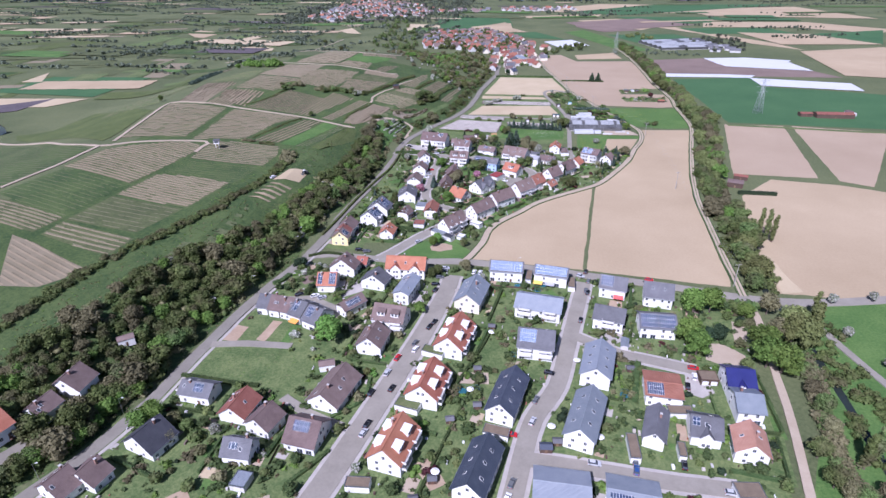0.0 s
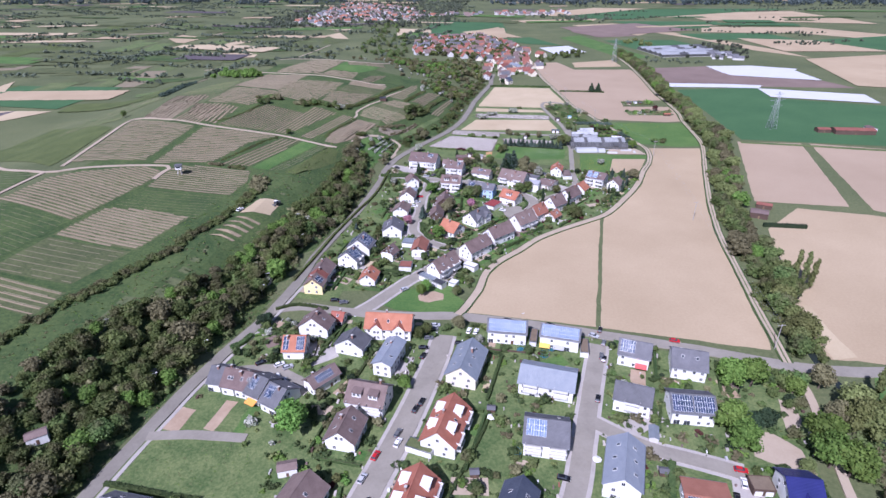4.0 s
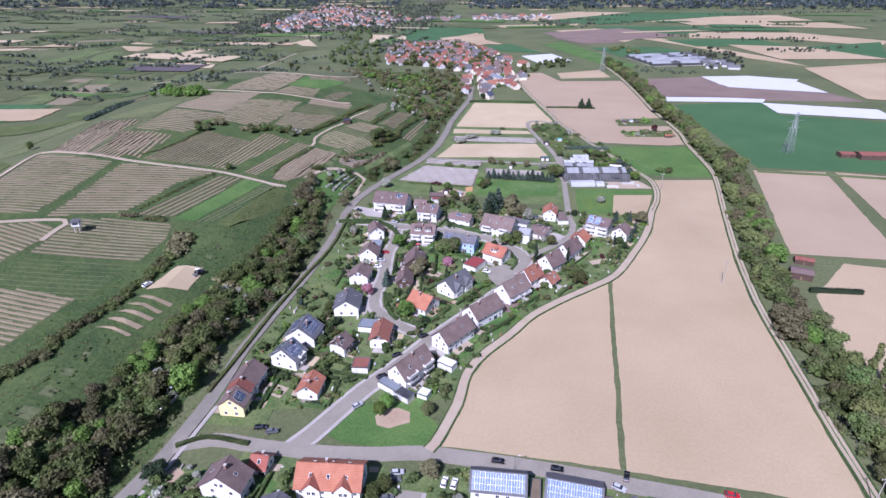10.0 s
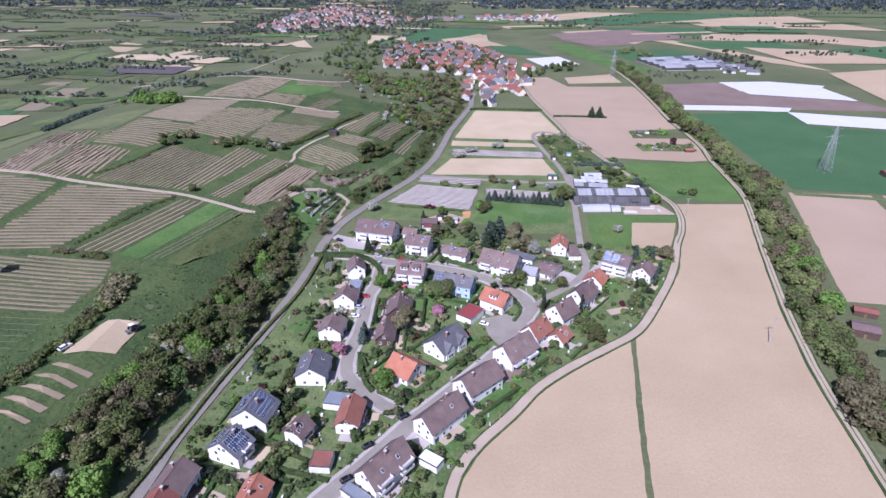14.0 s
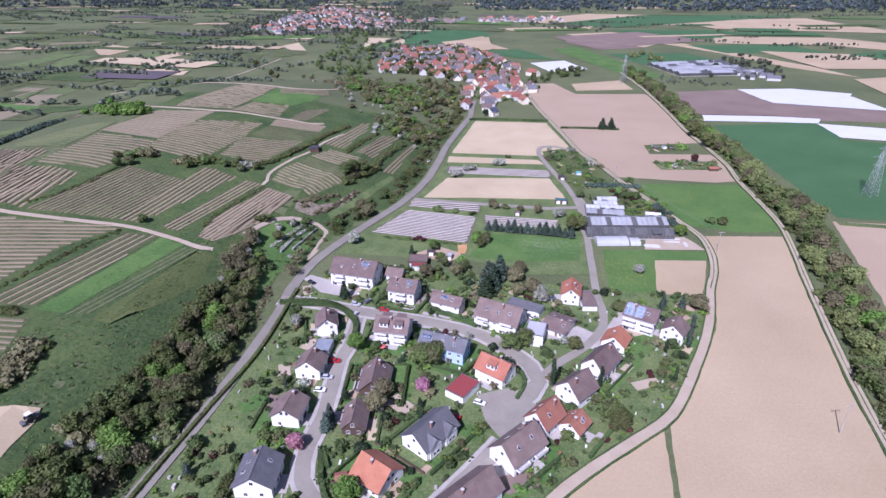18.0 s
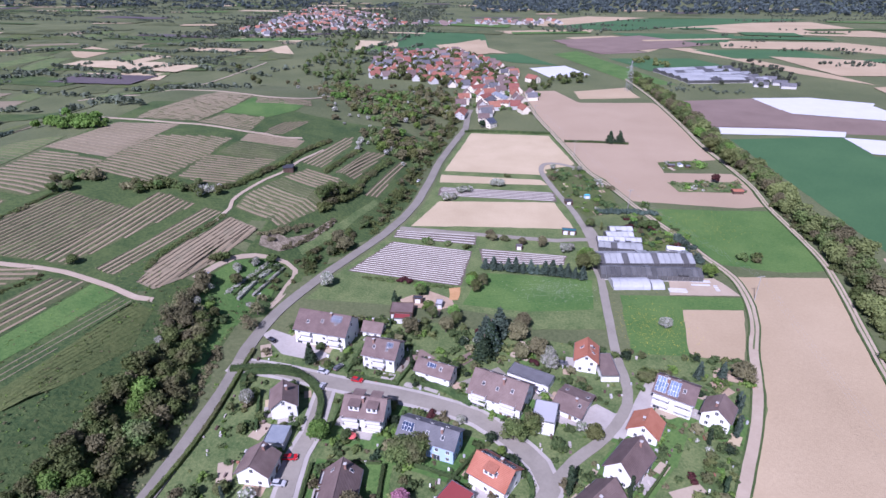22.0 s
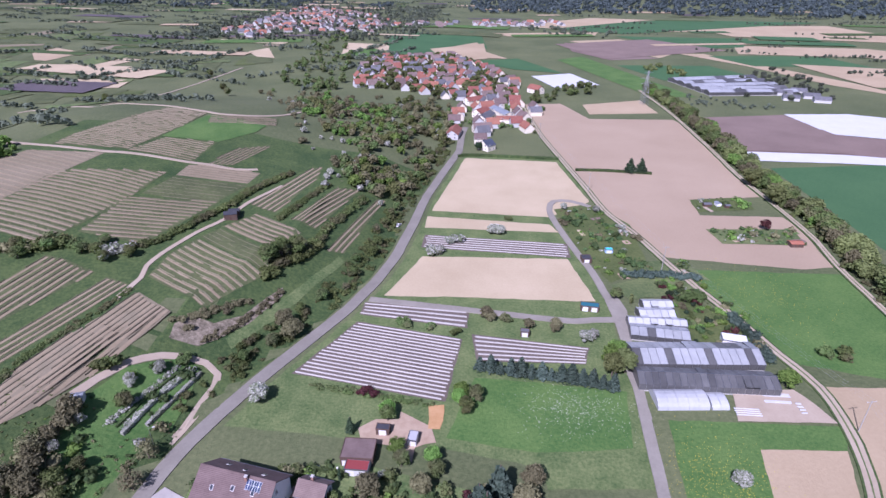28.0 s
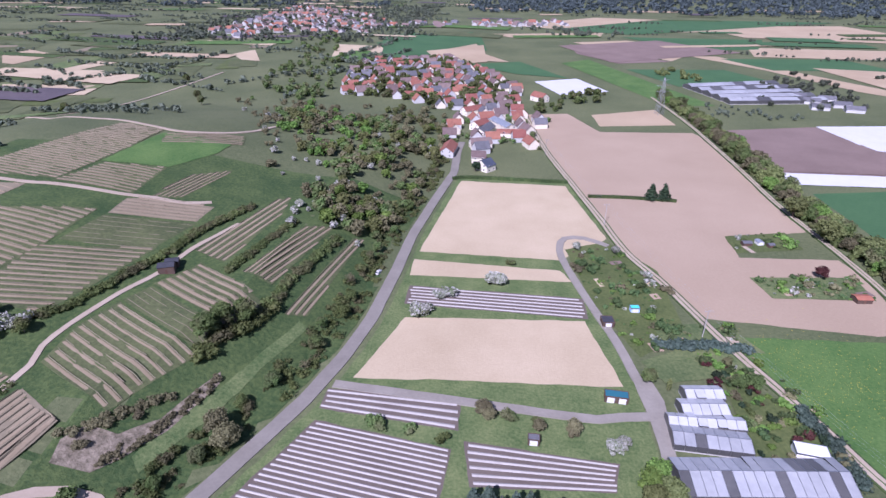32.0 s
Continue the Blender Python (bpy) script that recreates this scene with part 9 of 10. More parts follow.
grove([(-163.8, 804.8), (-189.1, 968.5), (-129.7, 913.5), (-69.6, 746.5), (-60.5, 689.4), (-80.7, 697.9), (-121.9, 749.5)], 50, 4, 9, "fresh", "fresh green woods on the hillside before the village")
grove([(-173.8, 808.8), (-200.6, 967.3), (-148.0, 942.9), (-74.1, 751.6), (-86.8, 726.0), (-140.0, 782.9)], 60, 3, 8, "bare", "brown budding woods on the hillside")
grove([(13.1, 1705.0), (88.6, 1758.2), (223.3, 1617.6), (197.2, 1525.4), (77.9, 1586.3)], 40, 6, 12, "far", "row of trees on the distant plain")
grove([(183.4, 1181.6), (213.8, 1219.2), (248.7, 1163.1), (232.6, 1131.3)], 20, 5, 10, "yellow", "pale green trees on the distant plain")
grove([(-337.6, 638.6), (-330.6, 658.5), (-317.2, 665.9), (-283.6, 650.4), (-269.6, 630.7), (-290.9, 621.2)], 34, 5, 10, "fresh", "clump of fresh green trees on the hilltop")
scrub_line([(-352.0, 572.0), (-358.0, 600.0), (-362.0, 622.0), (-360.0, 645.0)], 3, 6, "spruce", "grey-green scrub beside a hill track")
grove([(-70.0, 790.0), (-52.0, 800.0), (-48.0, 870.0), (-60.0, 950.0), (-110.0, 960.0), (-120.0, 860.0)], 26, 5, 9, "wood", "green trees on the edge of the village")
grove([(-60.0, 775.0), (-46.0, 790.0), (-44.0, 880.0), (-56.0, 940.0), (-100.0, 930.0)], 22, 5, 9, "bare", "brown budding trees on the edge of the village")
NEAR_VILLAGE = [(-49.0, 954.9), (14.4, 962.8), (37.3, 925.8), (24.2, 842.3), (6.6, 846.7), (4.9, 875.1), (-4.5, 874.2), (-9.4, 790.2), (-33.0, 806.4), (-47.2, 872.7)]
VILLAGE = [(-185.5, 1099.7), (-194.1, 1216.4), (-148.8, 1230.6), (-80.0, 1265.6), (-28.0, 1179.2), (17.2, 1074.2), (14.4, 965.2), (-9.9, 951.7), (-48.0, 957.6), (-80.8, 977.7), (-116.0, 999.4), (-164.2, 1001.2)]
TOWN = [(-565.4, 1534.1), (-585.5, 1713.3), (-603.3, 2191.2), (-368.4, 2004.9), (-231.4, 1723.4), (-259.8, 1561.8), (-354.3, 1540.1), (-425.0, 1489.8), (-505.5, 1452.5)]
KEEP = [[(-123.8, 144.4), (-119.7, 165.5), (-93.4, 168.7), (-75.6, 160.1), (-76.0, 142.7), (-96.8, 143.0)], [(-60.1, 257.1), (-46.6, 284.3), (-20.3, 263.2), (-24.1, 254.0)], [(84.7, 191.6), (90.5, 192.0), (98.0, 185.0), (97.7, 178.9), (91.9, 175.1), (81.7, 180.4)], [(-120.8, 167.8), (-121.1, 185.3), (-89.5, 187.2), (-89.7, 169.3)], [(-108.3, 205.9), (-93.2, 209.4), (-73.7, 199.2), (-75.4, 192.2), (-92.7, 195.3)], [(-9.3, 513.3), (43.5, 511.3), (40.7, 485.4), (13.2, 480.2), (-16.6, 484.0)]]
KEEP += [[(-7.4, 378.4), (3.8, 383.4), (14.7, 374.0), (18.1, 362.0), (1.4, 358.6), (-4.1, 366.1)], [(-14.9, 431.5), (-0.7, 441.6), (2.4, 438.0), (15.2, 431.5), (19.0, 427.6), (12.4, 424.9), (2.9, 431.0)], [(-96.0, 453.5), (-93.5, 457.6), (-82.0, 453.0), (-71.6, 446.7), (-64.7, 442.8), (-68.8, 438.6), (-83.8, 441.8)],
         [(16.6, 416.9), (27.5, 421.5), (33.0, 425.0), (38.6, 421.0), (44.4, 423.6), (49.1, 432.9), (53.5, 440.4), (57.0, 436.0), (50.0, 420.0), (38.6, 409.0)], [(47.7, 446.2), (48.0, 451.6), (72.2, 452.0), (76.0, 446.0), (54.5, 444.3)]]
GARDENS = [[(-155.0, 77.6), (-144.9, 91.1), (-139.3, 104.8), (-129.3, 136.4), (-122.2, 167.4), (-115.8, 193.2), (-110.2, 239.0), (-60.3, 240.4), (-11.7, 244.3), (37.7, 239.1), (82.4, 229.9), (112.7, 224.3), (99.8, 178.4), (88.8, 112.7)], [(-105.5, 263.2), (-102.1, 308.6), (-95.6, 380.9), (-93.2, 436.0), (-85.3, 459.4), (-44.6, 471.7), (43.8, 455.9), (94.5, 454.3), (90.3, 427.3), (62.3, 377.3), (27.4, 346.9), (0.5, 315.3), (-16.5, 278.1)]]
scrub_line([(122.1, 194.5), (118.8, 179.7), (116.2, 166.6), (114.2, 154.6), (111.9, 143.7), (109.9, 133.4), (108.5, 123.9), (108.1, 115.0)], 2.2, 4.6, "wood", "green thicket along the brook")
scrub_line([(120.2, 185.0), (115.2, 159.0), (111.0, 137.2), (107.6, 116.1)], 2.5, 4.6, "bare", "brown budding thicket along the brook")
sprinkle(62.6, 473.2, 8.0, 10.0, 900, "yellow", "yellow flowers scattered over a meadow")
sprinkle(26.0, 500.5, 9.0, 6.0, 800, "white", "white daisies scattered over a meadow")
sprinkle(110.4, 579.8, 14.0, 16.0, 900, "yellow", "yellow flowers scattered over a large meadow")

# ---- woodland, rows of trees, gardens, distance ----
def inside(poly, x, y):
    hit = False
    for i, (x0, y0) in enumerate(poly):
        x1, y1 = poly[i - 1]
        if (y0 > y) != (y1 > y) and x < x0 + (y - y0) * (x1 - x0) / (y1 - y0):
            hit = not hit
    return hit


bpy.context.view_layer.update()
TAKEN = []
for ob in list(scene.objects):
    if ob.parent is None and ob.get("category") in ("house", "garage", "greenhouse", "shed", "carport", "annex", "polytunnel", "car", "trailer"):
        kids = [c for c in ob.children if c.name.startswith(("wall", "cover", "base_wall", "body"))]
        if kids:
            r = max(max(abs(v[0]), abs(v[1])) for v in kids[0].bound_box)
            rx, ry = max(abs(v[0]) for v in kids[0].bound_box), max(abs(v[1]) for v in kids[0].bound_box)
            TAKEN.append((ob.matrix_basis.inverted(), rx, ry))
ROADS = []
for ob in list(scene.objects):
    if ob.get("category") in ("road", "track", "path") and ob.parent is None:
        vs = ob.data.vertices
        n = len(vs) // 6
        for i in range(0, n - 1):
            a, b = vs[i * 4].co, vs[i * 4 + 3].co
            ROADS.append(((a.x + b.x) / 2, (a.y + b.y) / 2, math.hypot(a.x - b.x, a.y - b.y) / 2))
CELLS = {}
for x, y, r in ROADS:
    CELLS.setdefault((int(x // 20), int(y // 20)), []).append((x, y, r))


def free(x, y, pad):
    if any(inside(q, x, y) for q in KEEP):
        return False
    for m, rx, ry in TAKEN:
        p = m @ Vector((x, y, 0))
        if abs(p.x) < rx + pad and abs(p.y) < ry + pad:
            return False
    for i in (-1, 0, 1):
        for j in (-1, 0, 1):
            for rx, ry, r in CELLS.get((int(x // 20) + i, int(y // 20) + j), ()):
                if math.hypot(x - rx, y - ry) < r + pad + 1.0:
                    return False
    return True


def belt_edge(y):
    return np.interp(y, (60, 140, 170, 205, 240, 300, 340, 400, 440, 470), (50, 48, 46, 47, 36, 29, 29, 28, 29, 32))


def belt_start(y):
    return np.interp(y, (60, 200, 240, 300, 330, 400, 425, 470), (8, 8, 11, 10, 8, 7, 15, 20))


rnd = random.Random(21)
TILLED = [(-163.0, 286.0), (-158.0, 320.0), (-154.0, 343.0), (-140.0, 346.0), (-140.0, 325.0), (-145.0, 287.0)]
# the wooded slope beside the road: trees one by one, and low undergrowth between them
count, tries = 0, 0
grid = {}
inner = []
while tries < 9000:
    tries += 1
    y = rnd.uniform(70, 474)
    d = rnd.uniform(belt_start(y), belt_edge(y))
    x = road_x(y) - d
    key = (int(x // 6), int(y // 6))
    if any(math.hypot(x - a, y - b) < 4.6 for i in (-1, 0, 1) for j in (-1, 0, 1) for a, b in grid.get((key[0] + i, key[1] + j), ())) or not free(x, y, 1.5) or inside(ORCHARD, x, y):
        continue
    grid.setdefault(key, []).append((x, y))
    k = min(0.99, max(0.0, 0.5 + 0.8 * noise.noise((x * 0.06, y * 0.06, 3)) + rnd.uniform(-0.4, 0.4)))
    if 440 < y and d > 22:
        k = 0.75
    leaf = "wood" if k < 0.68 else "bare" if k < 0.82 else "fresh" if k < 0.985 else "blossom"
    h = rnd.uniform(3, 4.5) if leaf == "blossom" else rnd.uniform(4.5, 8) if rnd.random() < 0.8 else rnd.uniform(8.5, 11.5)
    if d < belt_start(y) + 9 and y < 420 and leaf != "blossom":
        h += 3.0
    if d < 17 and count < 15:
        tree(x, y, h, leaf, "bare" if leaf == "bare" else "round", rnd.uniform(1.0, 1.35), group="wooded slope")
        count += 1
    else:
        inner.append((x, y, h, leaf))
for kind, words in (("wood", "mixed green trees on the wooded slope"), ("bare", "brown budding trees on the wooded slope"), ("fresh", "fresh green trees on the wooded slope"), ("blossom", "white blossoming trees on the wooded slope")):
    woods("slope_trees", [q[:3] for q in inner if q[3] == kind], kind, words, "trees", 760, 0.034)
for kind, words, low, high in (("wood", "dense green undergrowth on the wooded slope", 0, 0.7), ("bare", "brown leafless undergrowth on the wooded slope", 0.7, 1)):
    under = []
    for _ in range(1000):
        y = rnd.uniform(60, 474)
        x = road_x(y) - rnd.uniform(belt_start(y) - 2, belt_edge(y) + 2)
        if low <= 0.5 + 0.9 * noise.noise((x * 0.05, y * 0.05, 8)) + rnd.uniform(-0.2, 0.2) < high and free(x, y, 1.0) and not inside(ORCHARD, x, y):
            under.append((x, y, rnd.uniform(2, 4.5)))
    woods("undergrowth", under, kind, words, "undergrowth", 110, 0.085, "bush")
# hedge line on the upper edge, and scrub along the bank further on
line = []
for y in range(110, 372, 2):
    if 198 < y < 204:
        continue
    for _ in range(2):
        line.append((road_x(y) - np.interp(y, (110, 210, 227, 254, 290, 309, 342, 372), (72, 71, 70, 66, 61, 57, 58, 62)) + rnd.uniform(-2.6, 2.6), y + rnd.uniform(-1, 1), rnd.uniform(1.8, 3.8)))
woods("hedgerow", line, "wood", "rough green hedgerow between vineyards", "hedgerow", 130, 0.085, "bush")
line = []
for y in range(486, 860, 2):
    for _ in range(3):
        x, yy = road_x(y) - rnd.uniform(6, 17), y + rnd.uniform(-1, 1)
        if rnd.random() < 0.6 and free(x, yy, 0.5):
            line.append((x, yy, rnd.uniform(1.4, 3.4)))
woods("scrub", line, "wood", "green scrub along the road bank", "scrub", 120, 0.085, "bush")
for y in range(490, 850, 11):
    x = road_x(y) - rnd.uniform(9, 17)
    if free(x, y, 1.5):
        k = rnd.random()
        tree(x, y, rnd.uniform(4, 7), "bare" if k < 0.3 else "wood", "bare" if k < 0.3 else "round", rnd.uniform(1.0, 1.3), group="trees along the road bank")
# hillside woods before the village
line = []
for _ in range(330):
    y = rnd.uniform(660, 900)
    x = road_x(y) - rnd.uniform(12, 40 + (y - 660) * 0.55)
    if free(x, y, 1.0) and noise.noise((x * 0.03, y * 0.03, 0)) > -0.08:
        line.append((x, y, rnd.uniform(5, 10.5)))
for i, (kind, words) in enumerate((("wood", "mixed green woods on the hillside before the village"), ("fresh", "fresh green woods on the hillside before the village"), ("yellow", "yellow-green woods on the hillside before the village"), ("bare", "brown budding woods on the hillside before the village"))):
    woods("hillside_woods", [q for j, q in enumerate(line) if (0, 2, 1, 3, 2, 3, 0)[j % 7] == i], kind, words, "woods", 200, 0.06)
line = []
for _ in range(60):
    y = rnd.uniform(650, 900)
    line.append((road_x(y) - rnd.uniform(15, 60 + (y - 660) * 0.6), y, rnd.uniform(3, 6)))
woods("blossom_thicket", line, "blossom", "white blossoming shrubs on the hillside", "thicket", 180, 0.055)
line = []
for _ in range(260):
    y = rnd.uniform(680, 960)
    x = road_x(y) - rnd.uniform(15, 60 + (y - 660) * 0.6)
    if noise.noise((x * 0.03, y * 0.03, 5)) > 0.0:
        line.append((x, y, rnd.uniform(3, 7)))
woods("budding_thicket", line, "bare", "brown budding thicket on the hillside", "thicket", 180, 0.055)
# garden trees round the houses at the foot of the wood
for _ in range(140):
    x, y = rnd.uniform(-185, -132), rnd.uniform(78, 135)
    if free(x, y, 2.0) and road_x(y) - 52 < x < road_x(y) - 5:
        k = rnd.random()
        tree(x, y, rnd.uniform(3.5, 8), "bare" if k < 0.25 else "fresh" if k < 0.4 else "wood", "bare" if k < 0.25 else "round", rnd.uniform(1.0, 1.3), label="garden tree beside houses at the foot of a wood", group="garden trees")
# rough tufts in the grass of the slope, the verges and the unmown plot
tufts = {"wood": [], "fresh": [], "bare": []}
for _ in range(5200):
    y = rnd.uniform(90, 480)
    d = rnd.uniform(4, 74) if rnd.random() < 0.75 else rnd.uniform(4, 12)
    x = road_x(y) - d
    if belt_start(y) + 1 < d < belt_edge(y) - 1 or not free(x, y, 0.2) or inside(TILLED, x, y):
        continue
    tufts[rnd.choice(("wood", "wood", "fresh", "bare"))].append((x, y, rnd.uniform(0.3, 0.9)))
for _ in range(700):
    x, y = rnd.uniform(-124, -82), rnd.uniform(145, 166)
    if inside(KEEP[0], x, y):
        tufts[rnd.choice(("wood", "fresh", "fresh", "bare"))].append((x, y, rnd.uniform(0.25, 0.7)))
for kind, words in (("wood", "rough dark grass tufts on the slope"), ("fresh", "fresh green grass tufts on the slope"), ("bare", "dry brown grass tufts on the slope")):
    woods("tufts", tufts[kind], kind, words, "grass", 16, 0.22, "tuft")
# the tree row along the brook
brook = [(121.9, 59.9), (117.4, 110.7), (120.2, 165.1), (121.3, 212.8), (124.7, 247.0), (133.1, 297.9), (142.4, 359.2), (154.0, 429.8), (159.5, 499.1), (163.3, 544.6), (172.4, 601.5), (182.2, 663.1), (174.5, 722.6), (159.4, 790.9), (146.8, 850.4), (128.1, 931.4), (110.5, 1012.5), (94.2, 1093.5)]
far_row, single = [], []
edge = RIGHT_TRACK
for p in smooth_line(edge, 3.0):
    for _ in range(4):
        x, y = p.x + rnd.uniform(5, np.interp(p.y, (240, 270, 295, 330, 380, 420, 560, 600), (10, 14, 22, 20, 18, 20, 22, 16))), p.y + rnd.uniform(-2, 2)
        if any(math.hypot(x - q[0], y - q[1]) < 6.0 for q in far_row[-40:] + single[-40:]) or not free(x, y, 1.0):
            continue
        k = rnd.random()
        leaf = "wood" if k < 0.42 else "fresh" if k < 0.48 else "yellow" if k < 0.88 else "bare"
        h = rnd.uniform(6.5, 14.5)
        if y < 300:
            single.append((x, y))
            tree(x, y, h, leaf, "bare" if leaf == "bare" else "round", rnd.uniform(1.0, 1.25), group="trees along the brook")
        else:
            far_row.append((x, y, h, leaf))
for kind, words in (("wood", "green trees along the brook"), ("bare", "brown budding trees along the brook"), ("fresh", "fresh green trees along the brook"), ("yellow", "yellow-green trees along the brook")):
    woods("brook_trees", [q[:3] for q in far_row if q[3] == kind], kind, words, "trees", 700, 0.035)
line = []
for p in smooth_line(edge, 2.5) + smooth_line(brook[:4], 2.5):
    for _ in range(2):
        x, y = p.x + rnd.uniform(3, 20), p.y + rnd.uniform(-2, 2)
        if free(x, y, 0.4):
            line.append((x, y, rnd.uniform(1.5, 4.5)))
woods("brook_scrub", line, "wood", "green scrub along the brook", "scrub", 120, 0.085, "bush")
WATER = material("brook_water", (0.015, 0.02, 0.02), (0.03, 0.04, 0.035), rough=0.06)
ribbon("water", [(x + 5, y) for x, y in brook[:4]] + [(x + 12, y) for x, y in edge], 3.0, WATER, 0.1, "dark narrow brook between trees", "water")

patch("garden_ground", GARDENS[0], "lawn", 0.144, "green garden ground between the houses", "garden ground")
patch("garden_ground", GARDENS[1], "lawn", 0.144, "green garden ground between the houses", "garden ground")
# gardens: lawns, beds and terraces round the houses, with shrubs and small trees
level = 0
for ob in [o for o in scene.objects if o.parent is None and o.get("category") == "house" and o.location.y < 480 and o.name.startswith("house")]:
    m = ob.matrix_basis
    rx, ry = next((max(abs(v[0]) for v in c.bound_box), max(abs(v[1]) for v in c.bound_box)) for c in ob.children if c.name.startswith("wall"))
    if ob.get("group") == "village houses":
        continue
    level = (level + 1) % 12
    step = 0.004 * level
    g = rnd.uniform(4.0, 7.0), rnd.uniform(5.0, 9.5)
    poly = [tuple((m @ Vector(p))[:2]) for p in ((-rx - g[0], -ry - g[1], 0), (rx + g[0], -ry - g[1], 0), (rx + g[0], ry + g[1] * 0.6, 0), (-rx - g[0], ry + g[1] * 0.6, 0))]
    patch("lawn", poly, rnd.choice(("lawn", "lawn", "lawn", "meadow", "meadow")), 0.15 + step, "garden lawn round a house", "lawn", amount=0.3)
    s = rnd.choice((-1, 1))
    poly = [tuple((m @ Vector(p))[:2]) for p in ((-rx * 0.7, s * ry, 0), (rx * 0.5, s * ry, 0), (rx * 0.5, s * (ry + 3.2), 0), (-rx * 0.7, s * (ry + 3.2), 0))]
    patch("terrace", poly, rnd.choice(("paving", "paving", "paving", "gravel")), 0.2 + step, "paved terrace and path beside a house", "terrace", amount=0.15)
    if ob.location.x > -20 and ob.location.y < 250:
        poly = [tuple((m @ Vector(p))[:2]) for p in ((-rx * 0.8, -s * ry, 0), (rx * 0.8, -s * ry, 0), (rx * 0.8, -s * (ry + 4.0), 0), (-rx * 0.8, -s * (ry + 4.0), 0))]
        patch("terrace", poly, "paving", 0.222 + step * 0.4, "pale paved terrace beside a house", "terrace", amount=0.15)
    e = rnd.choice((-1, 1))
    poly = [tuple((m @ Vector(p))[:2]) for p in ((e * (rx + 0.2), -ry * 0.8, 0), (e * (rx + 3.4), -ry * 0.8, 0), (e * (rx + 3.4), ry * 0.6, 0), (e * (rx + 0.2), ry * 0.6, 0))]
    patch("drive", poly, rnd.choice(("paving", "asphalt", "gravel", "earth")), 0.25 + step, "paved drive beside a house", "drive", amount=0.15)
    for k in range(2):
        u, v, c = rnd.choice((-1, 1)) * rnd.uniform(0.3, 1.0) * (rx + g[0] * 0.5), rnd.choice((-1, 1)) * (ry + rnd.uniform(1.5, g[1] * 0.55)), rnd.uniform(1.2, 3.2)
        poly = [tuple((m @ Vector((u + a * c, v + b * c * 0.7, 0)))[:2]) for a, b in ((-1, -1), (1, -1), (1, 1), (-1, 1))]
        if all(free(px, py, 0.1) for px, py in poly):
            patch("plot", poly, rnd.choice(("paving", "gravel", "earth", "meadow", "pale")), 0.29 + step + 0.002 * k, "small paved or planted plot in a garden", "plot", amount=0.2)
    for k in range(4):
        a, b = rnd.choice(((-1, -1), (1, -1), (1, 1), (-1, 1))), rnd.random()
        w, h = rx + g[0] * 0.85, ry + g[1] * 0.7
        p, q = (Vector((a[0] * w, -h * 0.9, 0)), Vector((a[0] * w, h * 0.6, 0))) if b < 0.5 else (Vector((-w * 0.9, a[1] * h, 0)), Vector((w * 0.9, a[1] * h, 0)))
        P, Q = m @ p, m @ q
        if all(free(P.x + (Q.x - P.x) * t, P.y + (Q.y - P.y) * t, 0.6) for t in (0, 0.25, 0.5, 0.75, 1)):
            if rnd.random() < 0.85:
                hedge([tuple(P[:2]), tuple(Q[:2])], rnd.uniform(0.7, 1.3), rnd.uniform(1.1, 1.9), size=0.18)
            else:
                fence([tuple(P[:2]), tuple(Q[:2])], 1.2)
small = []
for _ in range(4200):
    zone = rnd.choice(GARDENS)
    xs, ys = [p[0] for p in zone], [p[1] for p in zone]
    x, y = rnd.uniform(min(xs), max(xs)), rnd.uniform(min(ys), max(ys))
    if inside(zone, x, y) and free(x, y, 0.5) and noise.noise((x * 0.07, y * 0.07, 4)) > -0.25:
        small.append((x, y, rnd.uniform(0.7, 1.6) if rnd.random() < 0.7 else rnd.uniform(1.6, 3.2), rnd.random()))
woods("garden_plants", [q[:3] for q in small if q[3] < 0.6], "hedge", "low green shrubs and perennials in the gardens", "plants", 40, 0.17, "bush")
woods("garden_plants", [q[:3] for q in small if 0.6 <= q[3] < 0.8], "fresh", "low bright green plants in the gardens", "plants", 40, 0.17, "bush")
woods("garden_plants", [q[:3] for q in small if 0.8 <= q[3] < 0.9], "bare", "brown bare shrubs in the gardens", "plants", 40, 0.17, "bush")
woods("garden_plants", [q[:3] for q in small if q[3] >= 0.9], "yellow", "yellow-green shrubs in the gardens", "plants", 40, 0.17, "bush")
shady = []
for _ in range(2100):
    zone = rnd.choice(GARDENS)
    xs, ys = [p[0] for p in zone], [p[1] for p in zone]
    x, y = rnd.uniform(min(xs), max(xs)), rnd.uniform(min(ys), max(ys))
    if inside(zone, x, y) and free(x, y, 1.6) and noise.noise((x * 0.05, y * 0.05, 8)) > -0.2:
        shady.append((x, y, rnd.uniform(2.0, 5.6), rnd.random()))
for low, high, kind, words in ((0, 0.45, "wood", "small green trees and tall shrubs in the gardens"), (0.45, 0.75, "hedge", "dense dark green shrubs in the gardens"), (0.75, 0.87, "bare", "brown leafless shrubs in the gardens"), (0.87, 0.95, "fir", "dark evergreen shrubs in the gardens"), (0.95, 1.0, "blossom", "white blossoming shrubs in the gardens")):
    woods("garden_shrubs", [q[:3] for q in shady if low <= q[3] < high], kind, words, "shrubs", 150, 0.065)
made = tries = 0
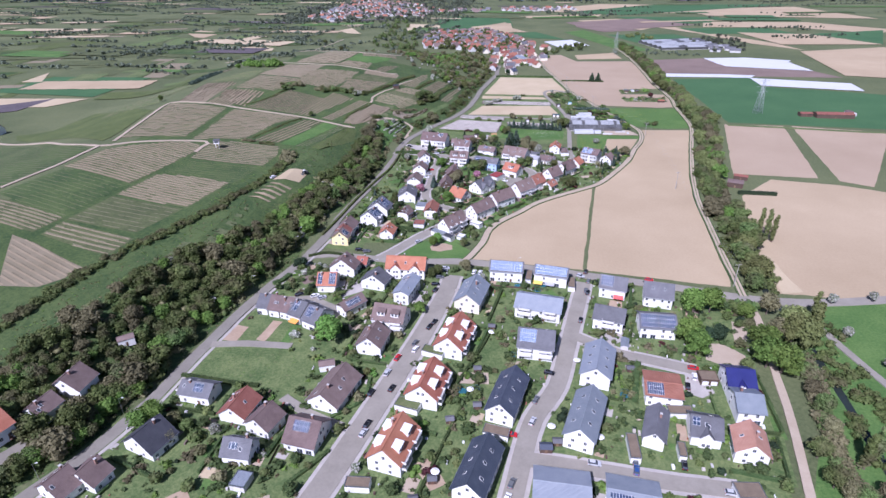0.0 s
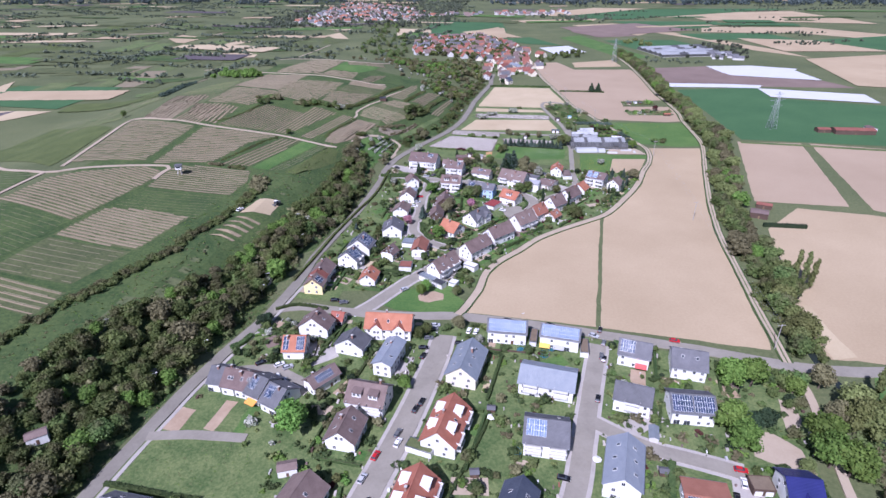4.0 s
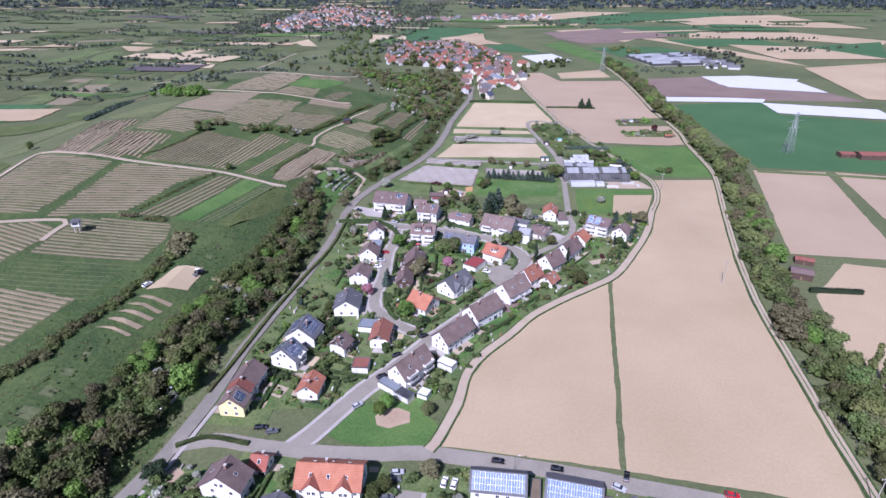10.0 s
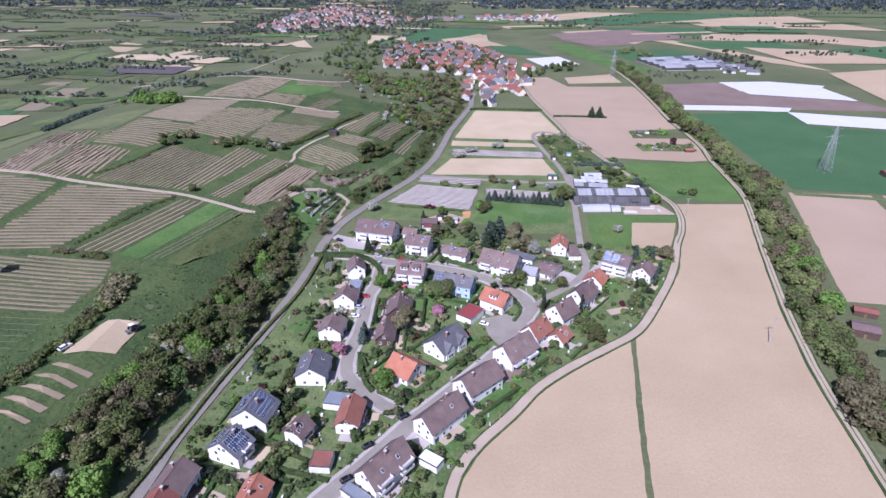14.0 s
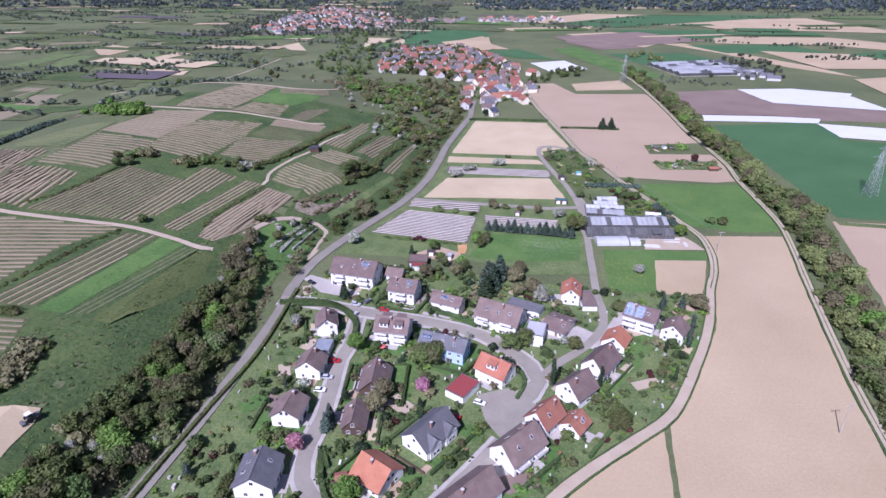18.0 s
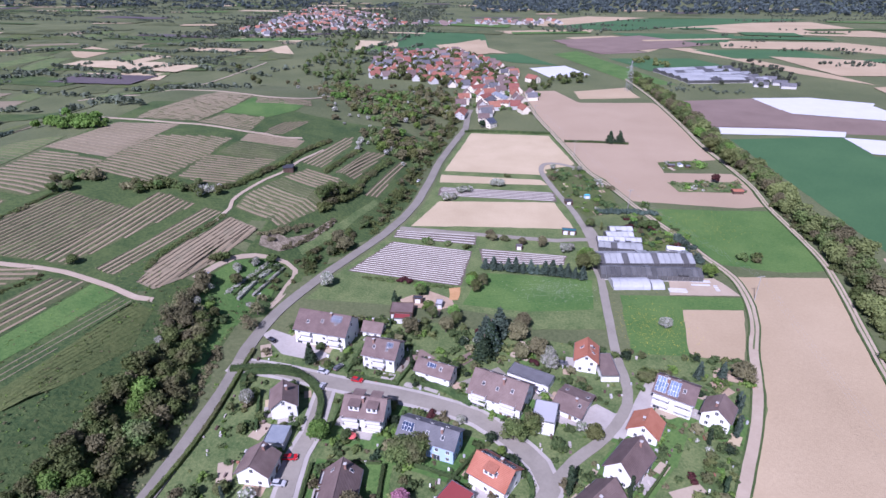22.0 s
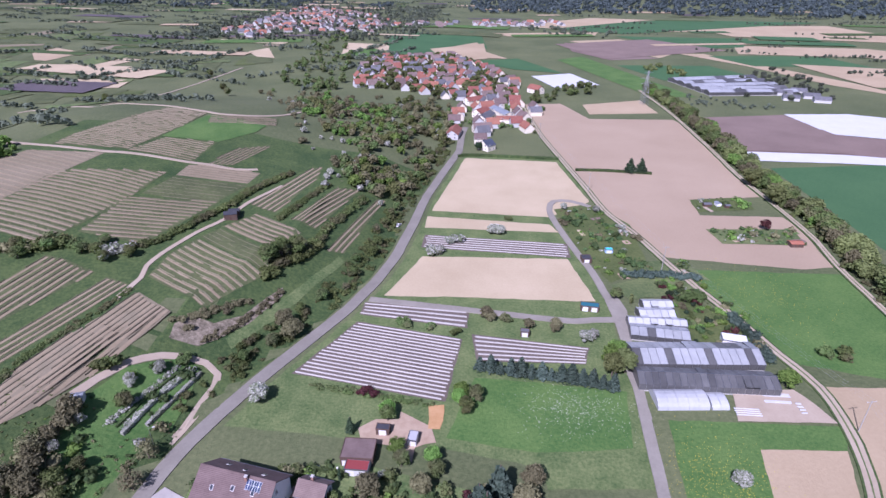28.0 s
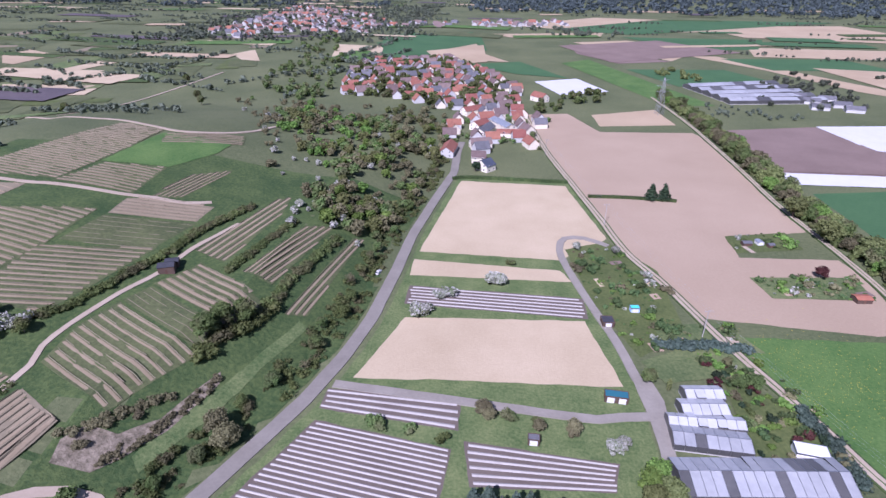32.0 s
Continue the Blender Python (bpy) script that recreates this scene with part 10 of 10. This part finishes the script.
while made < 325 and tries < 12000:
    tries += 1
    zone = GARDENS[0] if rnd.random() < 0.52 else GARDENS[1]
    xs, ys = [p[0] for p in zone], [p[1] for p in zone]
    x, y = rnd.uniform(min(xs), max(xs)), rnd.uniform(min(ys), max(ys))
    if not inside(zone, x, y) or not free(x, y, 1.3) or (zone is GARDENS[1] and -60 < x < -40 and 236 < y < 262):
        continue
    k = rnd.random()
    if k < 0.62:
        tree(x, y, rnd.uniform(1.2, 2.6), rnd.choice(("hedge", "hedge", "wood", "fresh", "yellow", "fir", "red")), "bush", rnd.uniform(0.9, 1.3), group="garden shrubs")
    elif k < 0.68:
        tree(x, y, rnd.uniform(3.5, 7.0), rnd.choice(("wood", "wood", "fresh", "blossom", "blossom", "bare", "yellow")), "round", rnd.uniform(0.9, 1.25), label="small garden tree beside houses", group="garden trees")
    elif k < 0.72:
        tree(x, y, rnd.uniform(3, 7), rnd.choice(("fir", "fir", "spruce")), rnd.choice(("cone", "poplar")), 1.1, label="evergreen garden tree beside houses", group="garden trees")
    else:
        w, h, t = rnd.uniform(2, 4), rnd.uniform(3, 6), rnd.uniform(0, 3)
        poly = [(x + a * w * math.cos(t) - b * h * math.sin(t), y + a * w * math.sin(t) + b * h * math.cos(t)) for a, b in ((-1, -1), (1, -1), (1, 1), (-1, 1))]
        if all(free(px, py, 0.3) for px, py in poly):
            patch("bed", poly, rnd.choice(("earth", "dark", "gravel", "meadow")), 0.3011 + 0.0013 * (made % 29), "dug vegetable bed in a garden", "bed", amount=0.3)
    made += 1

# pots, boxes, logs, tubs and other clutter round the houses
b = Build()
for _ in range(1900):
    zone = rnd.choice(GARDENS)
    xs, ys = [p[0] for p in zone], [p[1] for p in zone]
    x, y = rnd.uniform(min(xs), max(xs)), rnd.uniform(min(ys), max(ys))
    if not inside(zone, x, y) or not free(x, y, 0.2) or free(x, y, 6.0):
        continue
    w, l, h, q = rnd.uniform(0.15, 0.5), rnd.uniform(0.2, 0.9), rnd.uniform(0.3, 1.1), rnd.randrange(10)
    if rnd.random() < 0.35:
        b.tube((x, y, 0.1), (x, y, 0.3 + h), w, w * 0.9, 7, q)
    else:
        b.box(x - w, y - l, 0.1, x + w, y + l, 0.3 + h * 0.8, q)
tagged(b.make("garden_clutter", (FABRICS["grey"], WALLS["wood"], CONCRETE, ROOFS["redbrown"], WALLS["wood"], ROOFS["brown"], TERRACE, PAVING, FABRICS["white"], PAVING)), "pots, boxes, logs and tubs scattered round the houses", "clutter", "", "stuff")

# the village further on
roofs = ("redbrown", "redbrown", "redbrown", "redbrown", "brown", "brown", "brown", "dark", "dark")
made = tries = 0
taken = []
while made < 128 and tries < 6000:
    tries += 1
    xs, ys = [p[0] for p in VILLAGE], [p[1] for p in VILLAGE]
    x, y = rnd.uniform(min(xs), max(xs)), rnd.uniform(min(ys), max(ys))
    if not inside(VILLAGE, x, y) or any(math.hypot(x - a, y - b) < 12.0 for a, b in taken):
        continue
    taken.append((x, y))
    E = rnd.uniform(3.2, 4.6)
    W = rnd.uniform(8, 11.5)
    far_house(x, y, rnd.choice((20, 110)) + rnd.uniform(-15, 15), rnd.uniform(9, 14), W, E, E + W * 0.5 * rnd.uniform(0.85, 1.1), rnd.choice(roofs), rnd.choice(("grey", "grey", "cream")), y < 740)
    made += 1
near, tries = [], 0
done = [o.location[:2] for o in scene.objects if o.get("group") == "village houses"]
while len(near) < 22 and tries < 3000:
    tries += 1
    xs, ys = [p[0] for p in NEAR_VILLAGE], [p[1] for p in NEAR_VILLAGE]
    x, y = rnd.uniform(min(xs), max(xs)), rnd.uniform(min(ys), max(ys))
    if inside(NEAR_VILLAGE, x, y) and free(x, y, 4) and all(math.hypot(x - a, y - b) > 11.5 for a, b in near + done):
        near.append((x, y))
        W = rnd.uniform(8, 10)
        far_house(x, y, rnd.choice((15, 105)) + rnd.uniform(-12, 12), rnd.uniform(10, 14), W, 4.2, 4.2 + W * 0.48, rnd.choice(roofs), rnd.choice(("cream", "grey", "grey")), False)
line = [(x + rnd.uniform(-9, 9), y + rnd.uniform(-9, 9), rnd.uniform(3, 7)) for x, y in near for _ in range(5)]
woods("village_trees", [q for q in line if all(math.hypot(q[0] - a, q[1] - b) > 6.5 for a, b in near + done) and free(q[0], q[1], 1)], "wood", "green garden trees between the village houses", "trees", 120, 0.08)
line = []
for _ in range(1300):
    xs, ys = [p[0] for p in VILLAGE], [p[1] for p in VILLAGE]
    x, y = rnd.uniform(min(xs), max(xs)), rnd.uniform(min(ys), max(ys))
    if inside(VILLAGE, x, y) and all(math.hypot(x - a, y - b) > 5.6 for a, b in taken):
        line.append((x, y, rnd.uniform(3, 11)))
woods("village_trees", line, "wood", "green trees between the village houses", "trees", 70, 0.1)


def far_roofs(name, poly, n, label):
    """A distant town, too far off to count its houses."""
    b = Build()
    xs, ys = [p[0] for p in poly], [p[1] for p in poly]
    k = 0
    while k < n:
        x, y = rnd.uniform(min(xs), max(xs)), rnd.uniform(min(ys), max(ys))
        if not inside(poly, x, y):
            continue
        k += 1
        l, w, e = rnd.uniform(5, 9), rnd.uniform(4, 6), rnd.uniform(2.5, 4.5)
        h = e + w * 0.9
        t = rnd.uniform(-0.5, 0.5) + rnd.choice((0, 1.57))
        P = lambda u, v, z: (x + u * math.cos(t) - v * math.sin(t), y + u * math.sin(t) + v * math.cos(t), z)
        q = rnd.choice((1, 1, 2, 3))
        for s in (-1, 1):
            b.face([P(-l, s * w, 0), P(l, s * w, 0), P(l, s * w, e), P(-l, s * w, e)], 0)
            b.face([P(s * l, -w, 0), P(s * l, w, 0), P(s * l, w, e), P(s * l, 0, h), P(s * l, -w, e)], 0)
            b.face([P(-l, s * w * 1.1, e - 0.3), P(l, s * w * 1.1, e - 0.3), P(l, 0, h + 0.2), P(-l, 0, h + 0.2)], q)
    # concrete grey walls and dull roofs carry the distance haze in their colours
    return tagged(b.make(name, (CONCRETE, ROOFS["brown"], ROOFS["redbrown"], ROOFS["dark"])), label, "town", "", "stuff")


far_roofs("distant_town", TOWN, 260, "distant town of white houses dulled with haze grey, reddish roofs")
line = []
for _ in range(900):
    xs, ys = [p[0] for p in TOWN], [p[1] for p in TOWN]
    x, y = rnd.uniform(min(xs) - 60, max(xs) + 60), rnd.uniform(min(ys) - 40, max(ys) + 60)
    line.append((x, y, rnd.uniform(4, 12)))
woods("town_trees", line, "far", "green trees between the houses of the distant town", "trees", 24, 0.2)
far_roofs("distant_hamlet", [(-250, 1650), (150, 1750), (120, 1850), (-280, 1760)], 60, "distant hamlet of white houses greyed as by haze, reddish roofs")

# distance: hedges, orchards and forest
line = []
for _ in range(330):
    x, y, t, n = rnd.uniform(-1900, -180), rnd.uniform(700, 2500), rnd.choice((-0.35, -0.35, 1.1)) + rnd.uniform(-0.3, 0.3), rnd.randint(4, 22)
    if inside(TOWN, x, y) or inside(VILLAGE, x, y) or (x > -300 and y < 960):
        continue
    for i in range(n):
        line.append((x + i * 8 * math.cos(t) + rnd.uniform(-3, 3), y + i * 8 * math.sin(t) + rnd.uniform(-3, 3), rnd.uniform(3, 9)))
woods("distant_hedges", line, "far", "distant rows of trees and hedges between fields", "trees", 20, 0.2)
line = []
for _ in range(60):
    x, y, t, n = rnd.uniform(150, 1700), rnd.uniform(1050, 2100), rnd.uniform(-0.35, 0.25), rnd.randint(5, 22)
    for i in range(n):
        if rnd.random() < 0.7:
            line.append((x + i * 8 * math.cos(t) + rnd.uniform(-2, 2), y + i * 8 * math.sin(t) + rnd.uniform(-2, 2), rnd.uniform(3, 8)))
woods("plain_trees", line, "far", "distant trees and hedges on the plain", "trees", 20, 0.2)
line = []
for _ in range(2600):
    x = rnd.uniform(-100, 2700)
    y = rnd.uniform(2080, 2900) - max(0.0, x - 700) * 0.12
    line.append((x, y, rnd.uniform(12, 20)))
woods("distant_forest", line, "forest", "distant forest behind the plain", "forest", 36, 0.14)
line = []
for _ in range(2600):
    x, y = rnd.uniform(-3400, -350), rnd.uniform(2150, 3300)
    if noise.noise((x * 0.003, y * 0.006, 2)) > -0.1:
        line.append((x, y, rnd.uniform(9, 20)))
woods("distant_hill_forest", line, "forest", "distant wooded country, tinted blue-green with haze", "forest", 30, 0.15)
# a patchwork of distant fields
for i in range(260):
    x, y = (rnd.uniform(-2300, 1900), rnd.uniform(1120, 2500)) if i % 5 < 2 else (rnd.uniform(-2000, -330), rnd.uniform(640, 2400))
    if (x > -420 and x < 520 and y < 1450) or inside(TOWN, x, y) or (300 < x < 1200 and y < 1300):
        continue
    t, l, w = rnd.uniform(-0.25, 0.25), rnd.uniform(30, 110), rnd.uniform(8, 30)
    poly = [(x + a * l * math.cos(t) - b * w * math.sin(t), y + a * l * math.sin(t) + b * w * math.cos(t)) for a, b in ((-1, -1), (1, -1), (1, 1), (-1, 1))]
    patch("field", poly, rnd.choice(("soil", "pale", "crop", "crop", "meadow", "plough", "vinegrass", "hill", "vinegrass") if x > 0 else ("soil", "pale", "vinegrass", "hill", "vinegrass", "meadow", "hill", "vinegrass", "plough")), 0.7 + 0.004 * i, "distant strip field", "field", amount=2.0)
# muted strips of old vineyards and grassland west of the hill
k = 0
for i in range(150):
    x, y = rnd.uniform(-1000, -335), rnd.uniform(560, 1500)
    if inside([(-480, 400), (-300, 350), (-300, 470), (-420, 640)], x, y):
        continue
    t, l, w = rnd.choice((0.25, 1.75)) + rnd.uniform(-0.2, 0.2), rnd.uniform(22, 70), rnd.uniform(7, 20)
    poly = [(x + a * l * math.cos(t) - b * w * math.sin(t), y + a * l * math.sin(t) + b * w * math.cos(t)) for a, b in ((-1, -1), (1, -1), (1, 1), (-1, 1))]
    if max(p[0] for p in poly) > -325:
        continue
    k += 1
    patch("field", poly, rnd.choice(("olive", "vinegrass", "vinegrass", "vinebrown", "grass", "hill", "olive", "lawn")), 0.20 + 0.003 * k, "muted strip of grassland or old vineyard", "field", amount=1.5)
# beds, shrubs and heaps in the allotments and round the nursery
for zone, many in ((ORCHARD_GROUND, 70), (ALLOTMENT, 190), (NURSERY, 240), (HUT_GARDEN, 90), (PLOT_GARDEN, 50)):
    xs, ys = [p[0] for p in zone], [p[1] for p in zone]
    plants = []
    for i in range(many):
        x, y = rnd.uniform(min(xs), max(xs)), rnd.uniform(min(ys), max(ys))
        if inside(zone, x, y) and free(x, y, 0.6):
            plants.append((x, y, rnd.uniform(0.6, 1.4) if i % 4 else rnd.uniform(1.8, 4.0), rnd.random()))
            if i % 14 == 0 and zone is not ORCHARD_GROUND:
                l, w, t = rnd.uniform(1.5, 4), rnd.uniform(0.8, 2.2), rnd.choice((0.3, 1.87))
                patch("bed", [(x + a * l * math.cos(t) - b * w * math.sin(t), y + a * l * math.sin(t) + b * w * math.cos(t)) for a, b in ((-1, -1), (1, -1), (1, 1), (-1, 1))], rnd.choice(("earth", "dark", "gravel", "meadow", "pale")), 0.32 + 0.004 * (i // 14), "dug bed in an allotment garden", "bed", amount=0.3)
    for low, high, kind, words in ((0, 0.5, "hedge", "low green shrubs in allotment gardens"), (0.5, 0.75, "fresh", "bright green plants in allotment gardens"), (0.75, 0.9, "bare", "brown shrubs in allotment gardens"), (0.9, 1, "blossom", "white flowering shrubs in allotment gardens")):
        woods("garden_plants", [q[:3] for q in plants if low <= q[3] < high], kind, words, "plants", 60, 0.13, "bush")
# nursery shrubs
for i in range(90):
    x, y = rnd.uniform(70, 98), rnd.uniform(540, 586)
    if free(x, y, 0.6):
        tree(x, y, rnd.uniform(1.2, 3.0), rnd.choice(("hedge", "wood", "fir", "fresh", "red", "bare")), "bush", 1.1, label="nursery shrub in a bed", group="nursery shrubs")
